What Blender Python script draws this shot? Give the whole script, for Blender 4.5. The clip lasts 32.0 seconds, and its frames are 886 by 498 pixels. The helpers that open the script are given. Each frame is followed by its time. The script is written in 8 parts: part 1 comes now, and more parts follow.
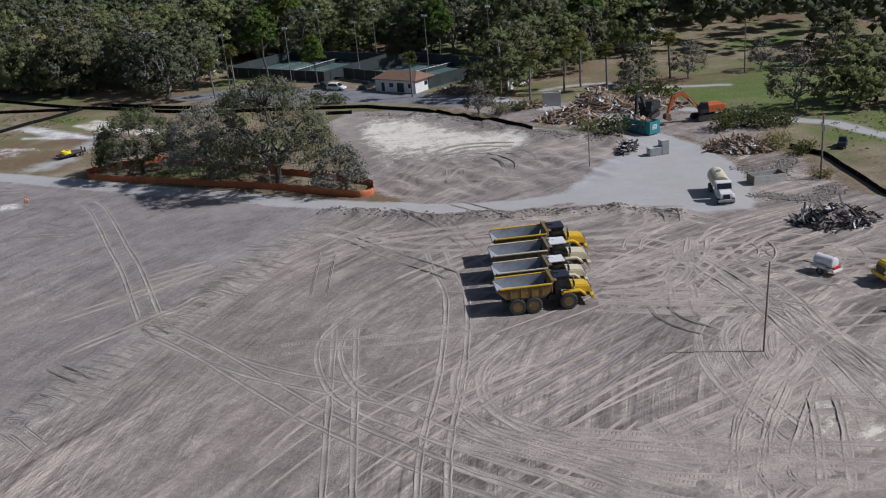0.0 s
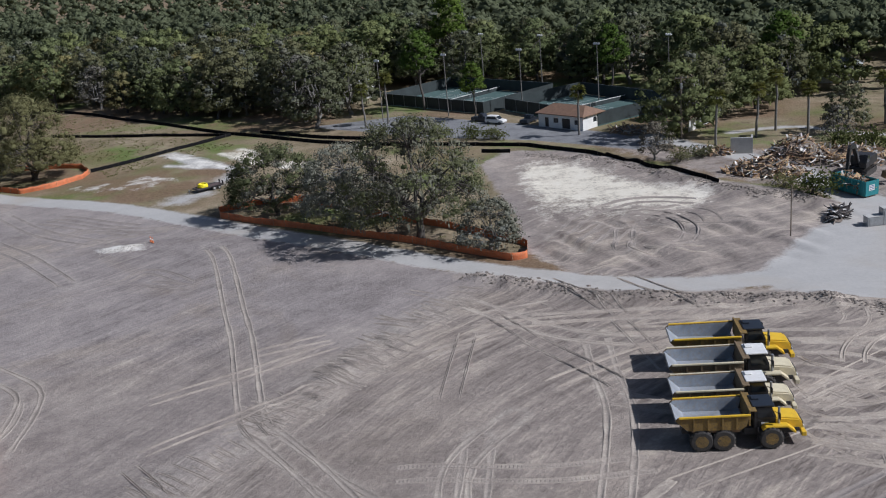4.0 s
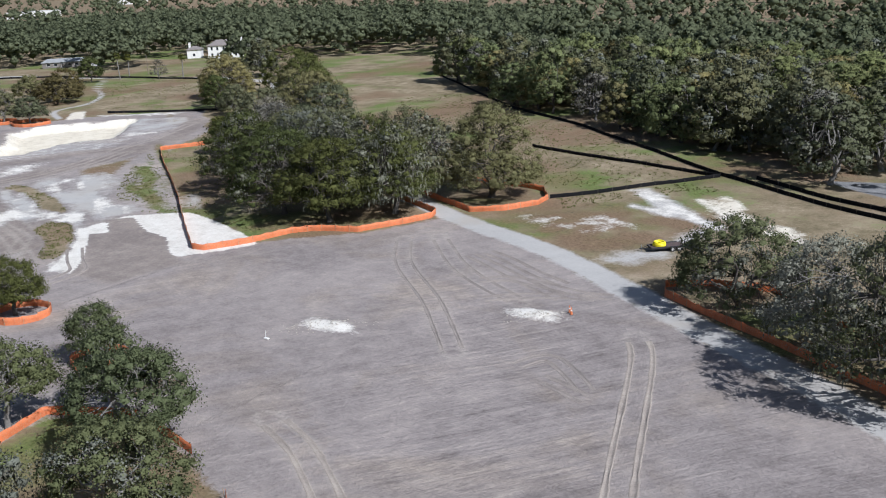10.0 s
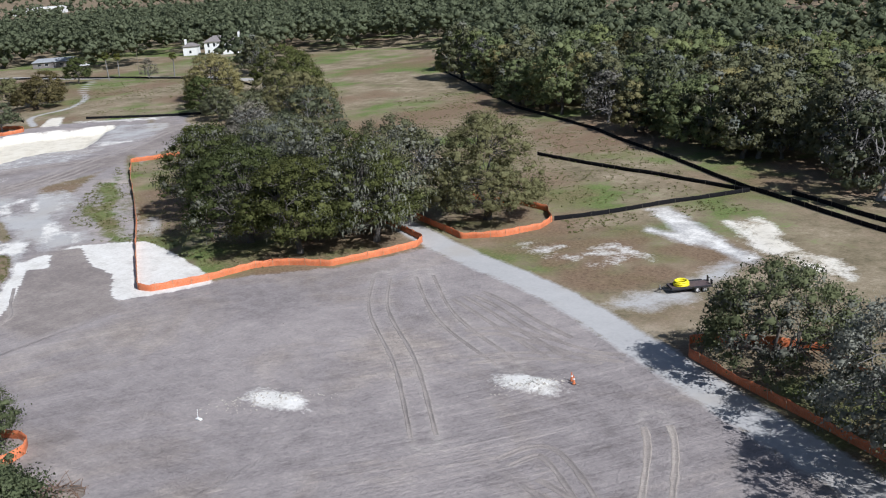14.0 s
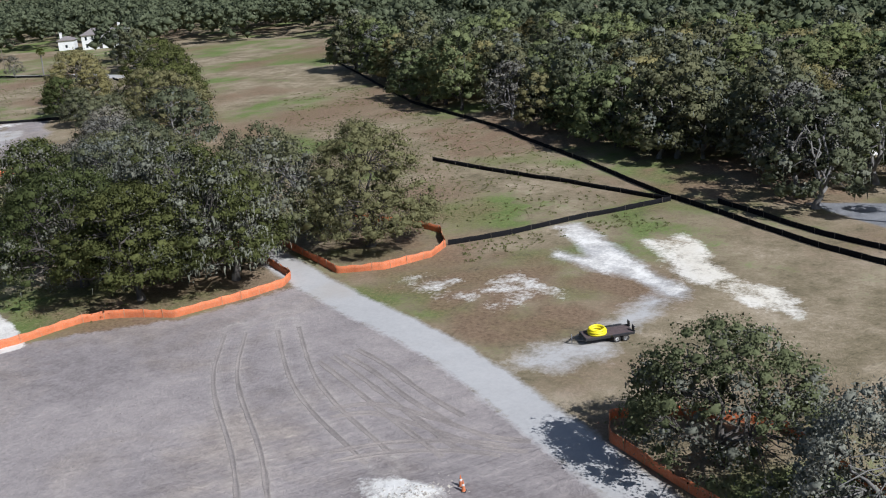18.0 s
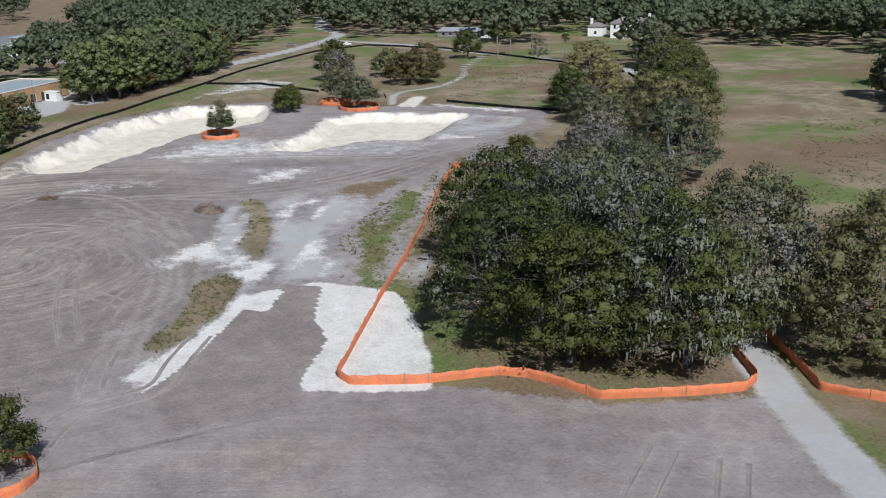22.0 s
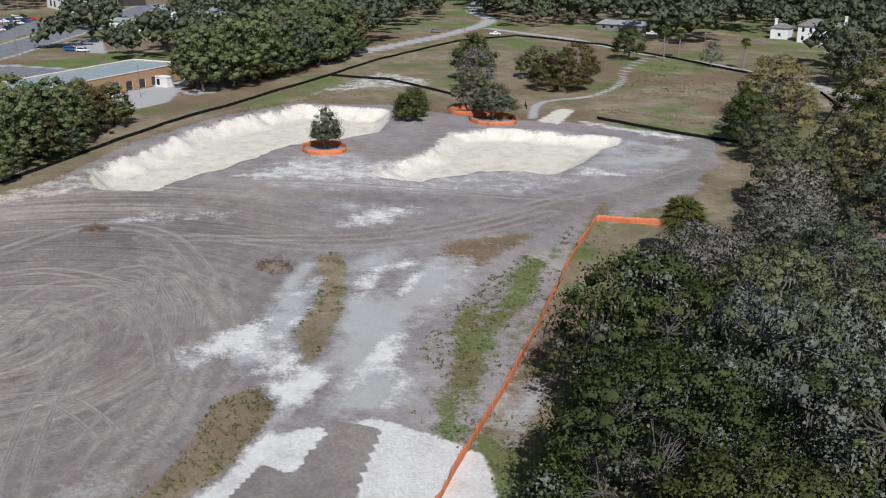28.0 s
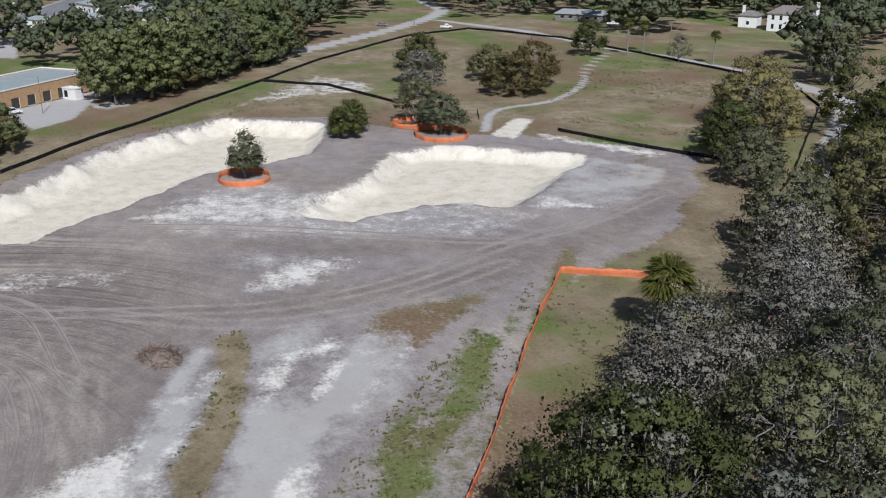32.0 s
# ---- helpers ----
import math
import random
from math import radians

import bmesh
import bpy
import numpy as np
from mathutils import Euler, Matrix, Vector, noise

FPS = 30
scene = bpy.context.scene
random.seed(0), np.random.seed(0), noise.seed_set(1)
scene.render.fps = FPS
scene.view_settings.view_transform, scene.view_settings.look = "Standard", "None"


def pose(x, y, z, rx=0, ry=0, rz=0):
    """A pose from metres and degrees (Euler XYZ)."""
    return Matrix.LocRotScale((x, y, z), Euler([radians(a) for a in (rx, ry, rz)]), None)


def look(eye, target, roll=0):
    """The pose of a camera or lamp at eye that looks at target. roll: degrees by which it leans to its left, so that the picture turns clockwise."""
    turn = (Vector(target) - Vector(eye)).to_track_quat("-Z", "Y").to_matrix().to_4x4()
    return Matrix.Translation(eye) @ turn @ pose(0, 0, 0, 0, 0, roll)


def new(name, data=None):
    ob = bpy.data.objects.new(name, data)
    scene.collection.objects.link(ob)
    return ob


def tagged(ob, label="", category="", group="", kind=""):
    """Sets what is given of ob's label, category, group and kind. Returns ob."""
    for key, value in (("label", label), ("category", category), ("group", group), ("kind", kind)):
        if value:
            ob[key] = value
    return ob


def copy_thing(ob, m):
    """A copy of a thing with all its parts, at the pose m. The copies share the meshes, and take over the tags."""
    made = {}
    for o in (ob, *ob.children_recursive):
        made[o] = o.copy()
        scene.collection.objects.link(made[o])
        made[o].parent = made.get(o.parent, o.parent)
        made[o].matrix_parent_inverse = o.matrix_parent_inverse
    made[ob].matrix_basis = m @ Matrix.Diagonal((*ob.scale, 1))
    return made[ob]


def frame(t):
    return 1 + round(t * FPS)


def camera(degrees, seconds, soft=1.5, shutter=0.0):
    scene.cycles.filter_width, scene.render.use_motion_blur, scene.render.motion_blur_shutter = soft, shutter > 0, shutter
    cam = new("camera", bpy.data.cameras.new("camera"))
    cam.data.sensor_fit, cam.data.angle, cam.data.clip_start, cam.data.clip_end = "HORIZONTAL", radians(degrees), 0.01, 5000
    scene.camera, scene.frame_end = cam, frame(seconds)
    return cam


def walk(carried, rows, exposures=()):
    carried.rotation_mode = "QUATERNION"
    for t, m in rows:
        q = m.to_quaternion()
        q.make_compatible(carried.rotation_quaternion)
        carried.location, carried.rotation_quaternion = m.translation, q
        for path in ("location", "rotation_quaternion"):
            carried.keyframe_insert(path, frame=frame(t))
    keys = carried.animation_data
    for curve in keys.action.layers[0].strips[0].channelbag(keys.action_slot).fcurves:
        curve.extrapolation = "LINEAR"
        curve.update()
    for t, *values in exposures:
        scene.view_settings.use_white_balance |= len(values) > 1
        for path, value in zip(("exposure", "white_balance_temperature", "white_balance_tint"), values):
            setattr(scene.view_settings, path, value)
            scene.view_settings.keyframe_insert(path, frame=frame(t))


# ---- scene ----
cam = camera(48.2, 32.0, soft=1.1)
U = 1.08  # metres in one unit of the plan
ROWS = [
    (0.0, 0.175, -2.212, 39.109, -4.165, -20.225, 4.931),
    (0.5, 0.25, 0.507, 39.055, -0.715, -19.788, 4.812),
    (1.0, 0.324, 3.213, 39.0, 5.001, -19.25, 4.558),
    (1.5, 0.404, 5.873, 38.947, 5.587, -19.037, 4.613),
    (2.0, 0.497, 8.475, 38.892, 5.592, -18.905, 4.721),
    (2.5, 0.598, 11.021, 38.834, 5.6, -18.781, 4.859),
    (3.0, 0.709, 13.526, 38.773, 5.568, -18.674, 4.908),
    (3.5, 0.823, 16.014, 38.712, 5.545, -18.569, 5.027),
    (5.5, 1.374, 25.987, 38.591, 5.524, -18.178, 5.48),
    (6.0, 1.208, 28.848, 38.584, 5.434, -18.139, 5.53),
    (6.5, 0.969, 31.783, 38.579, 5.237, -18.183, 5.675),
    (7.0, 0.635, 34.794, 38.569, 4.965, -18.231, 5.779),
    (7.5, 0.193, 37.865, 38.552, 7.163, -18.036, 5.474),
    (8.0, -0.352, 40.963, 38.529, 16.089, -17.232, 4.523),
    (8.5, -0.994, 44.035, 38.5, 28.372, -16.409, 3.435),
    (9.0, -1.727, 47.039, 38.467, 35.712, -16.097, 2.763),
    (9.5, -2.535, 49.943, 38.433, 36.232, -16.164, 2.819),
    (10.0, -3.422, 52.737, 38.407, 36.401, -16.235, 2.975),
    (10.5, -4.394, 55.42, 38.392, 36.615, -16.287, 3.067),
    (11.0, -5.446, 58.0, 38.386, 36.757, -16.38, 3.25),
    (11.5, -6.569, 60.496, 38.386, 36.868, -16.458, 3.362),
    (12.0, -7.745, 62.927, 38.385, 36.949, -16.533, 3.485),
    (12.5, -8.955, 65.323, 38.378, 37.006, -16.6, 3.681),
    (13.0, -10.175, 67.714, 38.361, 37.078, -16.704, 3.747),
    (13.5, -11.401, 70.116, 38.333, 37.131, -16.769, 3.869),
    (15.5, -16.203, 80.313, 37.905, 37.542, -17.117, 4.255),
    (16.0, -17.205, 83.003, 37.736, 35.688, -17.382, 4.53),
    (16.5, -18.221, 85.695, 37.57, 31.49, -17.795, 4.817),
    (17.0, -19.303, 88.366, 37.423, 30.847, -18.01, 4.962),
    (17.5, -20.483, 91.0, 37.303, 31.754, -18.039, 4.976),
    (18.0, -21.771, 93.59, 37.219, 32.109, -18.168, 4.762),
    (18.5, -23.218, 96.126, 37.182, 32.563, -18.283, 4.611),
    (19.0, -24.844, 98.602, 37.195, 35.587, -18.208, 4.392),
    (19.5, -26.639, 101.009, 37.253, 42.129, -17.88, 4.375),
    (20.0, -28.571, 103.348, 37.343, 49.34, -17.561, 3.923),
    (20.5, -30.594, 105.611, 37.454, 56.217, -17.183, 3.203),
    (21.0, -32.695, 107.782, 37.583, 57.802, -17.106, 2.881),
    (21.5, -34.872, 109.867, 37.729, 58.053, -17.083, 2.341),
    (22.0, -37.126, 111.866, 37.891, 62.236, -16.992, 1.54),
    (22.5, -39.452, 113.777, 38.065, 68.584, -16.948, 0.636),
    (23.0, -41.857, 115.593, 38.25, 69.092, -17.026, 0.213),
    (23.5, -44.359, 117.319, 38.448, 69.798, -17.085, -0.01),
    (24.0, -46.975, 118.978, 38.659, 71.819, -17.152, -0.251),
    (24.5, -49.711, 120.597, 38.879, 72.334, -17.209, -0.408),
    (25.0, -52.546, 122.188, 39.099, 72.126, -17.298, -0.461),
    (25.5, -55.44, 123.752, 39.31, 71.984, -17.43, -0.49),
    (27.5, -67.602, 129.66, 39.85, 71.614, -18.12, -0.34),
    (28.0, -70.528, 131.139, 39.987, 71.67, -18.271, -0.421),
    (28.5, -73.433, 132.615, 40.127, 71.411, -18.548, -0.405),
    (29.0, -76.319, 134.075, 40.273, 70.04, -18.805, -0.361),
    (29.5, -79.197, 135.499, 40.426, 70.154, -18.929, -0.169),
    (30.0, -82.084, 136.913, 40.59, 68.543, -19.118, -0.102),
    (30.5, -84.992, 138.311, 40.76, 68.478, -19.27, 0.016),
    (31.0, -87.924, 139.714, 40.935, 68.823, -19.405, 0.056),
    (31.5, -90.885, 141.147, 41.114, 69.032, -19.33, 0.159),
    (32.0, -93.859, 142.6, 41.297, 69.179, -19.278, 0.248),
]
walk(cam, [(t, pose(U * x, U * y, U * z, 90 + pitch, roll, yaw)) for t, x, y, z, yaw, pitch, roll in ROWS], [(0, -0.43, 5780, 14), (3.5, -0.28, 5780, 13), (6, -0.15, 5780, 11), (8, 0.09, 5780, 11), (9, 0.12, 5780, 11), (13, 0.14, 5740, 11), (19, 0.12, 5740, 11), (21, -0.03, 5750, 11), (23, -0.18, 5760, 10), (32, -0.2, 5840, 12)])

# ---- world, sun, exposure ----
SUN_AZ, SUN_EL = radians(100), radians(42)  # clockwise from +y
world = bpy.data.worlds.new("world")
scene.world = world
world.use_nodes = True
wt = world.node_tree
sky = wt.nodes.new("ShaderNodeTexSky")
sky.sky_type, sky.sun_disc, sky.sun_elevation, sky.sun_rotation = "NISHITA", False, SUN_EL, SUN_AZ
sky.air_density, sky.dust_density = 1.0, 1.5
wt.links.new(sky.outputs[0], wt.nodes["Background"].inputs[0])
wt.nodes["Background"].inputs[1].default_value = 0.058
lamp = bpy.data.lights.new("sun", "SUN")
lamp.energy, lamp.angle, lamp.color = 5.0, radians(0.53), (1.0, 0.97, 0.93)
sun_dir = Vector((math.sin(SUN_AZ) * math.cos(SUN_EL), math.cos(SUN_AZ) * math.cos(SUN_EL), math.sin(SUN_EL)))
sun = new("sun", lamp)
sun.matrix_world = look((0, 0, 120), Vector((0, 0, 120)) - sun_dir)
scene.view_settings.exposure = 0.0


# ---- materials ----
def material(name):
    m = bpy.data.materials.new(name)
    m.use_nodes = True
    nt = m.node_tree
    return m, nt, nt.nodes["Principled BSDF"]


def node(nt, kind, **values):
    n = nt.nodes.new(kind)
    for key, v in values.items():
        if key in n.inputs:
            n.inputs[key].default_value = v
    return n


def noise_node(nt, scale, detail=4.0, rough=0.6, vector=None, distort=0.0):
    n = nt.nodes.new("ShaderNodeTexNoise")
    n.inputs["Scale"].default_value = scale
    n.inputs["Detail"].default_value = detail
    n.inputs["Roughness"].default_value = rough
    n.inputs["Distortion"].default_value = distort
    if vector is not None:
        nt.links.new(vector, n.inputs["Vector"])
    return n


def maths(nt, op, a, b=None, clamp=False):
    n = nt.nodes.new("ShaderNodeMath")
    n.operation, n.use_clamp = op, clamp
    for i, v in enumerate((a, b)):
        if v is None:
            continue
        if isinstance(v, (int, float)):
            n.inputs[i].default_value = v
        else:
            nt.links.new(v, n.inputs[i])
    return n.outputs[0]


def mix(nt, fac, a, b, mode="MIX"):
    n = nt.nodes.new("ShaderNodeMix")
    n.data_type, n.blend_type = "RGBA", mode
    for i, v in ((0, fac), (6, a), (7, b)):
        if isinstance(v, (int, float)):
            n.inputs[i].default_value = v
        elif isinstance(v, tuple):
            n.inputs[i].default_value = (*v, 1) if len(v) == 3 else v
        else:
            nt.links.new(v, n.inputs[i])
    return n.outputs[2]


def ramp(nt, fac, *stops):
    n = nt.nodes.new("ShaderNodeValToRGB")
    els = n.color_ramp.elements
    while len(els) < len(stops):
        els.new(0.5)
    for e, (p, c) in zip(els, stops):
        e.position, e.color = p, (*c, 1)
    nt.links.new(fac, n.inputs[0])
    return n.outputs[0]


def bump(nt, bsdf, height, strength, distance):
    b = nt.nodes.new("ShaderNodeBump")
    b.inputs["Strength"].default_value, b.inputs["Distance"].default_value = strength, distance
    nt.links.new(height, b.inputs["Height"])
    nt.links.new(b.outputs[0], bsdf.inputs["Normal"])


def mapped(nt, turn=0.0, scale=(1, 1, 1)):
    co = nt.nodes.new("ShaderNodeTexCoord")
    mp = nt.nodes.new("ShaderNodeMapping")
    mp.inputs["Rotation"].default_value = (0, 0, radians(turn))
    mp.inputs["Scale"].default_value = scale
    nt.links.new(co.outputs["Object"], mp.inputs["Vector"])
    return mp.outputs[0]


def simple(name, colour, rough=0.6, metal=0.0, vary=0.18, scale=3.0, dirt=None, dirt_amount=0.3, relief=0.0):
    """Paint, metal, plastic or wood with grain at two scales and, if given, dirt in patches."""
    m, nt, b = material(name)
    at = mapped(nt)
    n1, n2 = noise_node(nt, scale, 5, 0.65, at), noise_node(nt, scale * 9, 4, 0.6, at)
    lo, hi = tuple(c * (1 - vary) for c in colour), tuple(min(1, c * (1 + vary)) for c in colour)
    c = ramp(nt, n1.outputs[0], (0.3, lo), (0.7, hi))
    if dirt:
        f = maths(nt, "MULTIPLY", ramp(nt, n2.outputs[0], (0.45, (0, 0, 0)), (0.7, (1, 1, 1))), dirt_amount)
        c = mix(nt, f, c, dirt)
    nt.links.new(c, b.inputs["Base Color"])
    b.inputs["Roughness"].default_value, b.inputs["Metallic"].default_value = rough, metal
    if relief:
        bump(nt, b, n2.outputs[0], 0.6, relief)
    return m


def leaf_material(name, dark, mid, light, rough=0.8, translucent=0.45):
    """Foliage: each leaf cluster takes its own shade, each tree its own tone."""
    m, nt, b = material(name)
    geo, info = nt.nodes.new("ShaderNodeNewGeometry"), nt.nodes.new("ShaderNodeObjectInfo")
    at = mapped(nt)
    big = noise_node(nt, 0.35, 3, 0.6, at)
    f = maths(nt, "ADD", maths(nt, "MULTIPLY", geo.outputs["Random Per Island"], 0.26), maths(nt, "MULTIPLY", big.outputs[0], 0.78))
    c = ramp(nt, f, (0.15, dark), (0.5, mid), (0.9, light))
    tone = ramp(nt, info.outputs["Random"], (0.0, (0.80, 0.88, 0.84)), (0.35, (0.94, 0.98, 0.92)), (0.7, (1.04, 1.03, 0.90)), (1.0, (1.10, 1.12, 0.96)))
    c = mix(nt, 1.0, c, tone, "MULTIPLY")
    nt.links.new(c, b.inputs["Base Color"])
    b.inputs["Roughness"].default_value = rough
    b.inputs["Specular IOR Level"].default_value = 0.08
    tr = nt.nodes.new("ShaderNodeBsdfTranslucent")
    nt.links.new(c, tr.inputs["Color"])
    ms = nt.nodes.new("ShaderNodeMixShader")
    ms.inputs[0].default_value = translucent
    nt.links.new(b.outputs[0], ms.inputs[1])
    nt.links.new(tr.outputs[0], ms.inputs[2])
    nt.links.new(ms.outputs[0], nt.nodes["Material Output"].inputs["Surface"])
    return m


M = {}
M["bark"] = simple("bark", (0.085, 0.072, 0.060), 0.9, 0, 0.35, 2.0, (0.17, 0.165, 0.15), 0.35, 0.04)
M["pale_bark"] = simple("pale_bark", (0.20, 0.188, 0.17), 0.9, 0, 0.3, 2.0, (0.10, 0.085, 0.07), 0.5, 0.04)
M["oak_leaf"] = leaf_material("oak_leaf", (0.052, 0.058, 0.022), (0.121, 0.131, 0.050), (0.193, 0.201, 0.081))
# oak leaf colour, lightened and blued to stand for haze over the woods
M["hazed_wood_leaf"] = leaf_material("hazed_wood_leaf", (0.087, 0.099, 0.046), (0.204, 0.225, 0.107), (0.311, 0.332, 0.170))
M["dusk_leaf"] = leaf_material("dusk_leaf", (0.060, 0.070, 0.038), (0.149, 0.161, 0.092), (0.228, 0.238, 0.144))
M["scrub_leaf"] = leaf_material("scrub_leaf", (0.067, 0.077, 0.041), (0.168, 0.185, 0.097), (0.242, 0.256, 0.144))
M["grey_leaf"] = leaf_material("grey_leaf", (0.082, 0.085, 0.050), (0.189, 0.187, 0.112), (0.274, 0.268, 0.172))
M["olive_leaf"] = leaf_material("olive_leaf", (0.142, 0.122, 0.058), (0.282, 0.247, 0.122), (0.370, 0.328, 0.176))
M["rust_leaf"] = leaf_material("rust_leaf", (0.079, 0.067, 0.033), (0.164, 0.137, 0.067), (0.235, 0.196, 0.100))
M["pine_leaf"] = leaf_material("pine_leaf", (0.049, 0.078, 0.017), (0.121, 0.177, 0.039), (0.184, 0.250, 0.063))
M["twig"] = leaf_material("twig", (0.090, 0.078, 0.066), (0.185, 0.166, 0.146), (0.254, 0.231, 0.208), 0.9, 0.05)
M["moss"] = leaf_material("moss", (0.095, 0.096, 0.080), (0.178, 0.178, 0.152), (0.251, 0.250, 0.217), 0.9, 0.2)
M["pale_moss"] = leaf_material("pale_moss", (0.150, 0.150, 0.132), (0.265, 0.262, 0.238), (0.346, 0.342, 0.314), 0.9, 0.2)
M["palm_leaf"] = leaf_material("palm_leaf", (0.060, 0.066, 0.018), (0.140, 0.140, 0.040), (0.206, 0.195, 0.067), 0.45)
M["orange_mesh"] = simple("orange_mesh", (0.58, 0.155, 0.05), 0.8, 0, 0.22, 0.8, (0.50, 0.27, 0.17), 0.6)
M["stake"] = simple("stake", (0.35, 0.25, 0.15), 0.8)
M["silt_cloth"] = simple("silt_cloth", (0.010, 0.010, 0.011), 1.0, 0, 0.3, 0.6, (0.03, 0.028, 0.026), 0.25)
M["silt_cloth"].node_tree.nodes["Principled BSDF"].inputs["Specular IOR Level"].default_value = 0.1
M["dark_stake"] = simple("dark_stake", (0.11, 0.09, 0.07), 0.9)
M["yellow_paint"] = simple("yellow_paint", (0.72, 0.45, 0.015), 0.45, 0, 0.12, 1.5, (0.35, 0.27, 0.14), 0.35)
M["white_paint"] = simple("white_paint", (0.74, 0.73, 0.70), 0.45, 0, 0.08, 1.5, (0.45, 0.40, 0.33), 0.35)
M["black_paint"] = simple("black_paint", (0.022, 0.022, 0.024), 0.5, 0, 0.3, 2.0, (0.15, 0.13, 0.11), 0.25)
M["rubber"] = simple("rubber", (0.025, 0.024, 0.023), 0.85, 0, 0.3, 3.0, (0.22, 0.19, 0.16), 0.5)
M["worn_steel"] = simple("worn_steel", (0.42, 0.44, 0.47), 0.42, 0.75, 0.25, 1.2, (0.22, 0.17, 0.12), 0.45)
M["rusty_steel"] = simple("rusty_steel", (0.20, 0.12, 0.06), 0.75, 0.2, 0.4, 1.5, (0.32, 0.27, 0.2), 0.4)
M["glass"] = simple("glass", (0.02, 0.025, 0.03), 0.08, 0, 0.1)
M["wood_pole"] = simple("wood_pole", (0.20, 0.16, 0.12), 0.85, 0, 0.3, 3.0)
M["concrete"] = simple("concrete", (0.48, 0.47, 0.44), 0.85, 0, 0.15, 0.8, (0.3, 0.28, 0.25), 0.4, 0.01)
M["grey_metal"] = simple("grey_metal", (0.38, 0.39, 0.40), 0.45, 0.6, 0.15)


# ---- mesh helpers ----
def mesh_of(name, verts, faces, mat, smooth=False):
    """A mesh from arrays: verts (n, 3), faces (m, k) with k corners each."""
    verts, faces = np.asarray(verts, np.float32), np.asarray(faces, np.int32)
    me = bpy.data.meshes.new(name)
    me.vertices.add(len(verts))
    me.vertices.foreach_set("co", verts.ravel())
    k = faces.shape[1]
    me.loops.add(faces.size)
    me.loops.foreach_set("vertex_index", faces.ravel())
    me.polygons.add(len(faces))
    me.polygons.foreach_set("loop_start", np.arange(len(faces), dtype=np.int32) * k)
    me.polygons.foreach_set("use_smooth", np.full(len(faces), smooth))
    me.materials.append(mat)
    me.update(calc_edges=True)
    return me


def part(name, bm, mat, parent, label=""):
    """Links a bmesh (or a ready mesh) as one mesh object under a thing or a part."""
    if isinstance(bm, bmesh.types.BMesh):
        me = bpy.data.meshes.new(name)
        bm.to_mesh(me)
        bm.free()
        me.materials.append(mat)
    else:
        me = bm
    ob = new(name, me)
    ob.parent = parent
    return tagged(ob, label)


def thing(name, m, label, category, group="", kind=""):
    ob = new(name)
    ob.matrix_world = m
    ob.empty_display_size = 0.3
    return tagged(ob, label, category, group, kind)


def box(x, y, z, sx, sy, sz, bevel=0.0, turn=0.0, bm=None, taper=None):
    """A box with its base centre at x, y, z; taper scales the top in x and y."""
    own = bmesh.new()
    bmesh.ops.create_cube(own, size=1.0)
    for v in own.verts:
        t = v.co.z > 0
        v.co = Vector((v.co.x * sx * (taper[0] if taper and t else 1), v.co.y * sy * (taper[1] if taper and t else 1), (v.co.z + 0.5) * sz))
    if bevel:
        bmesh.ops.bevel(own, geom=own.edges[:], offset=bevel, segments=2, affect="EDGES", profile=0.5)
    own.transform(pose(x, y, z, 0, 0, turn))
    return joined(bm, own)


def joined(bm, own):
    if bm is None:
        return own
    me = bpy.data.meshes.new("tmp")
    own.to_mesh(me)
    own.free()
    bm.from_mesh(me)
    bpy.data.meshes.remove(me)
    return bm


def rod(a, b, r, r2=None, sides=10, bm=None, bevel=0.0):
    """A round bar from a to b."""
    a, b = Vector(a), Vector(b)
    own = bmesh.new()
    bmesh.ops.create_cone(own, cap_ends=True, segments=sides, radius1=r, radius2=r if r2 is None else r2, depth=(b - a).length)
    if bevel:
        bmesh.ops.bevel(own, geom=[e for e in own.edges if len(e.link_faces) == 2 and e.calc_face_angle(0) > 0.9], offset=bevel, segments=2, affect="EDGES")
    own.transform(Matrix.Translation((a + b) / 2) @ (b - a).to_track_quat("Z", "Y").to_matrix().to_4x4())
    return joined(bm, own)


def prism(outline, y0, y1, bevel=0.0, bm=None):
    """A side outline in x and z, drawn out from y0 to y1."""
    own = bmesh.new()
    vs = [own.verts.new((x, y0, z)) for x, z in outline]
    f = own.faces.new(vs)
    out = bmesh.ops.extrude_face_region(own, geom=[f])
    bmesh.ops.translate(own, verts=[v for v in out["geom"] if isinstance(v, bmesh.types.BMVert)], vec=(0, y1 - y0, 0))
    bmesh.ops.recalc_face_normals(own, faces=own.faces[:])
    if bevel:
        bmesh.ops.bevel(own, geom=own.edges[:], offset=bevel, segments=2, affect="EDGES")
    return joined(bm, own)


def tubes(lines, sides=6):
    """Tapered limbs: each line is a list of (x, y, z, radius). Returns verts and quad faces."""
    vs, fs = [], []
    ang = np.arange(sides) * 2 * np.pi / sides
    for line in lines:
        p = np.array(line, float)
        base = len(vs)
        for i in range(len(p)):
            d = p[min(i + 1, len(p) - 1), :3] - p[max(i - 1, 0), :3]
            d /= np.linalg.norm(d) + 1e-9
            u = np.cross(d, (0.31, 0.17, 0.93) if abs(d[2]) < 0.9 else (1, 0, 0))
            u /= np.linalg.norm(u) + 1e-9
            w = np.cross(d, u)
            for a in ang:
                vs.append(p[i, :3] + p[i, 3] * (math.cos(a) * u + math.sin(a) * w))
        for i in range(len(p) - 1):
            for s in range(sides):
                a, b = base + i * sides + s, base + i * sides + (s + 1) % sides
                fs.append((a, b, b + sides, a + sides))
    return np.array(vs), np.array(fs)


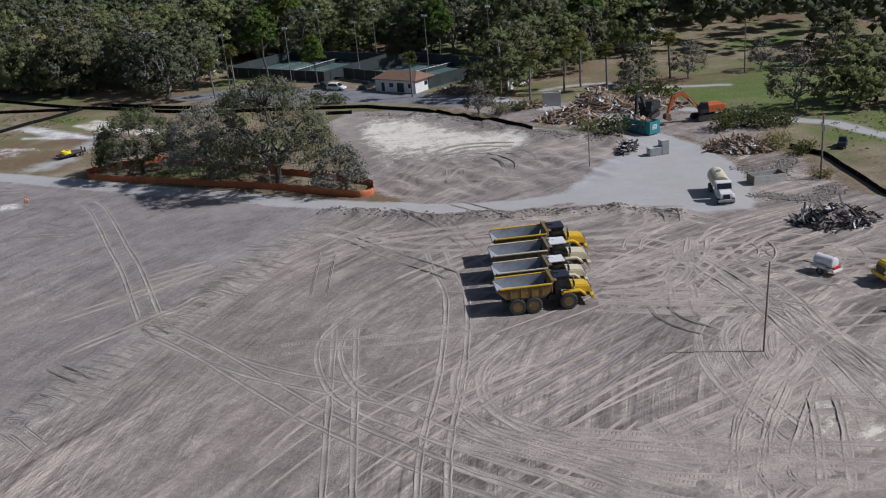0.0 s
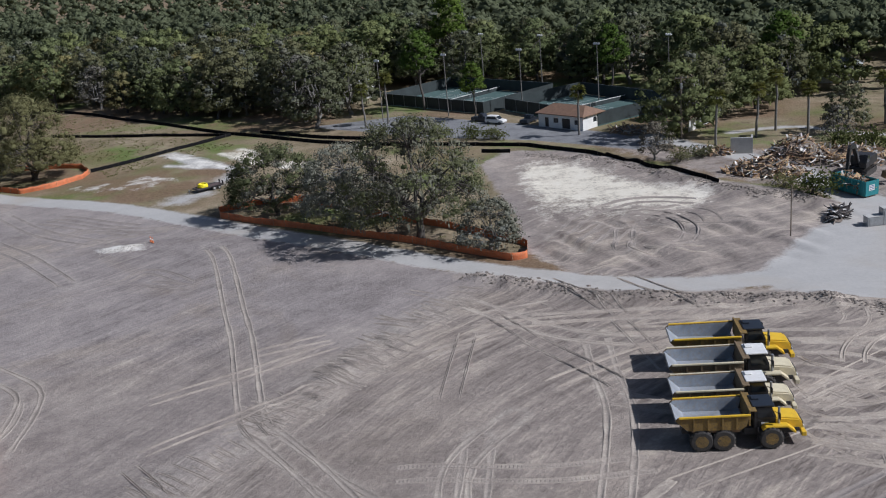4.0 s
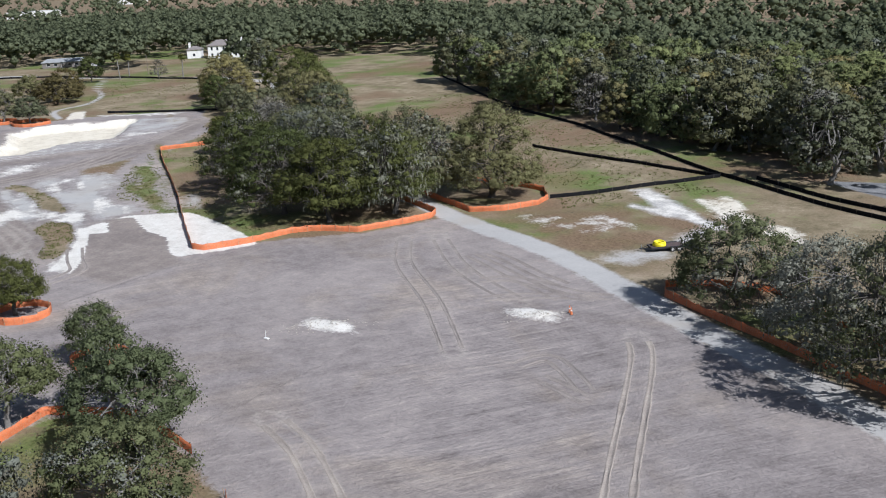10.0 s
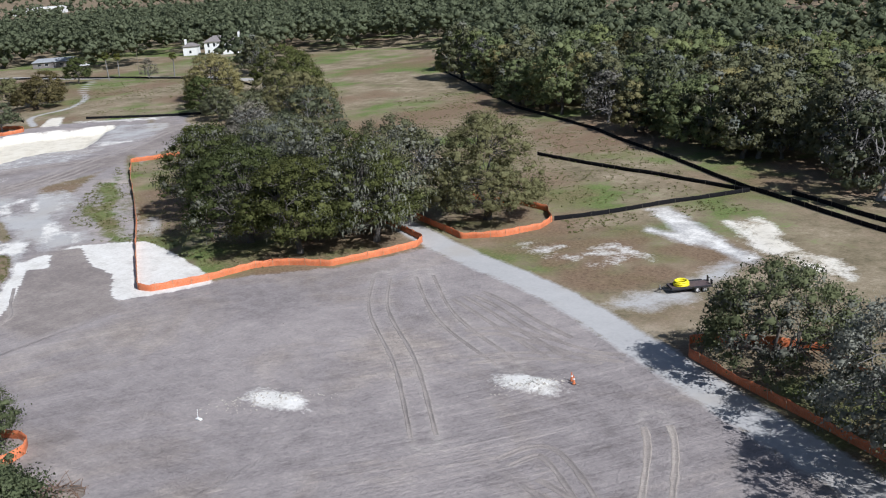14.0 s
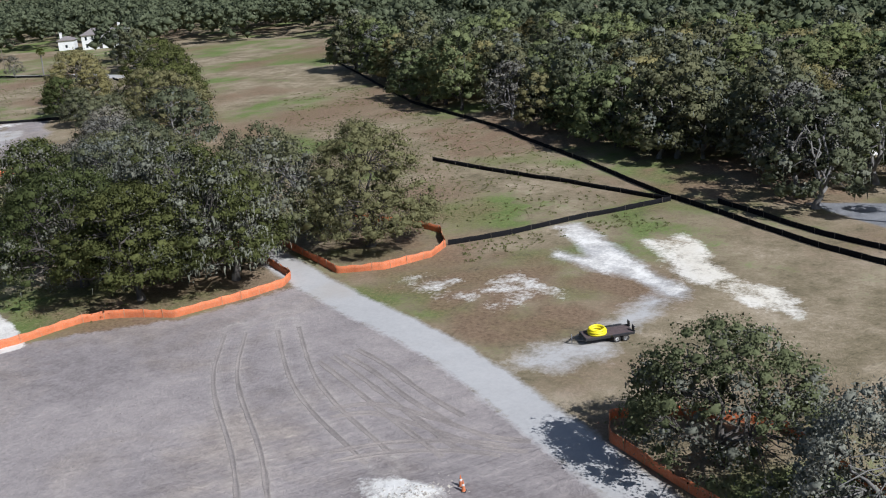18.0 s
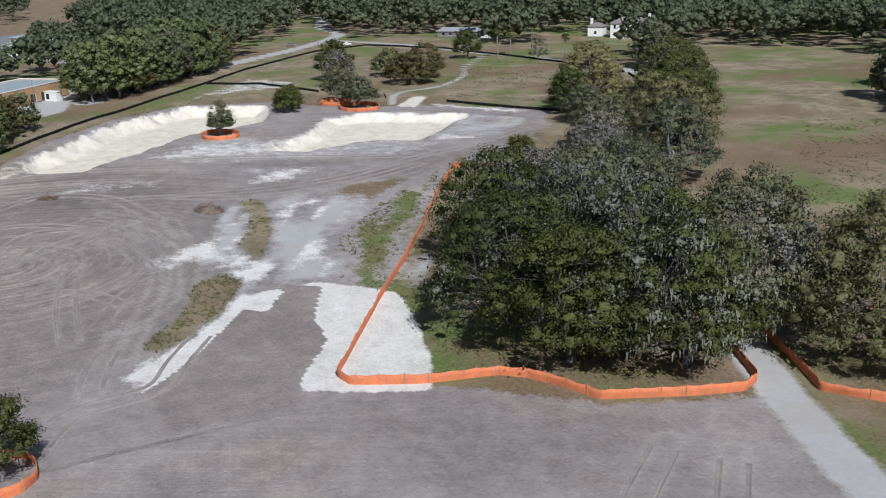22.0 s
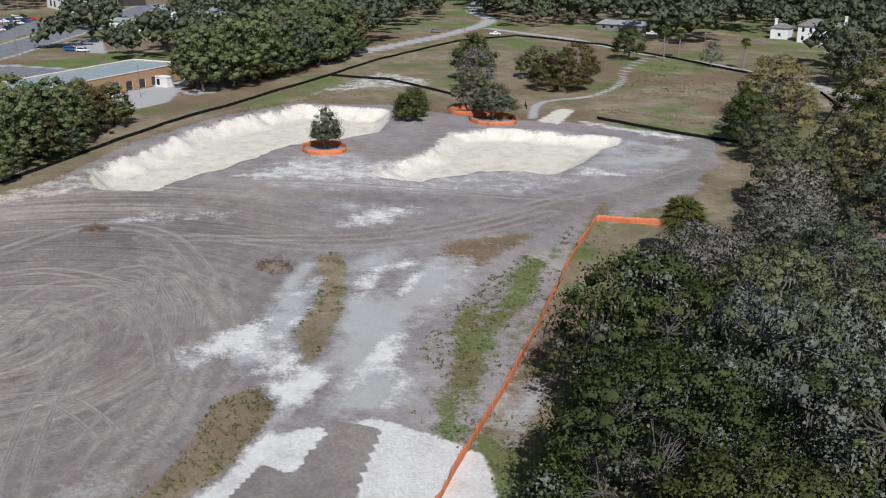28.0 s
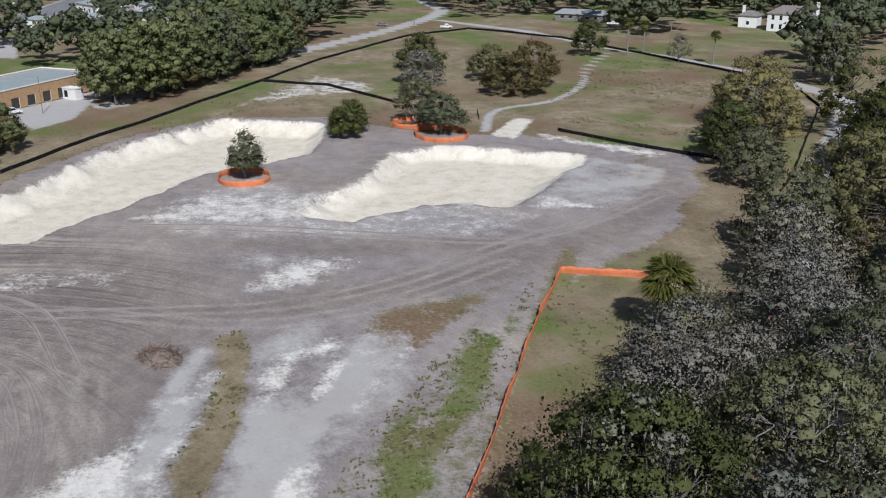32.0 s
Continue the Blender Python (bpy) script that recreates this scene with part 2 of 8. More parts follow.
def rounded(me, normals):
    """Soft leaf normals, so that a spray is lit as part of its bough."""
    normals = normals / (np.linalg.norm(normals, axis=1)[:, None] + 1e-6)
    me.attributes.new("custom_normal", "FLOAT_VECTOR", "POINT").data.foreach_set("vector", normals.astype(np.float32).ravel())
    return me


def leaf_cards(rng, centres, size, stretch=1.0, up=0.35, outward=None):
    """Bent four-cornered leaf sprays at the centres, each turned its own way. Returns verts and faces."""
    n = len(centres)
    nrm = rng.normal(size=(n, 3))
    if outward is None:
        nrm[:, 2] = np.abs(nrm[:, 2]) + up
    else:
        nrm = nrm * 0.75 + outward + np.array([0, 0, 0.3])
    nrm /= np.linalg.norm(nrm, axis=1)[:, None]
    u = np.cross(nrm, rng.normal(size=(n, 3)))
    u /= np.linalg.norm(u, axis=1)[:, None]
    w = np.cross(nrm, u)
    s = size * rng.uniform(0.55, 1.35, n)[:, None]
    t = s * stretch
    bend = nrm * s * rng.uniform(0.1, 0.4, n)[:, None]
    k = rng.uniform(0.25, 0.6, (n, 1))
    v = np.stack([centres - u * s * 0.5 - bend, centres - w * t * k, centres + u * s * 0.5 - bend * 0.6, centres + w * t * (0.8 - k) + bend * 0.2], 1)
    return v.reshape(-1, 3), np.arange(4 * n).reshape(n, 4)


def lumps(rng, centres, radius, flat=0.65, around=7, rings=4):
    """The dense dark inside of each bough: a rough closed lump at every centre. Returns verts, faces and outward normals."""
    n = len(centres)
    e = np.linspace(-np.pi / 2, np.pi / 2, rings + 1)[:, None]
    a = (np.arange(around) * 2 * np.pi / around)[None, :] + 0.5 * np.arange(rings + 1)[:, None]
    way = np.stack([np.cos(e) * np.cos(a), np.cos(e) * np.sin(a), np.sin(e) + 0 * a], -1)
    r = np.broadcast_to(np.asarray(radius, float), (n,))[:, None, None, None] * rng.uniform(0.5, 1.3, (n, rings + 1, around, 1))
    v = centres[:, None, None, :] + way * r * np.array([1, 1, flat])
    i = np.arange(n * (rings + 1) * around).reshape(n, rings + 1, around)
    f = np.stack([i[:, :-1], np.roll(i, -1, 2)[:, :-1], np.roll(i, -1, 2)[:, 1:], i[:, 1:]], -1).reshape(-1, 4)
    return v.reshape(-1, 3), f, np.broadcast_to(way, (n, *way.shape)).reshape(-1, 3)


def merge(*pairs):
    vs, fs, k = [], [], 0
    for v, f in pairs:
        if len(v):
            vs.append(v)
            fs.append(f + k)
            k += len(v)
    return np.concatenate(vs), np.concatenate(fs)


# ---- plan ----
def plan(*pts):
    return np.array(pts, float) * U


def value_noise(x, y, cell, seed):
    """Smooth noise from 0 to 1 over the plan, for arrays."""
    r = np.random.RandomState(seed).rand(256, 256)
    fx, fy = x / cell, y / cell
    ix, iy = np.floor(fx).astype(int), np.floor(fy).astype(int)
    tx, ty = fx - ix, fy - iy
    tx, ty = tx * tx * (3 - 2 * tx), ty * ty * (3 - 2 * ty)
    a, b = r[ix % 256, iy % 256], r[(ix + 1) % 256, iy % 256]
    c, d = r[ix % 256, (iy + 1) % 256], r[(ix + 1) % 256, (iy + 1) % 256]
    return (a * (1 - tx) + b * tx) * (1 - ty) + (c * (1 - tx) + d * tx) * ty


def line_distance(x, y, line):
    """Distance from the points to a polyline."""
    best = np.full(x.shape, 1e9)
    for (ax, ay), (bx, by) in zip(line[:-1], line[1:]):
        dx, dy = bx - ax, by - ay
        t = np.clip(((x - ax) * dx + (y - ay) * dy) / (dx * dx + dy * dy + 1e-9), 0, 1)
        best = np.minimum(best, np.hypot(x - ax - t * dx, y - ay - t * dy))
    return best


def inside(x, y, poly):
    """Signed distance to a closed outline, positive inside."""
    d = line_distance(x, y, np.vstack([poly, poly[:1]]))
    hit = np.zeros(x.shape, bool)
    j = len(poly) - 1
    for i in range(len(poly)):
        (xi, yi), (xj, yj) = poly[i], poly[j]
        cross = ((yi > y) != (yj > y)) & (x < (xj - xi) * (y - yi) / (yj - yi + 1e-12) + xi)
        hit ^= cross
        j = i
    return np.where(hit, d, -d)


def curve(line, step=1.5):
    """A smooth line through the points (Catmull-Rom)."""
    p = np.vstack([2 * line[0] - line[1], line, 2 * line[-1] - line[-2]])
    out = []
    for i in range(1, len(p) - 2):
        n = max(2, int(np.linalg.norm(p[i + 1] - p[i]) / step))
        for t in np.arange(n) / n:
            a, b, c, d = p[i - 1], p[i], p[i + 1], p[i + 2]
            out.append(0.5 * (2 * b + (c - a) * t + (2 * a - 5 * b + 4 * c - d) * t * t + (3 * b - a - 3 * c + d) * t ** 3))
    out.append(line[-1])
    return np.array(out)


PIT_LONG = plan((-243, 126), (-256, 135.5), (-274, 146.5), (-288, 161), (-296, 171.5), (-285, 189), (-275, 187.5), (-261, 181), (-256.8, 172), (-253, 161), (-243.9, 152.8), (-233, 141.6), (-226, 135.1), (-230, 126))
PIT_WIDE = plan((-225, 171), (-232, 175), (-240, 184.5), (-255, 194), (-257, 204), (-242, 224.5), (-239, 224), (-218, 200.5), (-223.8, 188.5), (-219.5, 177))
ROAD = curve(plan((-128, 191), (-107, 180.5), (-85, 169.8), (-66.5, 161.7), (-47, 149.8), (-29, 138.5), (-11, 127), (3, 119.8), (14, 117.8), (23, 118.5), (34, 117)))
APRON = plan((21, 119), (27.5, 129.5), (36.5, 141), (35, 150), (33, 162), (27, 170), (20, 181), (13, 189), (17, 192), (26, 178), (36, 166), (39, 152), (42.5, 145), (46, 135), (46.5, 123), (44, 112), (42, 107), (36, 107.5), (30, 111.5), (22, 115))
SITE = plan((60, -40), (62, 90), (57, 107), (46, 120), (30, 112), (22, 116), (8, 116.5), (-11, 125), (-29, 136.5), (-47, 148), (-66, 160), (-84, 168), (-94, 172), (-99, 160), (-111, 148), (-117, 141.5), (-133, 153), (-146, 163), (-160, 172), (-193, 194), (-206, 205), (-222, 224), (-243, 236), (-258, 222), (-268, 205), (-276, 200), (-290, 192), (-297, 170), (-285, 152), (-262, 133), (-240, 122), (-215, 104), (-180, 60), (-150, -40))
WHITE_EAST = plan((-8, 172), (-5, 179.5), (2.5, 179.5), (7, 172), (16.8, 158.8), (24, 149), (22.6, 145.5), (19.5, 139.5), (13.5, 132.5), (9, 129.5), (4, 131), (-1.5, 132), (-3, 144))
WHITE_WEST = plan((-143.4, 142.3), (-143.5, 149.7), (-139.1, 153.6), (-134.7, 156.3), (-126.3, 154.5), (-115.4, 150.8), (-109.8, 147.7), (-113.9, 140.6), (-116.0, 137.6), (-123.5, 125.1), (-128.6, 126.4), (-133.4, 132.2), (-142.4, 140.3))
TONGUE = plan((-141.4, 149.9), (-144.5, 146.1), (-137.1, 141.3), (-139.3, 139.4), (-127.8, 130.3), (-122.3, 124.8), (-113.2, 125.3), (-112.4, 135.8), (-119.7, 139.8), (-126.2, 144.6), (-132.0, 145.3))
WHITE_EDGE = plan((-147, 140), (-141, 143), (-135, 137.5), (-122, 125), (-127, 123.5), (-135, 132), (-141, 137))
GRASS_ISLAND = plan((-150.9, 137), (-152.8, 140.8), (-148, 142), (-140.5, 137.8), (-134, 132.3), (-131, 128.2), (-133.5, 127), (-141, 133))
GRASS_STRIP = plan((-187, 153), (-189, 156.5), (-181, 156), (-168, 152.5), (-158, 148), (-156, 146), (-163, 146), (-172, 150), (-180, 152.5))
GREEN_FRINGE = plan((-158, 158), (-170, 168), (-178, 176), (-190, 190), (-176, 183), (-160, 172), (-144, 161.5), (-134, 154), (-143, 152.5), (-150, 155))
BROWN_FRINGE = plan((-182, 166), (-188.5, 170), (-190, 184), (-193, 191), (-183.3, 180), (-175.3, 171))
HAUL_ROAD = curve(plan((-214, 116), (-204.5, 128.4), (-202.0, 137.9), (-197.3, 147.2), (-194.8, 153.5), (-192.9, 166.9), (-194.4, 180.8), (-197.5, 195.6), (-206, 213), (-218, 228)))
UPPER_HAUL = curve(plan((-221.3, 118), (-222, 130), (-222, 142.6), (-216.9, 157.3), (-209.9, 171.7), (-206.6, 183.9), (-200, 194)))
GREY_FILL = plan((-241.1, 223.7), (-228, 233), (-210, 219.3), (-213.3, 212.9), (-217.7, 201.3))
LIGHT_FILL = plan((-221.1, 206.9), (-213.1, 213.3), (-211.2, 210.7), (-217.1, 201.0))
SPREAD = plan((-213.0, 100.1), (-221.7, 104.5), (-233.0, 112.4), (-243.6, 124.6), (-235.7, 137.7), (-226.2, 126.8), (-216.8, 113.5), (-204.8, 100.8))
DUST_ONE = plan((-197.6, 154.7), (-206.4, 162.9), (-208.0, 172.8), (-203.5, 173.8), (-196.9, 167.7), (-196.4, 160.4))
DUST_TWO = plan((-208, 122), (-218, 135.0), (-210.7, 147.2), (-204.4, 146.0), (-205.2, 134.7))
DUST_THREE = plan((-231.6, 143.2), (-236.7, 151.9), (-244.4, 162.0), (-239.6, 163.9), (-233.4, 180.2), (-218.7, 173.3), (-223.1, 160.8))
STRIP_ONE = plan((-76.6, 200.8), (-73.7, 203.7), (-64.6, 195.4), (-57.7, 188.8), (-53.0, 185.3), (-52.3, 182.3), (-54.6, 181.9), (-59.5, 186.0), (-62.6, 186.6), (-64.8, 187.0), (-71.3, 190.1), (-72.1, 192.8), (-68.1, 191.5), (-71.6, 196.1))
STRIP_TWO = plan((-63.7, 198.4), (-59.8, 204.2), (-55.2, 200.6), (-51.7, 194.6), (-47.3, 190.3), (-43.6, 191.2), (-41.3, 181.1), (-44.5, 181.7), (-48.1, 182.4), (-51.4, 184.9), (-55.2, 188.2), (-59.3, 193.1))
GRAVEL_PATCH = plan((-62.6, 162.6), (-61.8, 166.6), (-58.5, 169.5), (-57.8, 176.4), (-57.1, 182.6), (-53.4, 182.8), (-53.4, 178.5), (-54.7, 171.4), (-53.9, 167.0), (-57.2, 162.6), (-60.8, 161.8))
MOTTLE = plan((-85.8, 174.4), (-86.0, 179.8), (-79.3, 181.9), (-72.0, 186.0), (-66.7, 183.1), (-61.2, 177.7), (-64.2, 173.4), (-68.9, 171.1), (-75.4, 172.5), (-80.7, 173.3))
BROWN_TURF = plan((-73.7, 171.8), (-66.2, 171.7), (-62.4, 177.9), (-58.5, 176.1), (-59.0, 172.9), (-62.0, 168.0), (-65.4, 165.1), (-70.4, 166.2))
PALE_ONE = plan((-261.3, 215.8), (-273.8, 226.2), (-271.3, 229.5), (-256.7, 218.4))
PALE_TWO = plan((-262, 225), (-238, 240), (-233, 235), (-256, 221.5))
PALE_THREE = plan((-305, 172), (-344, 202), (-322, 214.5), (-311, 208.5), (-312, 195))
PALE_WEST = plan((-138, 128), (-150, 135), (-160.6, 138.7), (-170.8, 142.5), (-181.8, 144.2), (-186.2, 146.4), (-190, 156), (-189, 164.5), (-179, 168.5), (-176.9, 174.6), (-164.6, 172.8), (-150, 164.5), (-138, 155.5), (-142.6, 150.2), (-146.6, 142.6), (-141, 136))
PALE_NORTH = plan((-204, 160), (-222, 150), (-236, 150), (-252, 168), (-236, 178), (-220, 200), (-212, 206), (-205, 190))
PARKING = plan((-50, 219), (-31, 223.5), (-14, 212.5), (-1, 204), (8, 196), (20, 183), (14, 180), (-4, 193), (-25, 201))
LAWN_ROAD = curve(plan((30.1, 187.4), (41.5, 189.0), (50.5, 180.6), (62.8, 175.7)))
EAST_PATH = curve(plan((86, 96), (70.4, 131.8), (67.1, 140.6), (62.4, 146.0), (58.6, 152.8), (50, 160)))
FAR_ROAD = curve(plan((-600, 330), (-525, 297), (-476, 287), (-436, 258.5), (-411, 234.5), (-391, 214), (-372, 193), (-350, 172), (-318, 150)))
FRONT_ROAD = curve(plan((-445, 275), (-400, 290), (-357, 296), (-330, 302), (-303, 305.5), (-285, 304), (-268, 302)))
SIDE_ROAD = curve(plan((-300, 308), (-285, 305), (-267, 302), (-257, 296), (-230, 268), (-211, 247), (-192, 229), (-170, 212), (-146, 199), (-128, 191)))
FOOTPATH = curve(plan((-265, 216), (-283, 226.5), (-288, 242), (-304, 258), (-326, 271.5), (-347, 289.5)))
HIGHWAY = curve(plan((-290, 54), (-340, 74), (-382.8, 87.4), (-413.4, 97.8), (-453.2, 110.4), (-520, 132), (-600, 158)), 8)
DARK_LOT = plan((-360.0, 98.5), (-380.1, 102.9), (-366.1, 120.1), (-346.0, 115.5))
CAR_LOT = plan((-414, 78), (-420.8, 84.0), (-440, 93), (-487.5, 109.7), (-522.7, 109.0), (-495.0, 77.2), (-440, 68))
PAVED_LOT = plan((-433.3, 115.6), (-450.7, 128.6), (-401.0, 130.1), (-411.9, 120.3))
TOWN_APRON = plan((-298.3, 135.4), (-325, 128), (-340, 141.4), (-357, 151.0), (-337.0, 150.2), (-307.2, 142.9))
TOWN_YARD = plan((-425, 158), (-440, 190), (-530, 225), (-600, 215), (-560, 165), (-480, 145))
SERVICE_STRIP = curve(plan((-381, 101), (-372, 112), (-362, 124)), 4)

# two wheel lines of machines that crossed the ground, by their middle line
EAST_TRACKS = (
    ((-46, 141), (-42.5, 135), (-35, 116), (-31.8, 108), (-25.9, 91.2), (-23.8, 88.6), (-18, 81.5), (-7.7, 68), (1.2, 58.9), (5.5, 55.2), (14, 48)),
    ((-26, 90), (-14, 78), (-2, 70), (6, 62), (18, 54)),
    ((-3.6, 90.2), (-7.6, 82.4), (-6.8, 74.2), (-4, 69.2), (1.5, 63.6), (7.2, 59.2), (13.8, 52.9)),
    ((3.5, 106), (4, 98), (4.8, 89.3), (3.2, 74.6), (0.8, 61.3), (-0.1, 50)),
    ((-6.3, 86.7), (-6.3, 71.7), (-6.3, 50)), ((8.5, 77.2), (4.7, 71.9), (5.3, 65.5), (9.2, 61.3), (13.5, 57.8), (18.8, 53.9)),
    ((28.4, 79.4), (25.7, 73.9), (24.9, 65.8), (26.1, 60.6), (28.4, 52)), ((31.3, 96.1), (30.6, 88), (32.4, 82.3), (34.1, 77.2), (35, 69.9), (35.3, 55)),)
ROAD_TRACKS = (
    ((33, 76), (30.3, 69), (23.9, 59.5), (20.2, 48)), ((1.6, 63.2), (14.3, 59.2), (31.3, 54.8), (40, 53)), ((18.6, 86.2), (26.1, 84.8), (32, 81.1), (38, 76)),
    ((18, 89), (25, 89.5), (30, 93), (33, 100)), ((19, 97), (24, 95), (27, 89), (26, 82)), ((20, 101), (26, 100), (31, 95), (38, 88), (44, 80)),
    ((-4, 110), (6.7, 110.2), (17.8, 109.5), (28.2, 110.1), (36, 104)), ((-10, 116), (-2, 108), (6, 104), (16, 104), (30, 103)),
    ((-66, 107.6), (-60, 105.2), (-55.4, 102.5), (-50, 98.5), (-48, 94), (-46.5, 86)), ((-51, 97), (-49, 92), (-49, 84)),
    ((3, 131), (7, 139), (12, 141), (16, 138)), ((8, 130), (10, 142), (18, 146)), ((0, 135), (5, 146), (12, 150), (20, 148)),)
WEST_TRACKS = (
    ((-163, 136.5), (-147.8, 133.3), (-140, 127.1), (-130.7, 122.5), (-124.5, 120.7)), ((-185, 134.5), (-170.7, 135.5), (-155.3, 133.9), (-139.7, 128.1), (-132.3, 125.2)),
    ((-186.4, 102.4), (-167.7, 107.7), (-168.1, 113.4), (-177, 123.8), (-184.6, 136)), ((-166.6, 125.2), (-151.3, 122.3), (-139, 121)),
    ((-195.3, 101.6), (-198.3, 112.9), (-208.9, 125.7), (-201.9, 135.7), (-183.4, 139.8)), ((-137.3, 135.6), (-128.4, 129.7), (-122.8, 126.1), (-121.1, 118.8), (-115.4, 114.6)),
    ((-183, 141.4), (-162.3, 139.1), (-147.3, 135.1)), ((-201.3, 132.9), (-196.3, 149.9), (-193.4, 161.6), (-195.4, 175.2), (-203.5, 193.1), (-207.9, 207.9), (-216.3, 225)),
    ((-231.7, 141), (-222.8, 160.2), (-211, 180.3), (-204.5, 193.6)), ((-192.1, 133.2), (-182.5, 137.9), (-169.2, 139.5), (-162.6, 138.5)),
    ((-200, 140), (-190, 156), (-189, 170), (-197, 190)), ((-92, 160), (-84, 150), (-72, 140), (-60, 128)), ((-88, 163), (-76, 152), (-62, 144)))
TRACKS = [curve(plan(*line)) for line in EAST_TRACKS + ROAD_TRACKS + WEST_TRACKS]
# turning circles on the fresh cut, muddy crawler lines beside the road, loops in front of the trucks
SWIRLS = [curve(plan(*line)) for line in (
    ((-190.9, 114.8), (-190.7, 122.5), (-181.7, 130.7), (-169.2, 135.5), (-156.4, 137.5)), ((-175.3, 116.0), (-184.7, 121.4), (-184.7, 127.6), (-177.7, 131.2), (-166.7, 133.0), (-155.2, 133.2)),
    ((-163.0, 117.0), (-167.1, 122.0), (-175.5, 126.3), (-179.8, 130.7)), ((-168.8, 116.6), (-173.9, 120.6), (-183.7, 124.5)), ((-136.7, 124.2), (-142.5, 124.9), (-149.6, 128.1), (-157.6, 133.9), (-167.7, 140.0)),
    ((-156.4, 117.6), (-155.8, 123.3), (-149.9, 127.1), (-141.9, 129.6)), ((-187.8, 128.8), (-189.0, 132.1), (-183.9, 134.8), (-173.3, 136.1), (-164.3, 134.8)), ((-168.6, 129.3), (-174.9, 132.1), (-185.9, 133.8)), ((-154.8, 129.7), (-158.7, 133.3), (-165.9, 136.2), (-175.4, 137.7)))]
MUD = [curve(plan(*line)) for line in (
    ((-79.1, 157.7), (-72.6, 154.5), (-66.9, 151.6), (-61.8, 149.1), (-57.2, 146.8)), ((-77.8, 159.7), (-72.1, 157.4), (-66.2, 154.3), (-60.1, 151.9)), ((-72.0, 148.5), (-68.3, 151.1), (-62.9, 150.9), (-56.4, 150.1), (-52.8, 151.0)),
    ((-67.4, 142.7), (-63.3, 146.4), (-58.3, 148.8), (-53.6, 149.7)), ((-53.1, 127.8), (-51.2, 131.8), (-46.9, 129.1), (-42.9, 125.4)), ((-50.0, 127.3), (-45.5, 125.8), (-41.7, 124.2)))]
LOOPS = [curve(plan(*line)) for line in (
    ((31.2, 99.9), (29.9, 93.1), (32.1, 87.6), (32.7, 81.6), (33.3, 72.6), (33.3, 64.3)), ((33.9, 97.2), (33.3, 91.2), (35.1, 82.3), (35.0, 73.3), (36.1, 63.6)), ((18.2, 84.2), (24.1, 81.9), (29.8, 79.7)), ((18.9, 89.9), (22.7, 93.6), (26.7, 94.9), (28.2, 91.9), (25.8, 87.8), (21.8, 87.5)))]
FRESH = plan((-150, 138), (-163, 143), (-186, 148), (-204, 157), (-222, 148), (-232, 140), (-225, 118), (-205, 100), (-180, 70), (-140, 60), (-122, 112), (-135, 126))
# broad pale wheel tracks by the trucks: line, half gauge, half width, tread marks
TRUCK_LOOPS = (
    (((9.5, 80.5), (5.1, 74.9), (4.0, 70.2), (4.6, 66.3), (6.4, 62.7), (9.1, 59.7), (12.5, 56.5), (16.0, 52.5)), 1.15, 0.50, 0),
    (((31.0, 80.4), (26.8, 76.4), (25.1, 72.1), (24.8, 67.3), (25.5, 63.3)), 1.15, 0.42, 0),
    (((4.7, 65.7), (11.8, 71.8), (24.1, 80.5)), 1.00, 0.36, 0),
    (((7.8, 62.1), (13.6, 68.0), (21.3, 75.4)), 1.00, 0.36, 0),
    (((8.9, 61.9), (16.8, 59.3), (24.2, 56.5), (31.3, 54.4)), 0.90, 0.50, 1),
    (((5.7, 61.5), (13.3, 57.3), (21.4, 54.8), (27.0, 54.4)), 1.00, 0.45, 1),
    (((1.7, 64.6), (7.3, 59.0), (13.5, 54.8), (18.5, 52.5)), 1.10, 0.50, 1),
    (((1.4, 61.3), (6.4, 56.8), (11.6, 53.4)), 1.10, 0.50, 0),
    (((15.8, 59.8), (25.5, 64.6), (29.7, 67.5), (33.6, 72.2)), 1.00, 0.50, 0),
    (((20.5, 51.6), (24.2, 59.6), (27.9, 65.3), (33.6, 72.2)), 1.00, 0.50, 0),
    (((22.8, 51.6), (25.6, 57.7), (31.1, 66.4)), 1.00, 0.42, 0),
)
TRUCK_LINES = (
    (((33.3, 58.1), (33.6, 67.9), (33.6, 73.8), (33.2, 79.8), (30.5, 93.8)), 1.10, 0.42, 0),
    (((36.8, 65.1), (35.7, 72.5), (35.5, 79.2)), 1.10, 0.40, 0),
    (((19.3, 60.1), (27.4, 61.7), (34.8, 61.2)), 1.00, 0.45, 0),
    (((18.5, 52.5), (24.1, 53.6), (30.1, 51.9)), 1.00, 0.50, 1),
    (((26.3, 50.5), (29.2, 58.0), (31.2, 64.5)), 1.00, 0.40, 0),
    (((17.5, 86.5), (25.1, 83.9), (32.7, 82.2)), 1.10, 0.45, 0),
    (((17.1, 84.2), (23.0, 81.7), (30.8, 79.1)), 1.00, 0.30, 0),
    (((3.7, 92.9), (8.7, 91.0), (11.4, 90.7)), 1.10, 0.40, 0),
    (((19.0, 89.6), (26.7, 95.0), (31.2, 96.0)), 1.00, 0.30, 0),
    (((21.3, 94.3), (24.1, 91.3), (28.3, 94.5)), 0.90, 0.30, 0),
    (((-13.1, 81.7), (-9.7, 81.9), (-4.1, 81.4), (0.2, 81.3), (7.4, 82.4)), 1.05, 0.40, 1),
)
WIDE_TRACKS = [(curve(plan(*line), 1.0), gauge, half, tread) for line, gauge, half, tread in TRUCK_LOOPS + TRUCK_LINES]
CORNER = plan((-206, 203), (-190, 195), (-193, 208), (-208, 224), (-218, 232), (-236, 244), (-244, 238), (-222, 222))
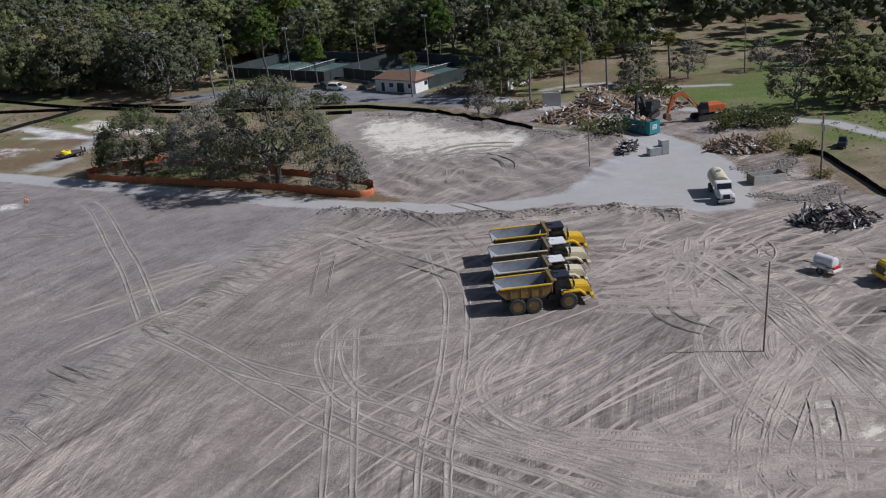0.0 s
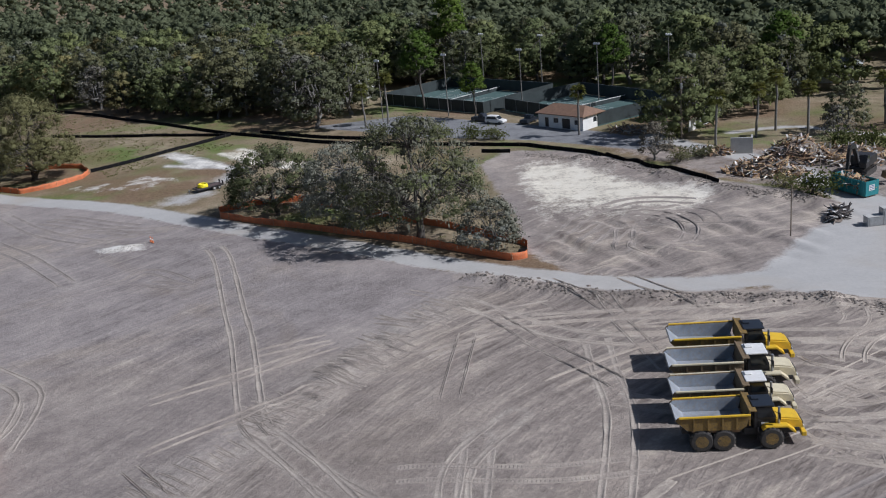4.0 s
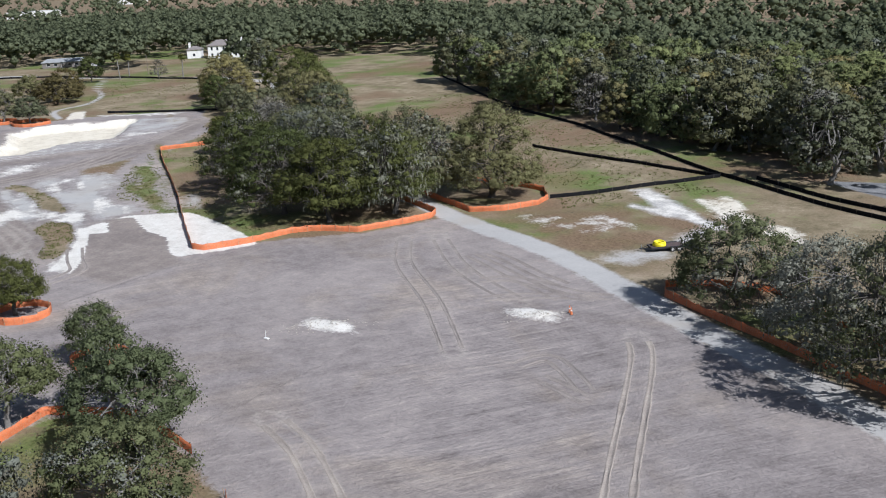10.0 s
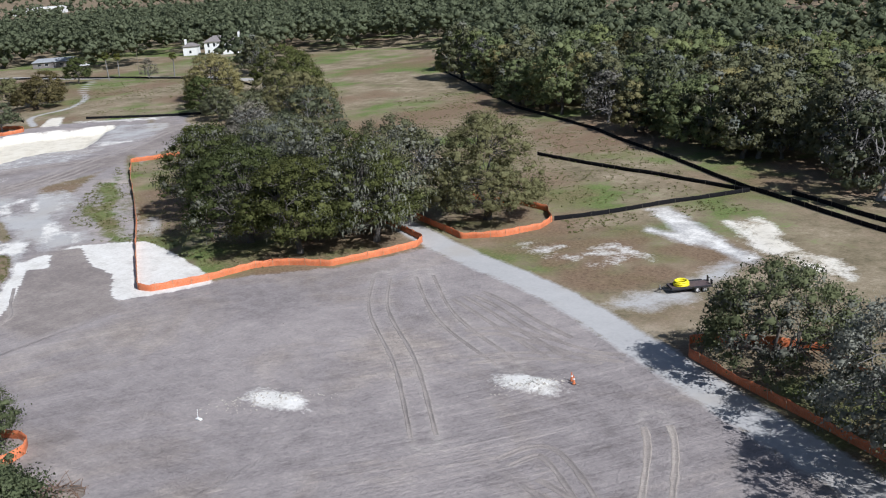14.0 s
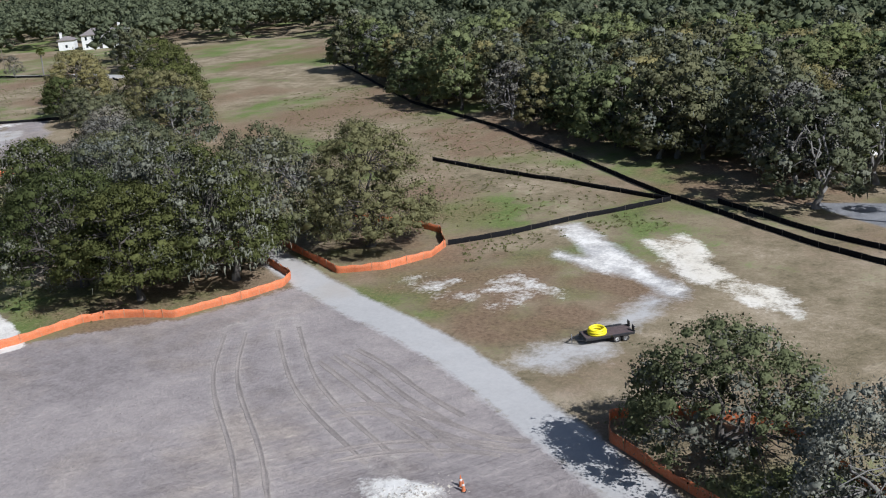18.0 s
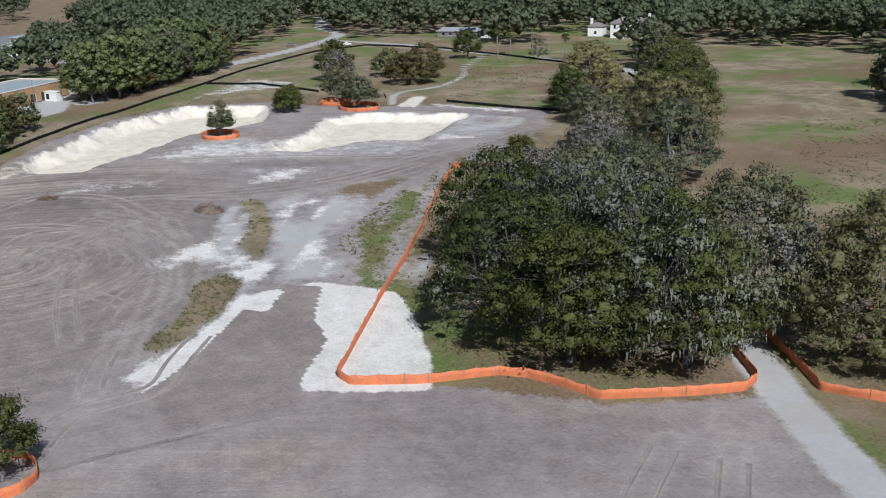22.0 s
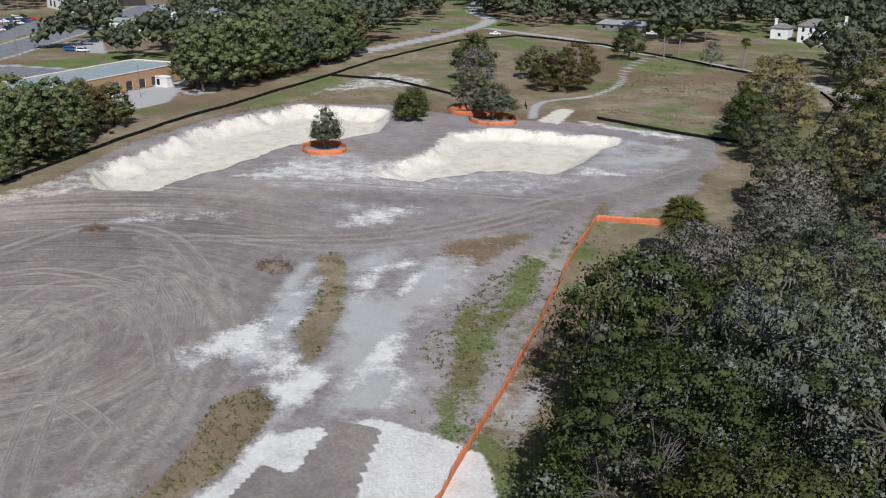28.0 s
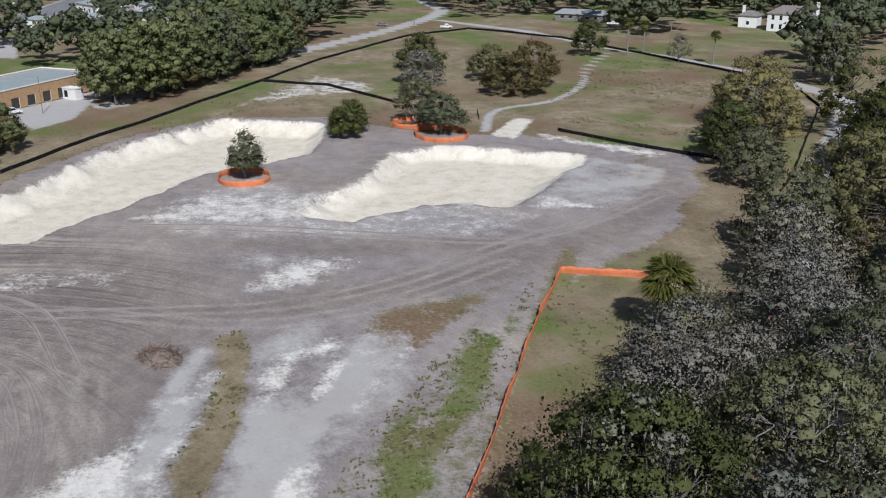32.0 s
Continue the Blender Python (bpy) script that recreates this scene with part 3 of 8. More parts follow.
OAK_YARD = plan((-58, 95.5), (-54.5, 93), (-47.4, 86.7), (-42, 76.3), (-40, 69.7), (-40, 60), (-56, 56), (-70, 70), (-82, 88), (-84, 97), (-76, 101), (-66, 99))
DIRT_EAST = plan((-3.5, 131), (2, 122), (14, 119), (22, 119), (30, 130), (37, 142), (33, 150), (24, 157), (18, 165), (12, 173), (3, 183), (-8, 185), (-12, 176), (-6, 150))
DEMOLITION = plan((22, 158), (36, 148), (45, 138), (46, 120), (44, 104), (58, 100), (57, 124), (56, 138), (62, 146), (54, 156), (46, 170), (32, 177), (20, 180), (12, 191), (4, 188), (14, 172))


def ground_height(x, y):
    """Height of the bare ground: gentle swells, the two dug pits, spoil ridges by the road and round the pits."""
    x, y = np.asarray(x, float), np.asarray(y, float)
    z = 0.35 * (value_noise(x, y, 26, 3) - 0.5) + 0.16 * (value_noise(x, y, 7, 4) - 0.5)
    wob = 2.2 * (value_noise(x, y, 5, 5) - 0.5) + 0.8 * (value_noise(x, y, 1.9, 15) - 0.5)
    for pit, deep, slope in ((PIT_LONG, 2.6, 4.0), (PIT_WIDE, 1.9, 3.2)):
        near = (x > pit[:, 0].min() - 14) & (x < pit[:, 0].max() + 14) & (y > pit[:, 1].min() - 14) & (y < pit[:, 1].max() + 14)
        d = inside(x[near], y[near], pit) + wob[near]
        z[near] -= deep * np.clip(d / slope, 0, 1) ** 0.8
        z[near] += 0.18 * np.exp(-((d + 1.5) / 1.6) ** 2)
    # ragged lip where the scraping stopped
    lip = (x + 34 * U) * 0.898 - (y - 71 * U) * 0.44
    chop = value_noise(0.57 * x + 0.82 * y, (0.82 * x - 0.57 * y) * 0.3, 1.4, 95)
    z += 0.6 * np.clip(chop - 0.35, 0, 1) * np.exp(-(lip / 2.6) ** 2) * np.clip((119 * U - y) / 12, 0, 1) * np.clip((x + 60 * U) / 12, 0, 1)
    near = (x > -60) & (x < 60) & (y > 100) & (y < 190)
    xa, ya = x[near], y[near]
    ridge = line_distance(xa, ya, plan((-8, 122), (4, 115), (16, 112.5), (26, 111.5), (33, 107)))
    add = 0.85 * np.exp(-(ridge / 1.9) ** 2) * (0.1 + 0.8 * value_noise(xa, ya, 2.2, 6) + 0.5 * value_noise(xa, ya, 0.9, 16))
    ridge = line_distance(xa, ya, plan((-4, 182), (8, 173), (18, 160), (26, 150), (33, 144)))
    add += 0.9 * np.exp(-(ridge / 2.4) ** 2) * (0.3 + value_noise(xa, ya, 2.5, 7))
    churn = np.clip(0.5 + inside(xa, ya, DIRT_EAST) / 6, 0, 1) * np.clip((152 * U - ya) / 14, 0.12, 1) * np.clip((ya - 121 * U) / 3, 0, 1)
    add += churn * (0.75 * (value_noise(xa + 0.6 * ya, ya * 0.45, 1.7, 17) - 0.5) + 0.4 * (value_noise(xa, ya, 3.2, 18) - 0.5))
    z[near] += add
    m = np.hypot((x - U * -157) / 9, (y - U * 107) / 4.5)
    z += 1.9 * np.exp(-m ** 2) * (0.7 + 0.5 * value_noise(x, y, 2, 8))
    for px, py, r, h in ((-58.5, 141.3, 3.2, 0.55), (-77, 127.5, 4.0, 0.4), (-55, 92, 2.8, 0.6)):
        z += h * np.exp(-(np.hypot((x - U * px) / r, (y - U * py) / (0.55 * r))) ** 2) * (0.5 + value_noise(x, y, 1.2, 9))
    return z


def ground_z(x, y):
    return float(ground_height(np.array([x]), np.array([y]))[0])


def at(x, y, turn=0.0, dz=0.0):
    """The pose of a thing that stands on the ground at plan place x, y."""
    return pose(U * x, U * y, ground_z(U * x, U * y) + dz, 0, 0, turn)


# ---- ground ----
def lines_of(stops):
    """Grid lines: (from, to, step) stretches end to end."""
    out = [np.arange(a, b, s) for a, b, s in stops]
    return np.concatenate(out + [[stops[-1][1]]])


def build_ground():
    gx = np.concatenate([-np.geomspace(4000, 660, 14), lines_of([(-640, -340, 5.0), (-340, -325, 1.5), (-325, -225, 1.0), (-225, -75, 0.7), (-75, 72, 0.5), (72, 110, 1.5), (110, 300, 8.0)]), np.geomspace(330, 4000, 12)])
    gy = np.concatenate([-np.geomspace(2000, 60, 10), lines_of([(-50, 40, 3.0), (40, 150, 0.5), (150, 215, 0.7), (215, 262, 1.0), (262, 340, 2.0), (340, 500, 5.0)]), np.geomspace(530, 4500, 16)])
    x, y = [a.ravel() for a in np.meshgrid(gx, gy)]
    n = len(x)
    z = ground_height(x, y)
    core = (x > -660) & (x < 130) & (y > -60) & (y < 520)
    xc, yc = x[core], y[core]

    def soft(poly, w):
        return np.clip(0.5 + inside(xc, yc, poly) / (2 * w), 0, 1)

    def loose(poly, w, amount):
        bx, by = amount * (value_noise(xc, yc, 13, 61) - 0.5), amount * (value_noise(xc, yc, 11, 62) - 0.5)
        return np.clip(0.5 + inside(xc + bx, yc + by, poly) / (2 * w), 0, 1)

    def band(line, half, w):
        lo, hi = line.min(0) - 14, line.max(0) + 14
        out = np.zeros(len(xc))
        s = (xc > lo[0]) & (xc < hi[0]) & (yc > lo[1]) & (yc < hi[1])
        out[s] = np.clip(0.5 + (half - line_distance(xc[s], yc[s], line)) / (2 * w), 0, 1)
        return out

    dirt = np.maximum.reduce([soft(SITE, 2.5), 0.9 * loose(CORNER, 3.0, 6), soft(DIRT_EAST, 2.5), 0.62 * soft(DEMOLITION, 4.0)])
    sand = np.maximum.reduce([soft(p, 2.0) for p in (PIT_LONG, PIT_WIDE, PALE_ONE)] + [soft(WHITE_WEST, 0.8), soft(WHITE_EDGE, 1.6) * 0.7])
    sand = np.maximum(sand, np.maximum.reduce([k * soft(p, 4.0) for p, k in ((PALE_TWO, 0.62), (PALE_THREE, 0.5), (PALE_NORTH, 0.36), (DUST_ONE, 0.58), (DUST_TWO, 0.42), (SPREAD, 0.45), (DUST_THREE, 0.52), (LIGHT_FILL, 0.7))]))
    grain = value_noise(0.8 * xc + 0.6 * yc, (0.8 * yc - 0.6 * xc) * 0.45, 1.9, 81)
    sand = np.maximum(sand, np.maximum(soft(STRIP_ONE, 1.6) * (0.36 + 0.38 * grain), loose(STRIP_TWO, 2.0, 4) * (0.42 + 0.36 * grain)))
    sand = np.maximum(sand, soft(MOTTLE, 2.5) * (0.14 + 0.46 * value_noise(0.9 * xc - 0.4 * yc, (0.9 * yc + 0.4 * xc) * 0.6, 2.1, 82)))
    sand = np.maximum(sand, loose(WHITE_EAST, 4.0, 8) * np.clip(0.30 + 0.36 * (yc + 0.35 * xc - 143 * U) / 16, 0.30, 0.64))
    sand = np.maximum(sand, np.clip(1.3 - np.hypot((xc - 36 * U) / 13, (yc - 57 * U) / 10), 0, 1) * (0.26 + 0.6 * value_noise(xc * 0.8 - yc * 0.6, (xc * 0.6 + yc * 0.8) * 0.35, 1.6, 86)))
    for px, py, r in ((-58.5, 141.3, 4.0), (-77, 127.5, 4.0), (-55, 92, 3.0), (-100, 112, 2)):
        sand = np.maximum(sand, np.clip(0.95 - 0.5 * np.hypot((xc - U * px) / r, (yc - U * py) / (0.45 * r)), 0, 1))
    sand = np.maximum(sand, loose(PALE_WEST, 5.0, 14) * (0.86 * value_noise(0.52 * xc + 0.85 * yc, (0.85 * xc - 0.52 * yc) * 0.22, 2.2, 57) - 0.06) * (1 - 0.8 * soft(GREEN_FRINGE, 3.0)))
    sand = np.maximum(sand, np.clip(1.25 - np.hypot((xc + 159 * U) / 7, (yc - 104.5 * U) / 4.5), 0, 0.85))
    tongue = soft(TONGUE, 0.8)
    sand = np.where(tongue > sand * 0.6, np.minimum(sand, 1 - tongue), sand)
    gravel = np.maximum.reduce([band(ROAD, 2.3, 1.0), soft(PAVED_LOT, 1.5), soft(TOWN_APRON, 1.5), 0.58 * soft(TOWN_YARD, 4.0), band(SERVICE_STRIP, 3.0, 1.0), np.clip(band(HIGHWAY, 9.5, 0.8) - band(HIGHWAY, 7.6, 0.8), 0, 1), band(FAR_ROAD, 3.4, 0.8), 0.9 * band(FRONT_ROAD, 2.4, 0.8), soft(APRON, 1.5), band(SIDE_ROAD, 2.4, 1.0), 0.75 * soft(GRAVEL_PATCH, 2.5), 0.8 * band(LAWN_ROAD, 1.2, 1.0), band(EAST_PATH, 1.5, 1.0), 0.8 * band(FOOTPATH, 1.2, 0.8)])
    along, over = 0.85 * xc - 0.52 * yc, 0.52 * xc + 0.85 * yc
    gravel = np.maximum(gravel, loose(PALE_WEST, 5.0, 14) * (0.22 + 0.8 * value_noise(over, along * 0.2, 2.0, 51)) * (1 - 0.7 * soft(GREEN_FRINGE, 3.0)))
    gravel = np.maximum(gravel, np.maximum((0.3 + 0.5 * value_noise(xc, yc * 0.6, 5, 91)) * soft(GREY_FILL, 1.5), 0.5 * soft(PALE_NORTH, 5.0)))
    gravel = np.maximum(gravel, 0.8 * soft(STRIP_ONE, 1.6))
    crust = loose(PALE_WEST, 4.0, 10) * np.clip(2.4 * value_noise(over + 0.5 * along, along * 0.3, 1.5, 58) - 1.45, 0, 1) * value_noise(xc, yc, 9, 59)
    sand = np.maximum(sand, 1.3 * crust)
    haul = np.maximum(band(HAUL_ROAD, 3.4, 1.2), 0.85 * band(UPPER_HAUL, 3.4, 2.2))
    gravel, sand = gravel * (1 - 0.8 * haul), sand * (1 - 0.85 * haul)
    grass = np.maximum(soft(GRASS_ISLAND, 1.5), soft(GRASS_STRIP, 1.5))
    dirt, gravel, sand = np.minimum(dirt, 1 - 0.9 * grass), gravel * (1 - 0.9 * grass), sand * (1 - 0.8 * grass)
    yard = soft(OAK_YARD, 1.5)
    dirt = np.minimum(dirt, 1 - 0.8 * yard)
    fringe = soft(GREEN_FRINGE, 5.0)
    dirt = np.minimum(dirt, 1 - np.maximum(0.35 * fringe + 0.55 * fringe * value_noise(over, along * 0.25, 2.4, 92), 0.66 * soft(BROWN_FRINGE, 2.5)))
    far_tracks = np.zeros(len(xc))
    for line in TRACKS:
        lo, hi = line.min(0) - 4, line.max(0) + 4
        s = (xc > lo[0]) & (xc < hi[0]) & (yc > lo[1]) & (yc < hi[1])
        d = np.abs(line_distance(xc[s], yc[s], line) - 1.15)
        far_tracks[s] = np.maximum(far_tracks[s], np.clip(1.25 - d / 0.42, 0, 1))
    green = np.clip(0.9 * value_noise(xc, yc, 18, 21) + 0.5 * value_noise(xc, yc, 5, 22) - 0.38, 0, 1)
    for px, py, r in ((-88, 203, 14), (-110, 196, 9), (-30, 147, 12), (-133, 157, 9), (-240, 262, 9), (-300, 245, 10), (70, 170, 40), (-256, 120, 12), (-114, 156, 14), (-122, 157, 10), (-104, 165, 9), (-180, 183, 7), (16, 168, 5), (14.9, 167.8, 6), (0, 150, 4), (-1, 148, 5), (84, 140, 22), (-150, 157, 7), (-230, 300, 10)):
        green = np.maximum(green, np.clip(1.25 - np.hypot(xc - U * px, yc - U * py) / r, 0, 1) * (0.5 + 0.6 * value_noise(xc, yc, 4, 23)))
    green = np.maximum(green, yard * (0.55 * value_noise(xc, yc, 5, 52)))
    green = np.maximum(green, fringe * (0.62 + 0.6 * value_noise(xc, yc, 4, 53)))
    green = green * (1 - 0.85 * grass)
    asphalt = np.maximum.reduce([band(HIGHWAY, 7.5, 1.0), soft(PARKING, 1.5), soft(DARK_LOT, 1.5), soft(CAR_LOT, 1.5)])
    wood = np.clip(1.1 * value_noise(xc, yc, 22, 24) + 0.5 * value_noise(xc, yc, 6, 28) - 0.56, 0, 1)
    for px, py, r in ((-108, 170, 11), (-95, 188, 11), (-25, 143, 13), (-70, 93, 16), (-56, 84, 14), (-50, 72, 12), (-110, 250, 30), (-60, 228, 26), (-150, 285, 30), (-300, 240, 13), (-73, 178, 20), (-62, 184, 12), (-84, 184, 9)):
        wood = np.maximum(wood, np.clip(1.3 - np.hypot(xc - U * px, yc - U * py) / r, 0, 1) * (0.3 + 0.8 * value_noise(xc, yc, 3, 25)))
    wood = np.maximum(wood, np.maximum.reduce([1.1 * soft(BROWN_TURF, 2.5), 0.7 * soft(BROWN_FRINGE, 3.0), 0.8 * soft(DEMOLITION, 4.0)]))
    # two fields of grading lines: long passes that swing round towards the east, and turning circles
    swirl = 4.5 * value_noise(xc, yc, 45, 26) + 1.1 * value_noise(xc, yc, 14, 27)
    held = np.clip(xc, -40, 30)
    swing = 0.62 * (1.27 * held - 0.0125 * (held ** 2 / 2 + 32 * held) + (1.27 - 0.0125 * (held + 32)) * (xc - held))
    fx, fy = 0.62, 0.785
    west = xc < -112 * U
    pass_a, run_a = np.where(west, 0.4 * xc + 0.9 * yc, swing - fx * yc) + swirl, np.where(west, 0.9 * xc - 0.4 * yc, fx * xc + fy * yc)
    cx, cy = np.where(xc > -70 * U, 66 * U, np.where(west, -150 * U, -82 * U)), np.where(xc > -70 * U, 52 * U, np.where(west, 84 * U, 205 * U))
    pass_b, run_b = np.hypot(xc - cx, yc - cy) + 0.6 * swirl, 0.8 * xc + 0.3 * yc
    arcs = np.hypot(xc + 170 * U, yc - 117 * U) + 0.8 * swirl
    spin = np.abs(np.arctan2(yc - 117 * U, xc + 170 * U)) * 14
    pass_a, run_a = np.where(west, arcs, pass_a), np.where(west, spin, run_a)
    pass_b, run_b = np.where(west, arcs + 7, pass_b), np.where(west, spin, run_b)
    flow = np.zeros((n, 4), np.float32)
    flow[core] = np.stack([pass_a, run_a, pass_b, run_b], 1)
    a, b = np.zeros((n, 4), np.float32), np.zeros((n, 4), np.float32)
    a[core] = np.stack([dirt, sand, gravel, green], 1)
    b[core] = np.stack([far_tracks * dirt, wood, asphalt, np.maximum(np.clip(1 - (yc - 40) / 120, 0, 1) * np.clip((xc - 2) / 14, 0, 1), np.clip(1.2 - np.hypot(xc + 222 * U, yc - 112 * U) / 45, 0, 1), 1.3 * np.clip(1.3 - np.hypot((xc + 158 * U) / 11, (yc - 107 * U) / 6), 0, 1))], 1)
    b[core, 3] = np.maximum(b[core, 3], 0.7 * np.maximum(soft(DIRT_EAST, 4), soft(DEMOLITION, 4)))
    b[core, 3] = np.maximum(b[core, 3], 0.75 * soft(FRESH, 6.0) * (1 - tongue))
    east = (xc + 34 * U) * 0.898 - (yc - 71 * U) * 0.44
    b[core, 3] = np.maximum(b[core, 3], 0.85 * np.clip(0.5 + east / 7, 0, 1) * np.clip((124 * U - yc) / 10, 0, 1))
    b[core, 0] = np.maximum(b[core, 0], dirt * np.exp(-(east / 3.2) ** 2) * np.clip((120 * U - yc) / 8, 0, 1) * np.clip(1.4 * value_noise(xc * 0.86 + yc * 0.5, (xc * 0.5 - yc * 0.86) * 2.0, 2.6, 71) - 0.1, 0, 1))
    fan = np.clip(1.5 - np.hypot((xc - 33 * U) / 13, (yc - 60 * U) / 11), 0, 1) * np.clip(2.2 * value_noise(xc * 0.8 - yc * 0.6, (xc * 0.6 + yc * 0.8) * 0.4, 1.8, 73) - 0.5, 0, 1)
    b[core, 0] = np.maximum(b[core, 0], 2.0 * fan)
    b[core, 3] = np.maximum(b[core, 3], 1.1 * np.clip(1.4 - np.hypot((xc - 33 * U) / 15, (yc - 60 * U) / 12), 0, 1))
    b[~core, 1] = 0.5
    c = np.zeros((n, 4), np.float32)
    lower = np.clip(0.5 - (east + 1.5) / 4, 0, 1) * np.clip((east + 34) / 10, 0, 1) * np.clip((114 * U - yc) / 16, 0, 1)
    c[core, 1] = np.maximum.reduce([0.9 * tongue, 0.75 * lower, 0.8 * soft(FRESH, 5.0), 0.95 * haul])
    c[core, 2] = np.maximum.reduce([soft(p, 4.0) for p in (PIT_LONG, PIT_WIDE, PALE_ONE, SPREAD)] + [np.clip(1.5 - np.hypot((xc + 159 * U) / 8, (yc - 104.5 * U) / 5), 0, 1), 0.7 * soft(WHITE_EAST, 4.0), 0.75 * soft(STRIP_TWO, 3.0), np.clip(1.6 - np.hypot((xc - 36 * U) / 13, (yc - 57 * U) / 10), 0, 0.9)])
    c[core, 0] = np.clip(0.52 + 0.6 * np.clip(0.5 + east / 9, 0, 1), 0, 1.1) * np.clip(1.5 - (yc - 100) / 60, 0.5, 1.0) * (0.6 + 0.7 * value_noise(xc, yc, 17, 84)) * np.clip((xc + 110 * U) / (50 * U), 0.55, 1)
    c[core, 0] = np.maximum(c[core, 0] * (1 - 0.5 * tongue), 0.72 * soft(FRESH, 5.0) * (1 - tongue) * (0.5 + 0.7 * value_noise(xc, yc, 20, 85)))
    nx, ny = len(gx), len(gy)
    i = np.arange(nx * ny).reshape(ny, nx)
    quads = np.stack([i[:-1, :-1], i[:-1, 1:], i[1:, 1:], i[1:, :-1]], -1).reshape(-1, 4)
    me = mesh_of("ground", np.stack([x, y, z], 1), quads, ground_material(), True)
    for key, data in (("zone_a", a), ("zone_b", b), ("zone_c", c), ("flow", flow)):
        me.attributes.new(key, "FLOAT_COLOR", "POINT").data.foreach_set("color", data.ravel())
    return tagged(new("ground", me), "graded bare earth with white sand, gravel and rough grass", "ground", kind="structure")


def ground_material():
    m, nt, b = material("ground")
    co = nt.nodes.new("ShaderNodeTexCoord").outputs["Object"]

    def attr(key):
        n = nt.nodes.new("ShaderNodeAttribute")
        n.attribute_name = key
        s = nt.nodes.new("ShaderNodeSeparateColor")
        nt.links.new(n.outputs["Color"], s.inputs[0])
        return (*s.outputs, n.outputs["Alpha"])

    dirt, sand, gravel, green = attr("zone_a")
    track, litter, asphalt, warm = attr("zone_b")
    gain, fresh_cut, cream, _ = attr("zone_c")
    big, mid, fine, grit = noise_node(nt, 0.035, 4, 0.6, co), noise_node(nt, 0.35, 6, 0.68, co), noise_node(nt, 2.2, 6, 0.7, co), noise_node(nt, 11, 4, 0.7, co)
    edge = maths(nt, "MULTIPLY", maths(nt, "SUBTRACT", maths(nt, "ADD", maths(nt, "MULTIPLY", mid.outputs[0], 0.65), maths(nt, "MULTIPLY", fine.outputs[0], 0.35)), 0.5), 1.3)

    def sharp(mask, width=0.12, amount=1.0):
        v = maths(nt, "ADD", mask, maths(nt, "MULTIPLY", edge, amount))
        return ramp(nt, v, (0.5 - width, (0, 0, 0)), (0.5 + width, (1, 1, 1)))

    # grading marks: long thin streaks along the two fields, each strong in its own patches
    pa, ra, pb, rb = attr("flow")
    streaks = None
    for across, along, seed, freq in ((pa, ra, 3.0, 0.35), (pa, ra, 23.0, 1.1), (pa, ra, 91.0, 2.7), (pb, rb, 41.0, 0.5), (pb, rb, 67.0, 1.4)):
        v = nt.nodes.new("ShaderNodeCombineXYZ")
        nt.links.new(maths(nt, "MULTIPLY", across, freq), v.inputs[0])
        nt.links.new(maths(nt, "MULTIPLY", along, freq * 0.05), v.inputs[1])
        v.inputs[2].default_value = seed
        s = noise_node(nt, 1.0, 5, 0.7, v.outputs[0])
        patch = noise_node(nt, 0.028, 2, 0.5, co)
        patch.noise_dimensions = "4D"
        patch.inputs["W"].default_value = seed
        s = maths(nt, "MULTIPLY", maths(nt, "MULTIPLY", maths(nt, "SUBTRACT", s.outputs[0], 0.5), 0.5 if freq > 2 else 0.55 if across is pb else 1.0), ramp(nt, patch.outputs[0], (0.40, (0.22, 0.22, 0.22)), (0.60, (0.95, 0.95, 0.95))))
        streaks = s if streaks is None else maths(nt, "ADD", streaks, s)
    streaks = maths(nt, "MULTIPLY", streaks, gain)
    tone = maths(nt, "ADD", maths(nt, "ADD", maths(nt, "MULTIPLY", streaks, 1.65), 0.455), maths(nt, "MULTIPLY", maths(nt, "SUBTRACT", fine.outputs[0], 0.5), 0.48))
    tone = maths(nt, "ADD", tone, maths(nt, "MULTIPLY", maths(nt, "SUBTRACT", big.outputs[0], 0.5), 0.7))
    tone = maths(nt, "ADD", tone, maths(nt, "MULTIPLY", maths(nt, "SUBTRACT", mid.outputs[0], 0.5), 0.6))
    earth = ramp(nt, tone, (0.10, (0.13, 0.108, 0.100)), (0.40, (0.268, 0.236, 0.222)), (0.60, (0.354, 0.310, 0.284)), (0.74, (0.445, 0.386, 0.335)), (0.92, (0.58, 0.52, 0.44)))
    tan = ramp(nt, tone, (0.12, (0.155, 0.126, 0.104)), (0.45, (0.29, 0.242, 0.200)), (0.85, (0.60, 0.51, 0.40)))
    # browner patches where the topsoil was scraped off
    stain = noise_node(nt, 0.055, 5, 0.62, co, 0.6)
    earth = mix(nt, ramp(nt, maths(nt, "ADD", stain.outputs[0], maths(nt, "MULTIPLY", streaks, 0.35)), (0.5, (0, 0, 0)), (0.66, (0.62, 0.62, 0.62))), earth, tan)
    earth = mix(nt, maths(nt, "MULTIPLY", warm, 0.75), earth, tan)
    cut = ramp(nt, tone, (0.12, (0.13, 0.108, 0.096)), (0.42, (0.23, 0.195, 0.174)), (0.62, (0.325, 0.28, 0.242)), (0.9, (0.54, 0.465, 0.385)))
    earth = mix(nt, fresh_cut, earth, cut)
    tracks = maths(nt, "MULTIPLY", track, ramp(nt, fine.outputs[0], (0.3, (0.25, 0.25, 0.25)), (0.6, (1, 1, 1))))
    earth = mix(nt, maths(nt, "MULTIPLY", tracks, 0.45), earth, (0.50, 0.45, 0.385))
    # grass: dead straw, living green, bare leaf litter
    patch = noise_node(nt, 0.09, 5, 0.65, co)
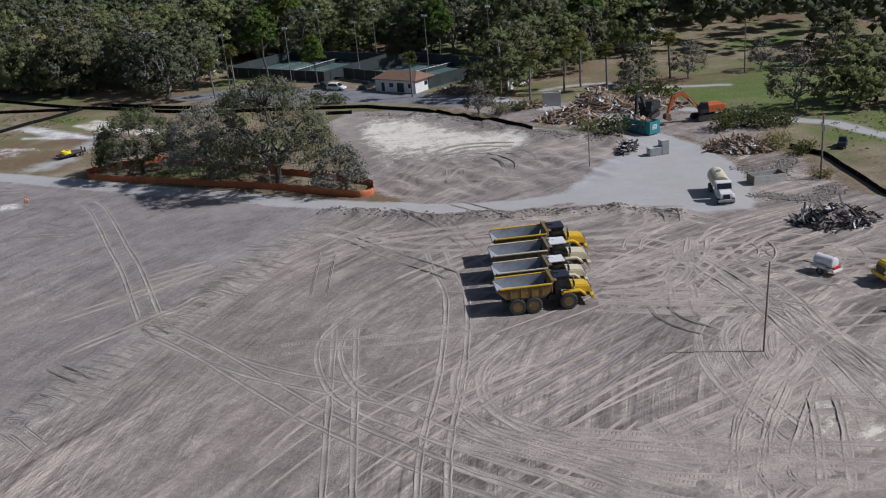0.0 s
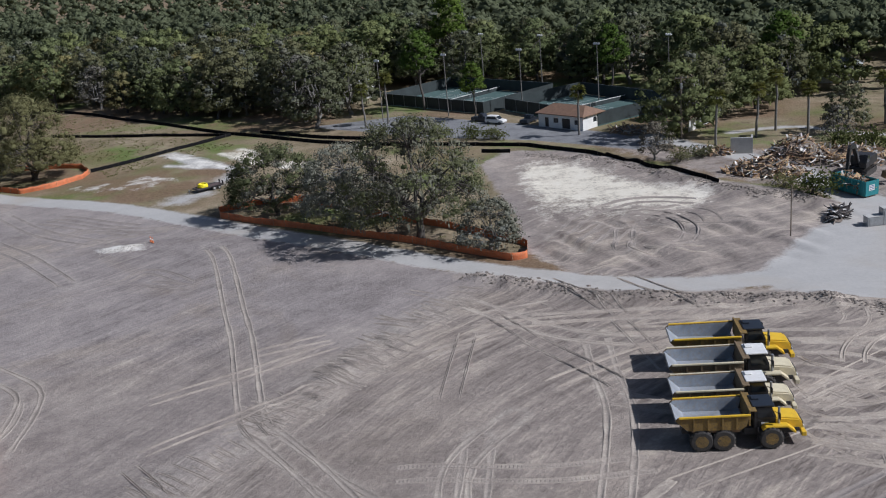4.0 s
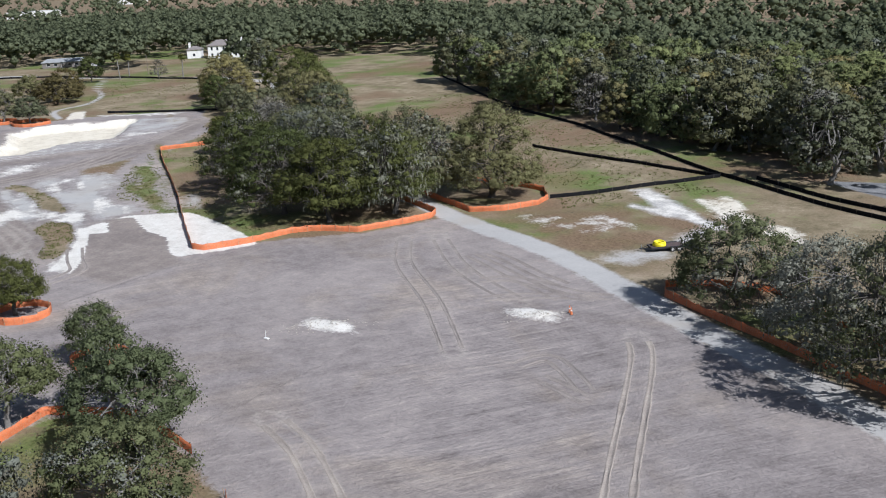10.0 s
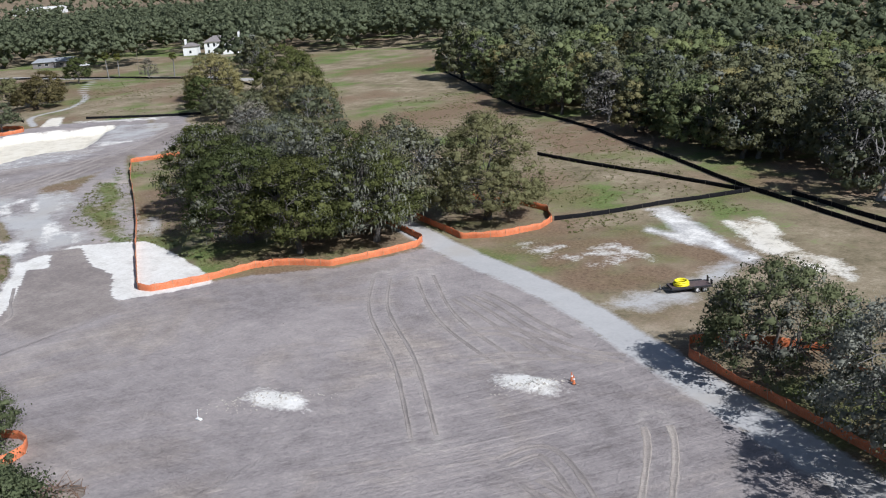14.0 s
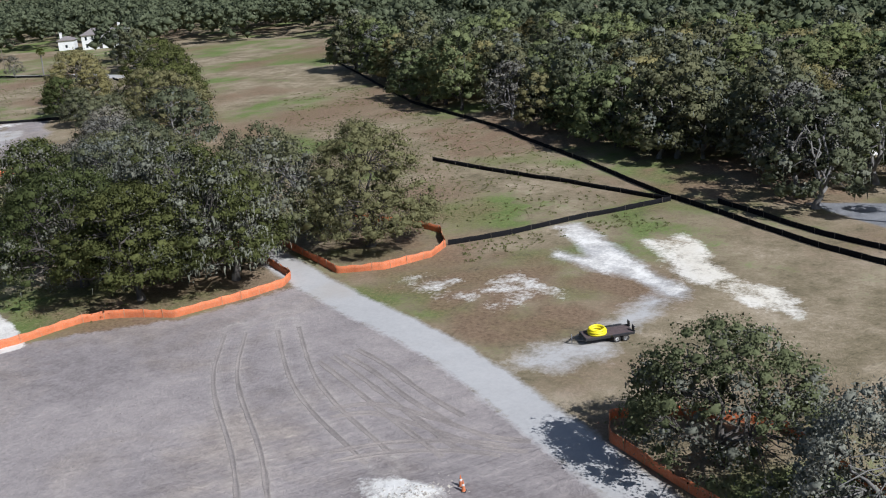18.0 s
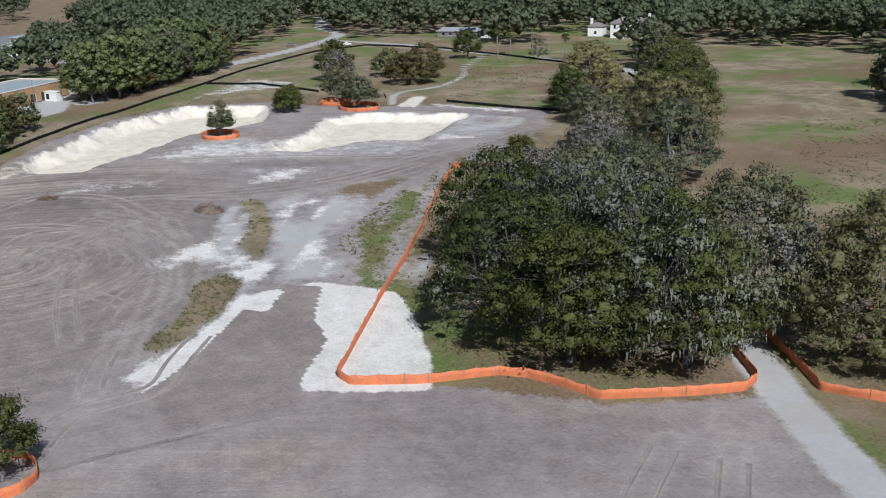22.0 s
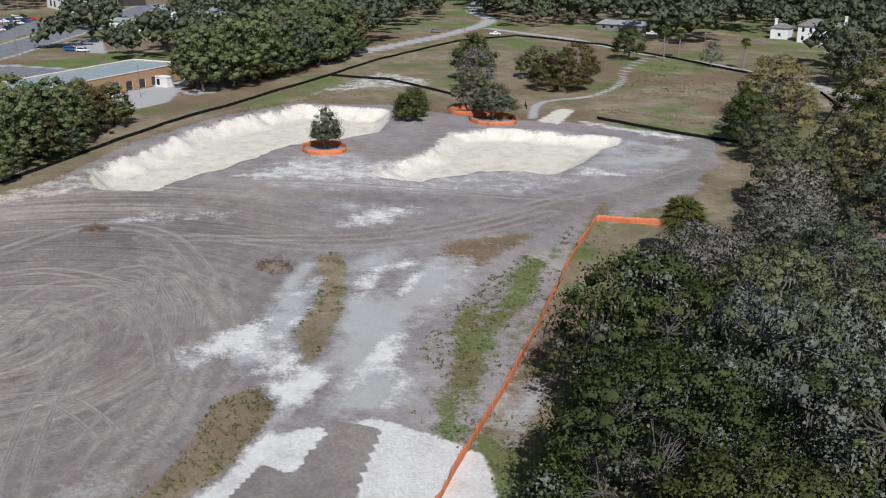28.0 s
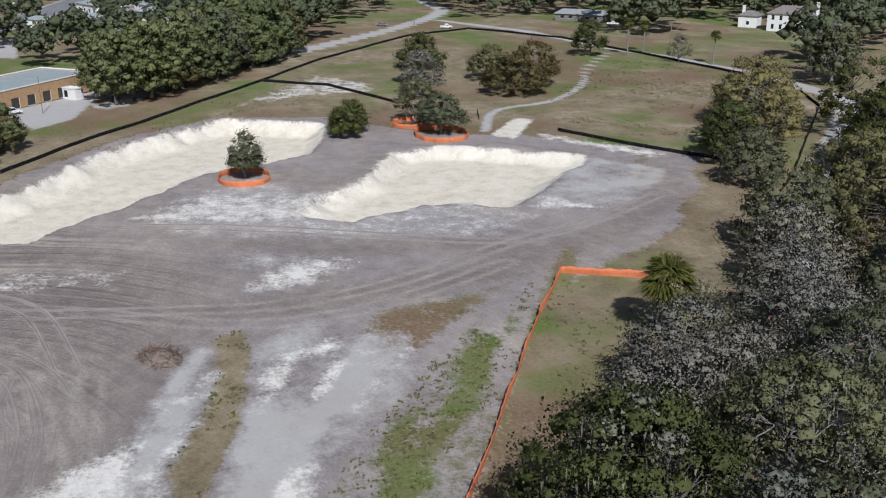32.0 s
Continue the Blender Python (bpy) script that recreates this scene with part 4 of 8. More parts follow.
    worn = maths(nt, "ADD", maths(nt, "MULTIPLY", mid.outputs[0], 0.35), maths(nt, "ADD", maths(nt, "MULTIPLY", fine.outputs[0], 0.25), maths(nt, "MULTIPLY", patch.outputs[0], 0.4)))
    straw = ramp(nt, worn, (0.36, (0.094, 0.080, 0.046)), (0.46, (0.200, 0.162, 0.098)), (0.54, (0.285, 0.230, 0.150)), (0.64, (0.44, 0.365, 0.262)))
    fresh = ramp(nt, fine.outputs[0], (0.3, (0.064, 0.106, 0.020)), (0.7, (0.158, 0.228, 0.052)))
    turf = mix(nt, maths(nt, "MULTIPLY", sharp(green, 0.16, 1.5), 0.8), straw, fresh)
    turf = mix(nt, maths(nt, "MULTIPLY", sharp(litter, 0.25), 0.85), turf, ramp(nt, fine.outputs[0], (0.3, (0.105, 0.068, 0.042)), (0.7, (0.28, 0.188, 0.118))))
    col = mix(nt, sharp(dirt, 0.1), turf, earth)
    gritty = ramp(nt, maths(nt, "ADD", maths(nt, "MULTIPLY", fine.outputs[0], 0.5), maths(nt, "MULTIPLY", mid.outputs[0], 0.5)), (0.25, (0.36, 0.348, 0.328)), (0.5, (0.425, 0.41, 0.388)), (0.75, (0.49, 0.472, 0.44)))
    col = mix(nt, sharp(gravel, 0.2, 1.0), col, mix(nt, ramp(nt, stain.outputs[0], (0.46, (0, 0, 0)), (0.66, (0.55, 0.55, 0.55))), gritty, (0.40, 0.355, 0.30)))
    white = ramp(nt, maths(nt, "ADD", maths(nt, "MULTIPLY", fine.outputs[0], 0.45), maths(nt, "MULTIPLY", mid.outputs[0], 0.55)), (0.3, (0.50, 0.46, 0.40)), (0.52, (0.70, 0.665, 0.60)), (0.7, (0.80, 0.775, 0.72)))
    yellow_sand = ramp(nt, maths(nt, "ADD", maths(nt, "MULTIPLY", fine.outputs[0], 0.35), maths(nt, "MULTIPLY", mid.outputs[0], 0.65)), (0.3, (0.50, 0.435, 0.335)), (0.5, (0.70, 0.635, 0.505)), (0.68, (0.78, 0.72, 0.605)))
    white = mix(nt, cream, white, yellow_sand)
    col = mix(nt, sharp(sand, 0.12), col, white)
    tar = ramp(nt, mid.outputs[0], (0.3, (0.16, 0.16, 0.165)), (0.7, (0.27, 0.27, 0.27)))
    col = mix(nt, sharp(asphalt, 0.1, 0.3), col, tar)
    nt.links.new(col, b.inputs["Base Color"])
    b.inputs["Roughness"].default_value = 0.95
    b.inputs["Specular IOR Level"].default_value = 0.15
    h = maths(nt, "ADD", maths(nt, "ADD", maths(nt, "MULTIPLY", streaks, 0.75), maths(nt, "MULTIPLY", fine.outputs[0], 0.27)), maths(nt, "MULTIPLY", grit.outputs[0], 0.08))
    smooth = maths(nt, "SUBTRACT", 1.0, maths(nt, "MULTIPLY", sharp(gravel, 0.1, 0.8), 0.72))
    bump(nt, b, maths(nt, "MULTIPLY", h, smooth), 1.0, 0.45)
    return m


ground = build_ground()


def wheel_ruts():
    """Pressed wheel tracks: shallow troughs with raised rims and tread marks, along each crossing of the site."""
    r = np.random.RandomState(3)
    lines = []
    for line in TRACKS:
        lines.append((line, 1.15, 0.37))
    lines += [(line, 1.0, 0.42) for line in SWIRLS] + [(line, 0.8, 0.36) for line in MUD] + [(line, 1.15, 0.4) for line in LOOPS]
    for x, y, rad, n in ((26, 90, 7, 6), (30, 58, 10, 8), (8, 140, 8, 9), (14, 136, 7, 8), (34, 92, 9, 12), (38, 82, 10, 10), (42, 70, 11, 10), (26, 104, 6, 5), (44, 98, 7, 8)):
        for _ in range(n):
            a, k = r.uniform(0, 6.3), r.uniform(0.5, 1.6)
            t = np.linspace(a, a + r.uniform(0.6, 1.6), 24)
            c = np.array([x, y]) * U + r.uniform(-6, 6, 2)
            lines.append((np.stack([c[0] + rad * k * np.cos(t), c[1] + rad * k * 0.8 * np.sin(t)], 1), r.uniform(0.9, 1.2), r.uniform(0.14, 0.28)))
    # short scraper strokes across the edge of the graded strip
    for _ in range(80):
        k = r.rand()
        c = (np.array([-34, 71]) * (1 - k) + np.array([-11, 118]) * k) * U + r.normal(size=2) * 1.6
        d = np.array([0.82, -0.57]) + r.normal(size=2) * 0.14
        lines.append((c + d * np.linspace(-1, 1, 9)[:, None] * r.uniform(1.4, 3.6), r.uniform(0.3, 0.85), r.uniform(0.1, 0.19)))
    # long grading passes over the eastern half, and tracks pressed along the diagonal
    for _ in range(26):
        c = np.array([r.uniform(-34, 42), r.uniform(44, 108)]) * U
        d = np.array([0.78, 0.62]) + r.normal(size=2) * 0.1
        q = np.linspace(-1, 1, 16)[:, None]
        lines.append((c + d * q * r.uniform(5, 13) + np.array([-0.62, 0.78]) * q * q * r.uniform(-1.5, 1.5), r.uniform(0.5, 1.2), r.uniform(0.08, 0.18)))
    for _ in range(14):
        c = np.array([r.uniform(-10, 14), r.uniform(100, 116)]) * U
        d = np.array([0.55, -0.8]) if r.rand() < 0.5 else np.array([1.0, 0.05])
        d = d + r.normal(size=2) * 0.25
        q = np.linspace(-1, 1, 12)[:, None]
        lines.append((c + d * q * r.uniform(5, 10), r.uniform(0.7, 1.15), r.uniform(0.12, 0.24)))
    across = np.array([-1.0, -0.72, -0.5, 0.5, 0.72, 1.0])
    rise = np.array([-0.05, 0.085, 0.012, 0.012, 0.12, -0.05])
    lines = [(line, gauge, half, 0) for line, gauge, half in lines] + WIDE_TRACKS
    heavy, made = DIRT_EAST.mean(0), []
    for line, gauge, half, tread in lines:
        seg = np.linalg.norm(np.diff(line, axis=0), axis=1)
        run = np.concatenate([[0], np.cumsum(seg)])
        n = int(run[-1] / (0.16 if tread else 0.33))
        far = line[:, 0].mean() < -70 * U
        if far:
            half *= 0.75
        if n < 6:
            continue
        s = np.linspace(0, run[-1], n)
        x, y = np.interp(s, run, line[:, 0]), np.interp(s, run, line[:, 1])
        for _ in range(2):
            x[1:-1] = (x[:-2] + 2 * x[1:-1] + x[2:]) / 4
            y[1:-1] = (y[:-2] + 2 * y[1:-1] + y[2:]) / 4
        tx, ty = np.gradient(x), np.gradient(y)
        k = np.hypot(tx, ty) + 1e-9
        nx, ny = -ty / k, tx / k
        fade = np.clip(np.minimum(s, run[-1] - s) / min(3.0, run[-1] / 4), 0, 1) * np.clip(0.4 + 1.0 * value_noise(s, s * 0 + gauge * 40, 4, 33), 0, 1.1)
        if x.mean() < -120 * U:
            fade = fade * np.clip((-inside(x, y, PALE_WEST) - 4) / 3, 0, 1)
        if x.mean() < -75 * U:
            fade *= 0.8
        vs, fs, base = [], [], 0
        for side in (-1, 1):
            o = side * gauge + half * across[None, :] * (0.75 + 0.5 * value_noise(s, s * 0 + side, 1.5, 34))[:, None]
            px, py = x[:, None] + nx[:, None] * o, y[:, None] + ny[:, None] * o
            deep = 0.8 if gauge < 0.9 and half < 0.2 and run[-1] < 8 else 1.3 if np.hypot(*(line.mean(0) - heavy)) < 22 else 1.0
            up = deep * rise[None, :] * fade[:, None] + (0.03 if tread else 0.003) * ((np.arange(n) % 2) * 2 - 1)[:, None] * np.array([0, 0.5, 1, 1, 0.5, 0])
            up = np.where(fade[:, None] < 0.28, -0.06, up)
            pz = ground_height(px.ravel(), py.ravel()).reshape(px.shape) + up
            vs.append(np.stack([px, py, pz], -1).reshape(-1, 3))
            i = np.arange(n * 6).reshape(n, 6)
            fs.append(np.stack([i[:-1, :-1], i[1:, :-1], i[1:, 1:], i[:-1, 1:]], -1).reshape(-1, 4) + base)
            base += n * 6
        dry = 0.0 if x.mean() < -135 * U else 0.0 if far or half == 0.36 else 0.2 if deep > 1 else 1.0 if half > 0.43 else float(np.clip((x.mean() + 40) / 60, 0.5, 0.9))
        made.append((np.concatenate(vs), np.concatenate(fs), dry))
    m, nt, b = material("pressed_earth")
    co = mapped(nt)
    n1, n2 = noise_node(nt, 0.25, 5, 0.65, co), noise_node(nt, 5, 5, 0.7, co)
    f = maths(nt, "ADD", maths(nt, "MULTIPLY", n1.outputs[0], 0.6), maths(nt, "MULTIPLY", n2.outputs[0], 0.4))
    at_ = nt.nodes.new("ShaderNodeAttribute")
    at_.attribute_name = "dry"
    damp = ramp(nt, f, (0.32, (0.17, 0.146, 0.131)), (0.5, (0.265, 0.229, 0.204)), (0.68, (0.37, 0.319, 0.275)))
    dry = ramp(nt, f, (0.32, (0.26, 0.220, 0.184)), (0.5, (0.395, 0.338, 0.282)), (0.68, (0.56, 0.488, 0.40)))
    nt.links.new(mix(nt, at_.outputs["Fac"], damp, dry), b.inputs["Base Color"])
    b.inputs["Roughness"].default_value = 0.95
    bump(nt, b, n2.outputs[0], 0.8, 0.1)
    for v, f, pale in made:
        me = mesh_of("wheel_track", v, f, m, True)
        me.attributes.new("dry", "FLOAT", "POINT").data.foreach_set("value", np.full(len(v), pale, np.float32))
        new("wheel_track", me).parent = ground


wheel_ruts()


# ---- trees ----
def limb(rng, a, b, r0, r1, n=6, sag=0.0, wild=0.12):
    """A crooked branch from a to b, as points with radii."""
    a, b = np.array(a, float), np.array(b, float)
    k = np.linalg.norm(b - a)
    t = np.linspace(0, 1, n)[:, None]
    p = a + (b - a) * t
    p[:, 2] += np.sin(t[:, 0] * np.pi) * sag * k
    j = rng.normal(size=(n, 3)) * wild * k * np.sin(t * np.pi)
    p += j * 0.6
    r = r0 + (r1 - r0) * t[:, 0]
    return [(*q, max(rr, 0.02)) for q, rr in zip(p, r)]


def crown_clumps(rng, count, height, radius, low, flat, lean=(0, 0)):
    """Clump centres and sizes over a broad uneven dome."""
    out = []
    lobes = [(rng.uniform(0, 2 * np.pi), rng.uniform(0.75, 1.18)) for _ in range(7)]
    for i in range(count):
        a = rng.uniform(0, 2 * np.pi)
        e = math.asin(rng.uniform(-0.25, 1.0)) if i % 5 else math.asin(rng.uniform(-0.1, 0.4))
        k = min(lobes, key=lambda q: abs((q[0] - a + np.pi) % (2 * np.pi) - np.pi))[1]
        q = rng.uniform(0.82, 1.0) if i % 6 else rng.uniform(0.35, 0.75)
        r = radius * k * q
        h = low + (height - low) * (0.12 + 0.88 * max(0.0, math.sin(e)) * (0.86 + 0.14 * q)) if e > 0 else low + (height - low) * 0.12 * (1 + math.sin(e))
        out.append((lean[0] * h / height + r * math.cos(e) * math.cos(a), lean[1] * h / height + r * math.cos(e) * math.sin(a), h * (1 - flat) + flat * (low + (height - low) * (0.5 + 0.5 * math.sin(e)))))
    return np.array(out)


def tree_meshes(seed, height, radius, low, leaf, clumps=60, cards=40, card=0.45, clump_size=1.6, moss=0, moss_len=1.6, trunk=0.5, bark="bark", stems=1, flat=0.3, limbs=8, twigs=0.75, sides=6, core=0.55, mossy=0.0):
    """Meshes of one tree: trunk with limbs, crown of leaf sprays, hanging moss."""
    rng = np.random.RandomState(seed)
    c = crown_clumps(rng, clumps, height, radius, low, flat)
    lines, hubs = [], []
    for s in range(stems):
        foot = np.array([rng.uniform(-0.6, 0.6), rng.uniform(-0.6, 0.6), 0]) * (stems > 1)
        fork = np.array([foot[0] * 2 + rng.uniform(-0.1, 0.1) * radius, foot[1] * 2 + rng.uniform(-0.1, 0.1) * radius, low * rng.uniform(0.6, 0.9) + 0.08 * height])
        lines.append([(foot[0], foot[1], -0.4, trunk * 1.5), (foot[0], foot[1], 0.3, trunk * 1.1)] + limb(rng, foot + (0, 0, 0.6), fork, trunk, trunk * 0.75, 4, 0, 0.06))
        hubs.append(fork)
    order = rng.permutation(len(c))
    ends = []
    for i in order[:limbs]:
        f = hubs[rng.randint(len(hubs))]
        tip = f + (c[i] - f) * 0.72
        lines.append(limb(rng, f, tip, trunk * 0.55, trunk * 0.16, 7, 0.05, 0.1))
        ends.append(tip)
        ends.append(f + (c[i] - f) * 0.45)
    for i in order[limbs:limbs + int(clumps * twigs)]:
        e = min(ends, key=lambda q: np.linalg.norm(q - c[i]))
        lines.append(limb(rng, e, e + (c[i] - e) * 0.8 - np.array([0, 0, 0.25 * clump_size]), trunk * 0.15, 0.03, 4, 0.03, 0.12))
    wood = tubes(lines, sides)
    pts, hang, face, drape, drape_out = [], [], [], [], []
    size = clump_size * rng.uniform(0.7, 1.25, len(c))
    grey = rng.rand(len(c)) < mossy
    for q, big, bough in zip(c, size, grey):
        k = int(cards * rng.uniform(0.7, 1.3))
        unit = rng.normal(size=(k, 3))
        unit[:, 2] = np.where(rng.rand(k) < 0.6, np.abs(unit[:, 2]), unit[:, 2])
        unit /= np.linalg.norm(unit, axis=1)[:, None]
        d = unit * rng.uniform(0.3, 1.25, (k, 1)) ** 0.75 * big * np.array([1, 1, 0.6]) + rng.normal(size=(k, 3)) * 0.16 * big
        if bough:
            # a bough hidden by moss: grey lobes that hang below it
            drape.append(q + d * np.array([0.9, 0.9, 1.25]) - np.array([0, 0, 0.3 * clump_size]))
            drape_out.append(unit)
        else:
            pts.append(q + d)
            face.append(unit)
        if moss and rng.rand() < 0.8:
            for _ in range(3):
                m = int(0.32 * moss * rng.uniform(0.2, 1.6))
                turn = rng.uniform(0, 2 * np.pi)
                spot = q + np.array([math.cos(turn) * 0.85, math.sin(turn) * 0.85, -0.15]) * big
                hang.append(spot + rng.normal(size=(m, 3)) * np.array([0.25, 0.25, 0.25]))
    middle = np.array([0, 0, low + 0.3 * (height - low)])

    def soft(p, out, k=4):
        far = p - middle
        far = far / (np.linalg.norm(far, axis=1)[:, None] + 1e-6)
        return np.repeat(0.5 * out + 0.5 * far + np.array([0, 0, 0.15]) + rng.normal(size=p.shape) * 0.3, k, 0)

    pts, face = np.concatenate(pts), np.concatenate(face)
    leafs, bend = leaf_cards(rng, pts, card, 1.0, 0.3, face), soft(pts, face)
    if core:
        v, f, out = lumps(rng, c[~grey], size[~grey] * core)
        leafs, bend = merge(leafs, (v, f)), np.concatenate([bend, 0.5 * out + 0.5 * np.repeat((c[~grey] - middle) / radius, len(out) // len(c[~grey]), 0)])
    crown = rounded(mesh_of("crown", *leafs, M[leaf], True), bend)
    out = [("trunk", mesh_of("trunk", *wood, M[bark], True)), ("crown", crown)]
    if hang or drape:
        o = np.concatenate(hang) if hang else np.zeros((0, 3))
        n = len(o)
        a = rng.uniform(0, np.pi, n)
        w = np.stack([np.cos(a), np.sin(a), np.zeros(n)], 1) * rng.uniform(0.05, 0.12, (n, 1))
        ln = rng.uniform(0.3, 1.0, (n, 1)) * moss_len
        down = np.concatenate([rng.normal(size=(n, 2)) * 0.08 * ln, -ln], 1)
        strands = (np.stack([o - w, o + w, o + w * 0.7 + down * 0.6, o + down], 1).reshape(-1, 3), np.arange(4 * n).reshape(n, 4))
        away = np.repeat(np.concatenate([o[:, :2] / radius, np.full((n, 1), 0.5)], 1), 4, 0)
        if drape:
            p, f = np.concatenate(drape), np.concatenate(drape_out)
            lump, lump_faces, lump_out = lumps(rng, c[grey], size[grey] * max(core, 0.4) * 0.85)
            strands = merge(strands, leaf_cards(rng, p, card * 0.95, 1.5, 0.3, f), (lump, lump_faces))
            away = np.concatenate([away, soft(p, f), lump_out])
        out.append(("spanish_moss", rounded(mesh_of("spanish_moss", *strands, M["moss"], True), away)))
    return out


def plant(name, meshes, m, label, category="tree", group=""):
    t = thing(name, m, label, category, group)
    for pname, me in meshes:
        p = part(pname, me, None, t, "grey hanging moss" if pname == "spanish_moss" else "")
        if pname == "spanish_moss":
            tagged(p, kind="stuff")
    return t


def palm_meshes(seed, height, fronds=26, size=1.7):
    rng = np.random.RandomState(seed)
    lines = [[(0, 0, -0.3, 0.3)] + limb(rng, (0, 0, 0.1), (rng.uniform(-0.4, 0.4), rng.uniform(-0.4, 0.4), height), 0.24, 0.19, 7, 0, 0.02)]
    top = np.array(lines[0][-1][:3])
    v, f = [], []
    for i in range(fronds):
        a, e = rng.uniform(0, 2 * np.pi), rng.uniform(-1.25, 1.2)
        out = np.array([math.cos(a) * math.cos(e), math.sin(a) * math.cos(e), math.sin(e)])
        side = np.cross(out, (0, 0, 1.0))
        side /= np.linalg.norm(side)
        stalk = top + out * size * 0.45
        for b in np.linspace(-1.15, 1.15, 9):
            d = out * math.cos(b) + side * math.sin(b)
            ln = size * 0.75 * rng.uniform(0.8, 1.1)
            p1, p2 = stalk + d * ln * 0.55, stalk + d * ln + np.array([0, 0, -0.28 * ln])
            w = np.cross(d, out + (0.01, 0.02, 0.9)) * 0.13
            k = len(v)
            v += [stalk, p1 + w, p2, p1 - w]
            f.append((k, k + 1, k + 2, k + 3))
    return [("trunk", mesh_of("trunk", *tubes(lines, 8), M["pale_bark"], True)), ("crown", mesh_of("crown", v, f, M["palm_leaf"]))]


def shrub_meshes(seed, r, h, leaf, cards=160, card=0.3):
    rng = np.random.RandomState(seed)
    c = [np.array([rng.uniform(-0.7, 0.7) * r, rng.uniform(-0.7, 0.7) * r, rng.uniform(0.3, 0.75) * h]) for _ in range(9)]
    pts = np.concatenate([q + rng.normal(size=(cards // 9, 3)) * np.array([0.3 * r, 0.3 * r, 0.2 * h]) for q in c])
    lines = [limb(rng, (0, 0, -0.1), q, 0.06, 0.02, 4) for q in c]
    return [("stem", mesh_of("stem", *tubes(lines, 5), M["bark"], True)), ("crown", mesh_of("crown", *leaf_cards(rng, pts, card), M[leaf]))]


# large oaks by the road and in the middle of the site, each by its own shape
# each row: x, y, height, radius, low, leaf, clumps, cards, card, clump size, moss, stems, label
GROVE_OAKS = [
    (-108.5, 162, 14.0, 8.6, 1.8, "oak_leaf", 150, 62, 0.42, 1.5, 9, 1, "broad dark green live oak hung with moss inside orange fence"),
    (-119.5, 163, 15.0, 10.0, 1.6, "oak_leaf", 150, 62, 0.42, 1.5, 9, 1, "dark green live oak with hanging moss in a fenced grove"),
    (-111, 172, 16.5, 9.8, 3.0, "oak_leaf", 140, 55, 0.42, 1.5, 20, 1, "grey-green live oak draped in spanish moss in a fenced grove"),
    (-124, 174, 16.5, 9.5, 3.0, "grey_leaf", 130, 55, 0.42, 1.5, 20, 1, "tall mossy live oak with pale limbs in a fenced grove"),
    (-102.5, 171, 15.0, 8.0, 2.0, "oak_leaf", 130, 58, 0.42, 1.5, 20, 1, "dark mossy live oak leaning over an orange fence"),
    (-137, 171, 15.5, 9.5, 2.0, "oak_leaf", 135, 52, 0.45, 1.5, 12, 1, "dark live oak at the end of a fenced grove"),
    (-105, 180, 15.5, 10.2, 1.2, "grey_leaf", 140, 48, 0.45, 1.4, 16, 1, "mossy oak leaning over the gravel road"),
    (-127, 184, 15.0, 9.0, 2.5, "grey_leaf", 110, 48, 0.45, 1.4, 16, 1, "grey mossy oak over the gravel road"),
]
GROVE_EDGE = [
    (-148, 180, 12.0, 6.0, 2.5, "twig", 75, 40, 0.40, 1.3, 12, 1, "thin grey oak with bare twigs beside a grassy clearing"),
    (-160, 190, 9.5, 5.0, 2.0, "twig", 60, 36, 0.40, 1.2, 10, 1, "low grey leafless tree beside a palm"),
    (-95, 187, 16.6, 9.0, 0.6, "olive_leaf", 190, 62, 0.40, 1.6, 0, 2, "rounded olive-brown tree inside an orange fence"),
    (-17, 138.0, 17.0, 10.6, 2.4, "dusk_leaf", 200, 40, 0.38, 1.25, 18, 1, "open spreading live oak draped in grey spanish moss"),
    (-28, 145.5, 12.0, 7.6, 1.4, "pale_moss", 130, 44, 0.36, 1.15, 16, 1, "pale grey moss-covered oak inside an orange fence"),
    (-40, 154, 11.0, 7.2, 0.8, "dusk_leaf", 120, 50, 0.40, 1.3, 8, 1, "rounded dark oak inside an orange fence beside the gravel road"),
    (-7.5, 132.5, 7.0, 4.6, 0.6, "pale_moss", 60, 30, 0.35, 1.0, 10, 2, "low grey scrub oak hung with moss"),
    (-140, 186, 13.5, 7.0, 3.0, "grey_leaf", 85, 44, 0.42, 1.4, 16, 1, "mossy grey oak beside a fenced grove"),
]
ROADSIDE_OAKS = [
    (-151, 188, 11.0, 6.0, 2.5, "twig", 75, 40, 0.40, 1.3, 10, 1, "thin grey tree with few leaves"),
    (-119, 195, 14.0, 7.0, 3.0, "grey_leaf", 75, 44, 0.45, 1.4, 14, 1, "mossy oak on the far side of the road"),
    (-69, 96, 10.0, 5.4, 4.0, "scrub_leaf", 90, 62, 0.32, 1.2, 6, 1, "grey-green oak with pale twisting limbs in an orange fence"),
    (-60.5, 87.5, 9.5, 6.2, 2.5, "scrub_leaf", 85, 62, 0.32, 1.2, 8, 1, "spreading grey-green oak over an orange fence"),
    (-71, 82, 8.5, 5.2, 2.5, "moss", 75, 56, 0.32, 1.2, 14, 1, "pale mossy oak beside a dirt track"),
    (-84.5, 93.5, 9.0, 4.6, 3.0, "scrub_leaf", 75, 56, 0.32, 1.2, 6, 1, "grey-green oak with an orange fence round it"),
]
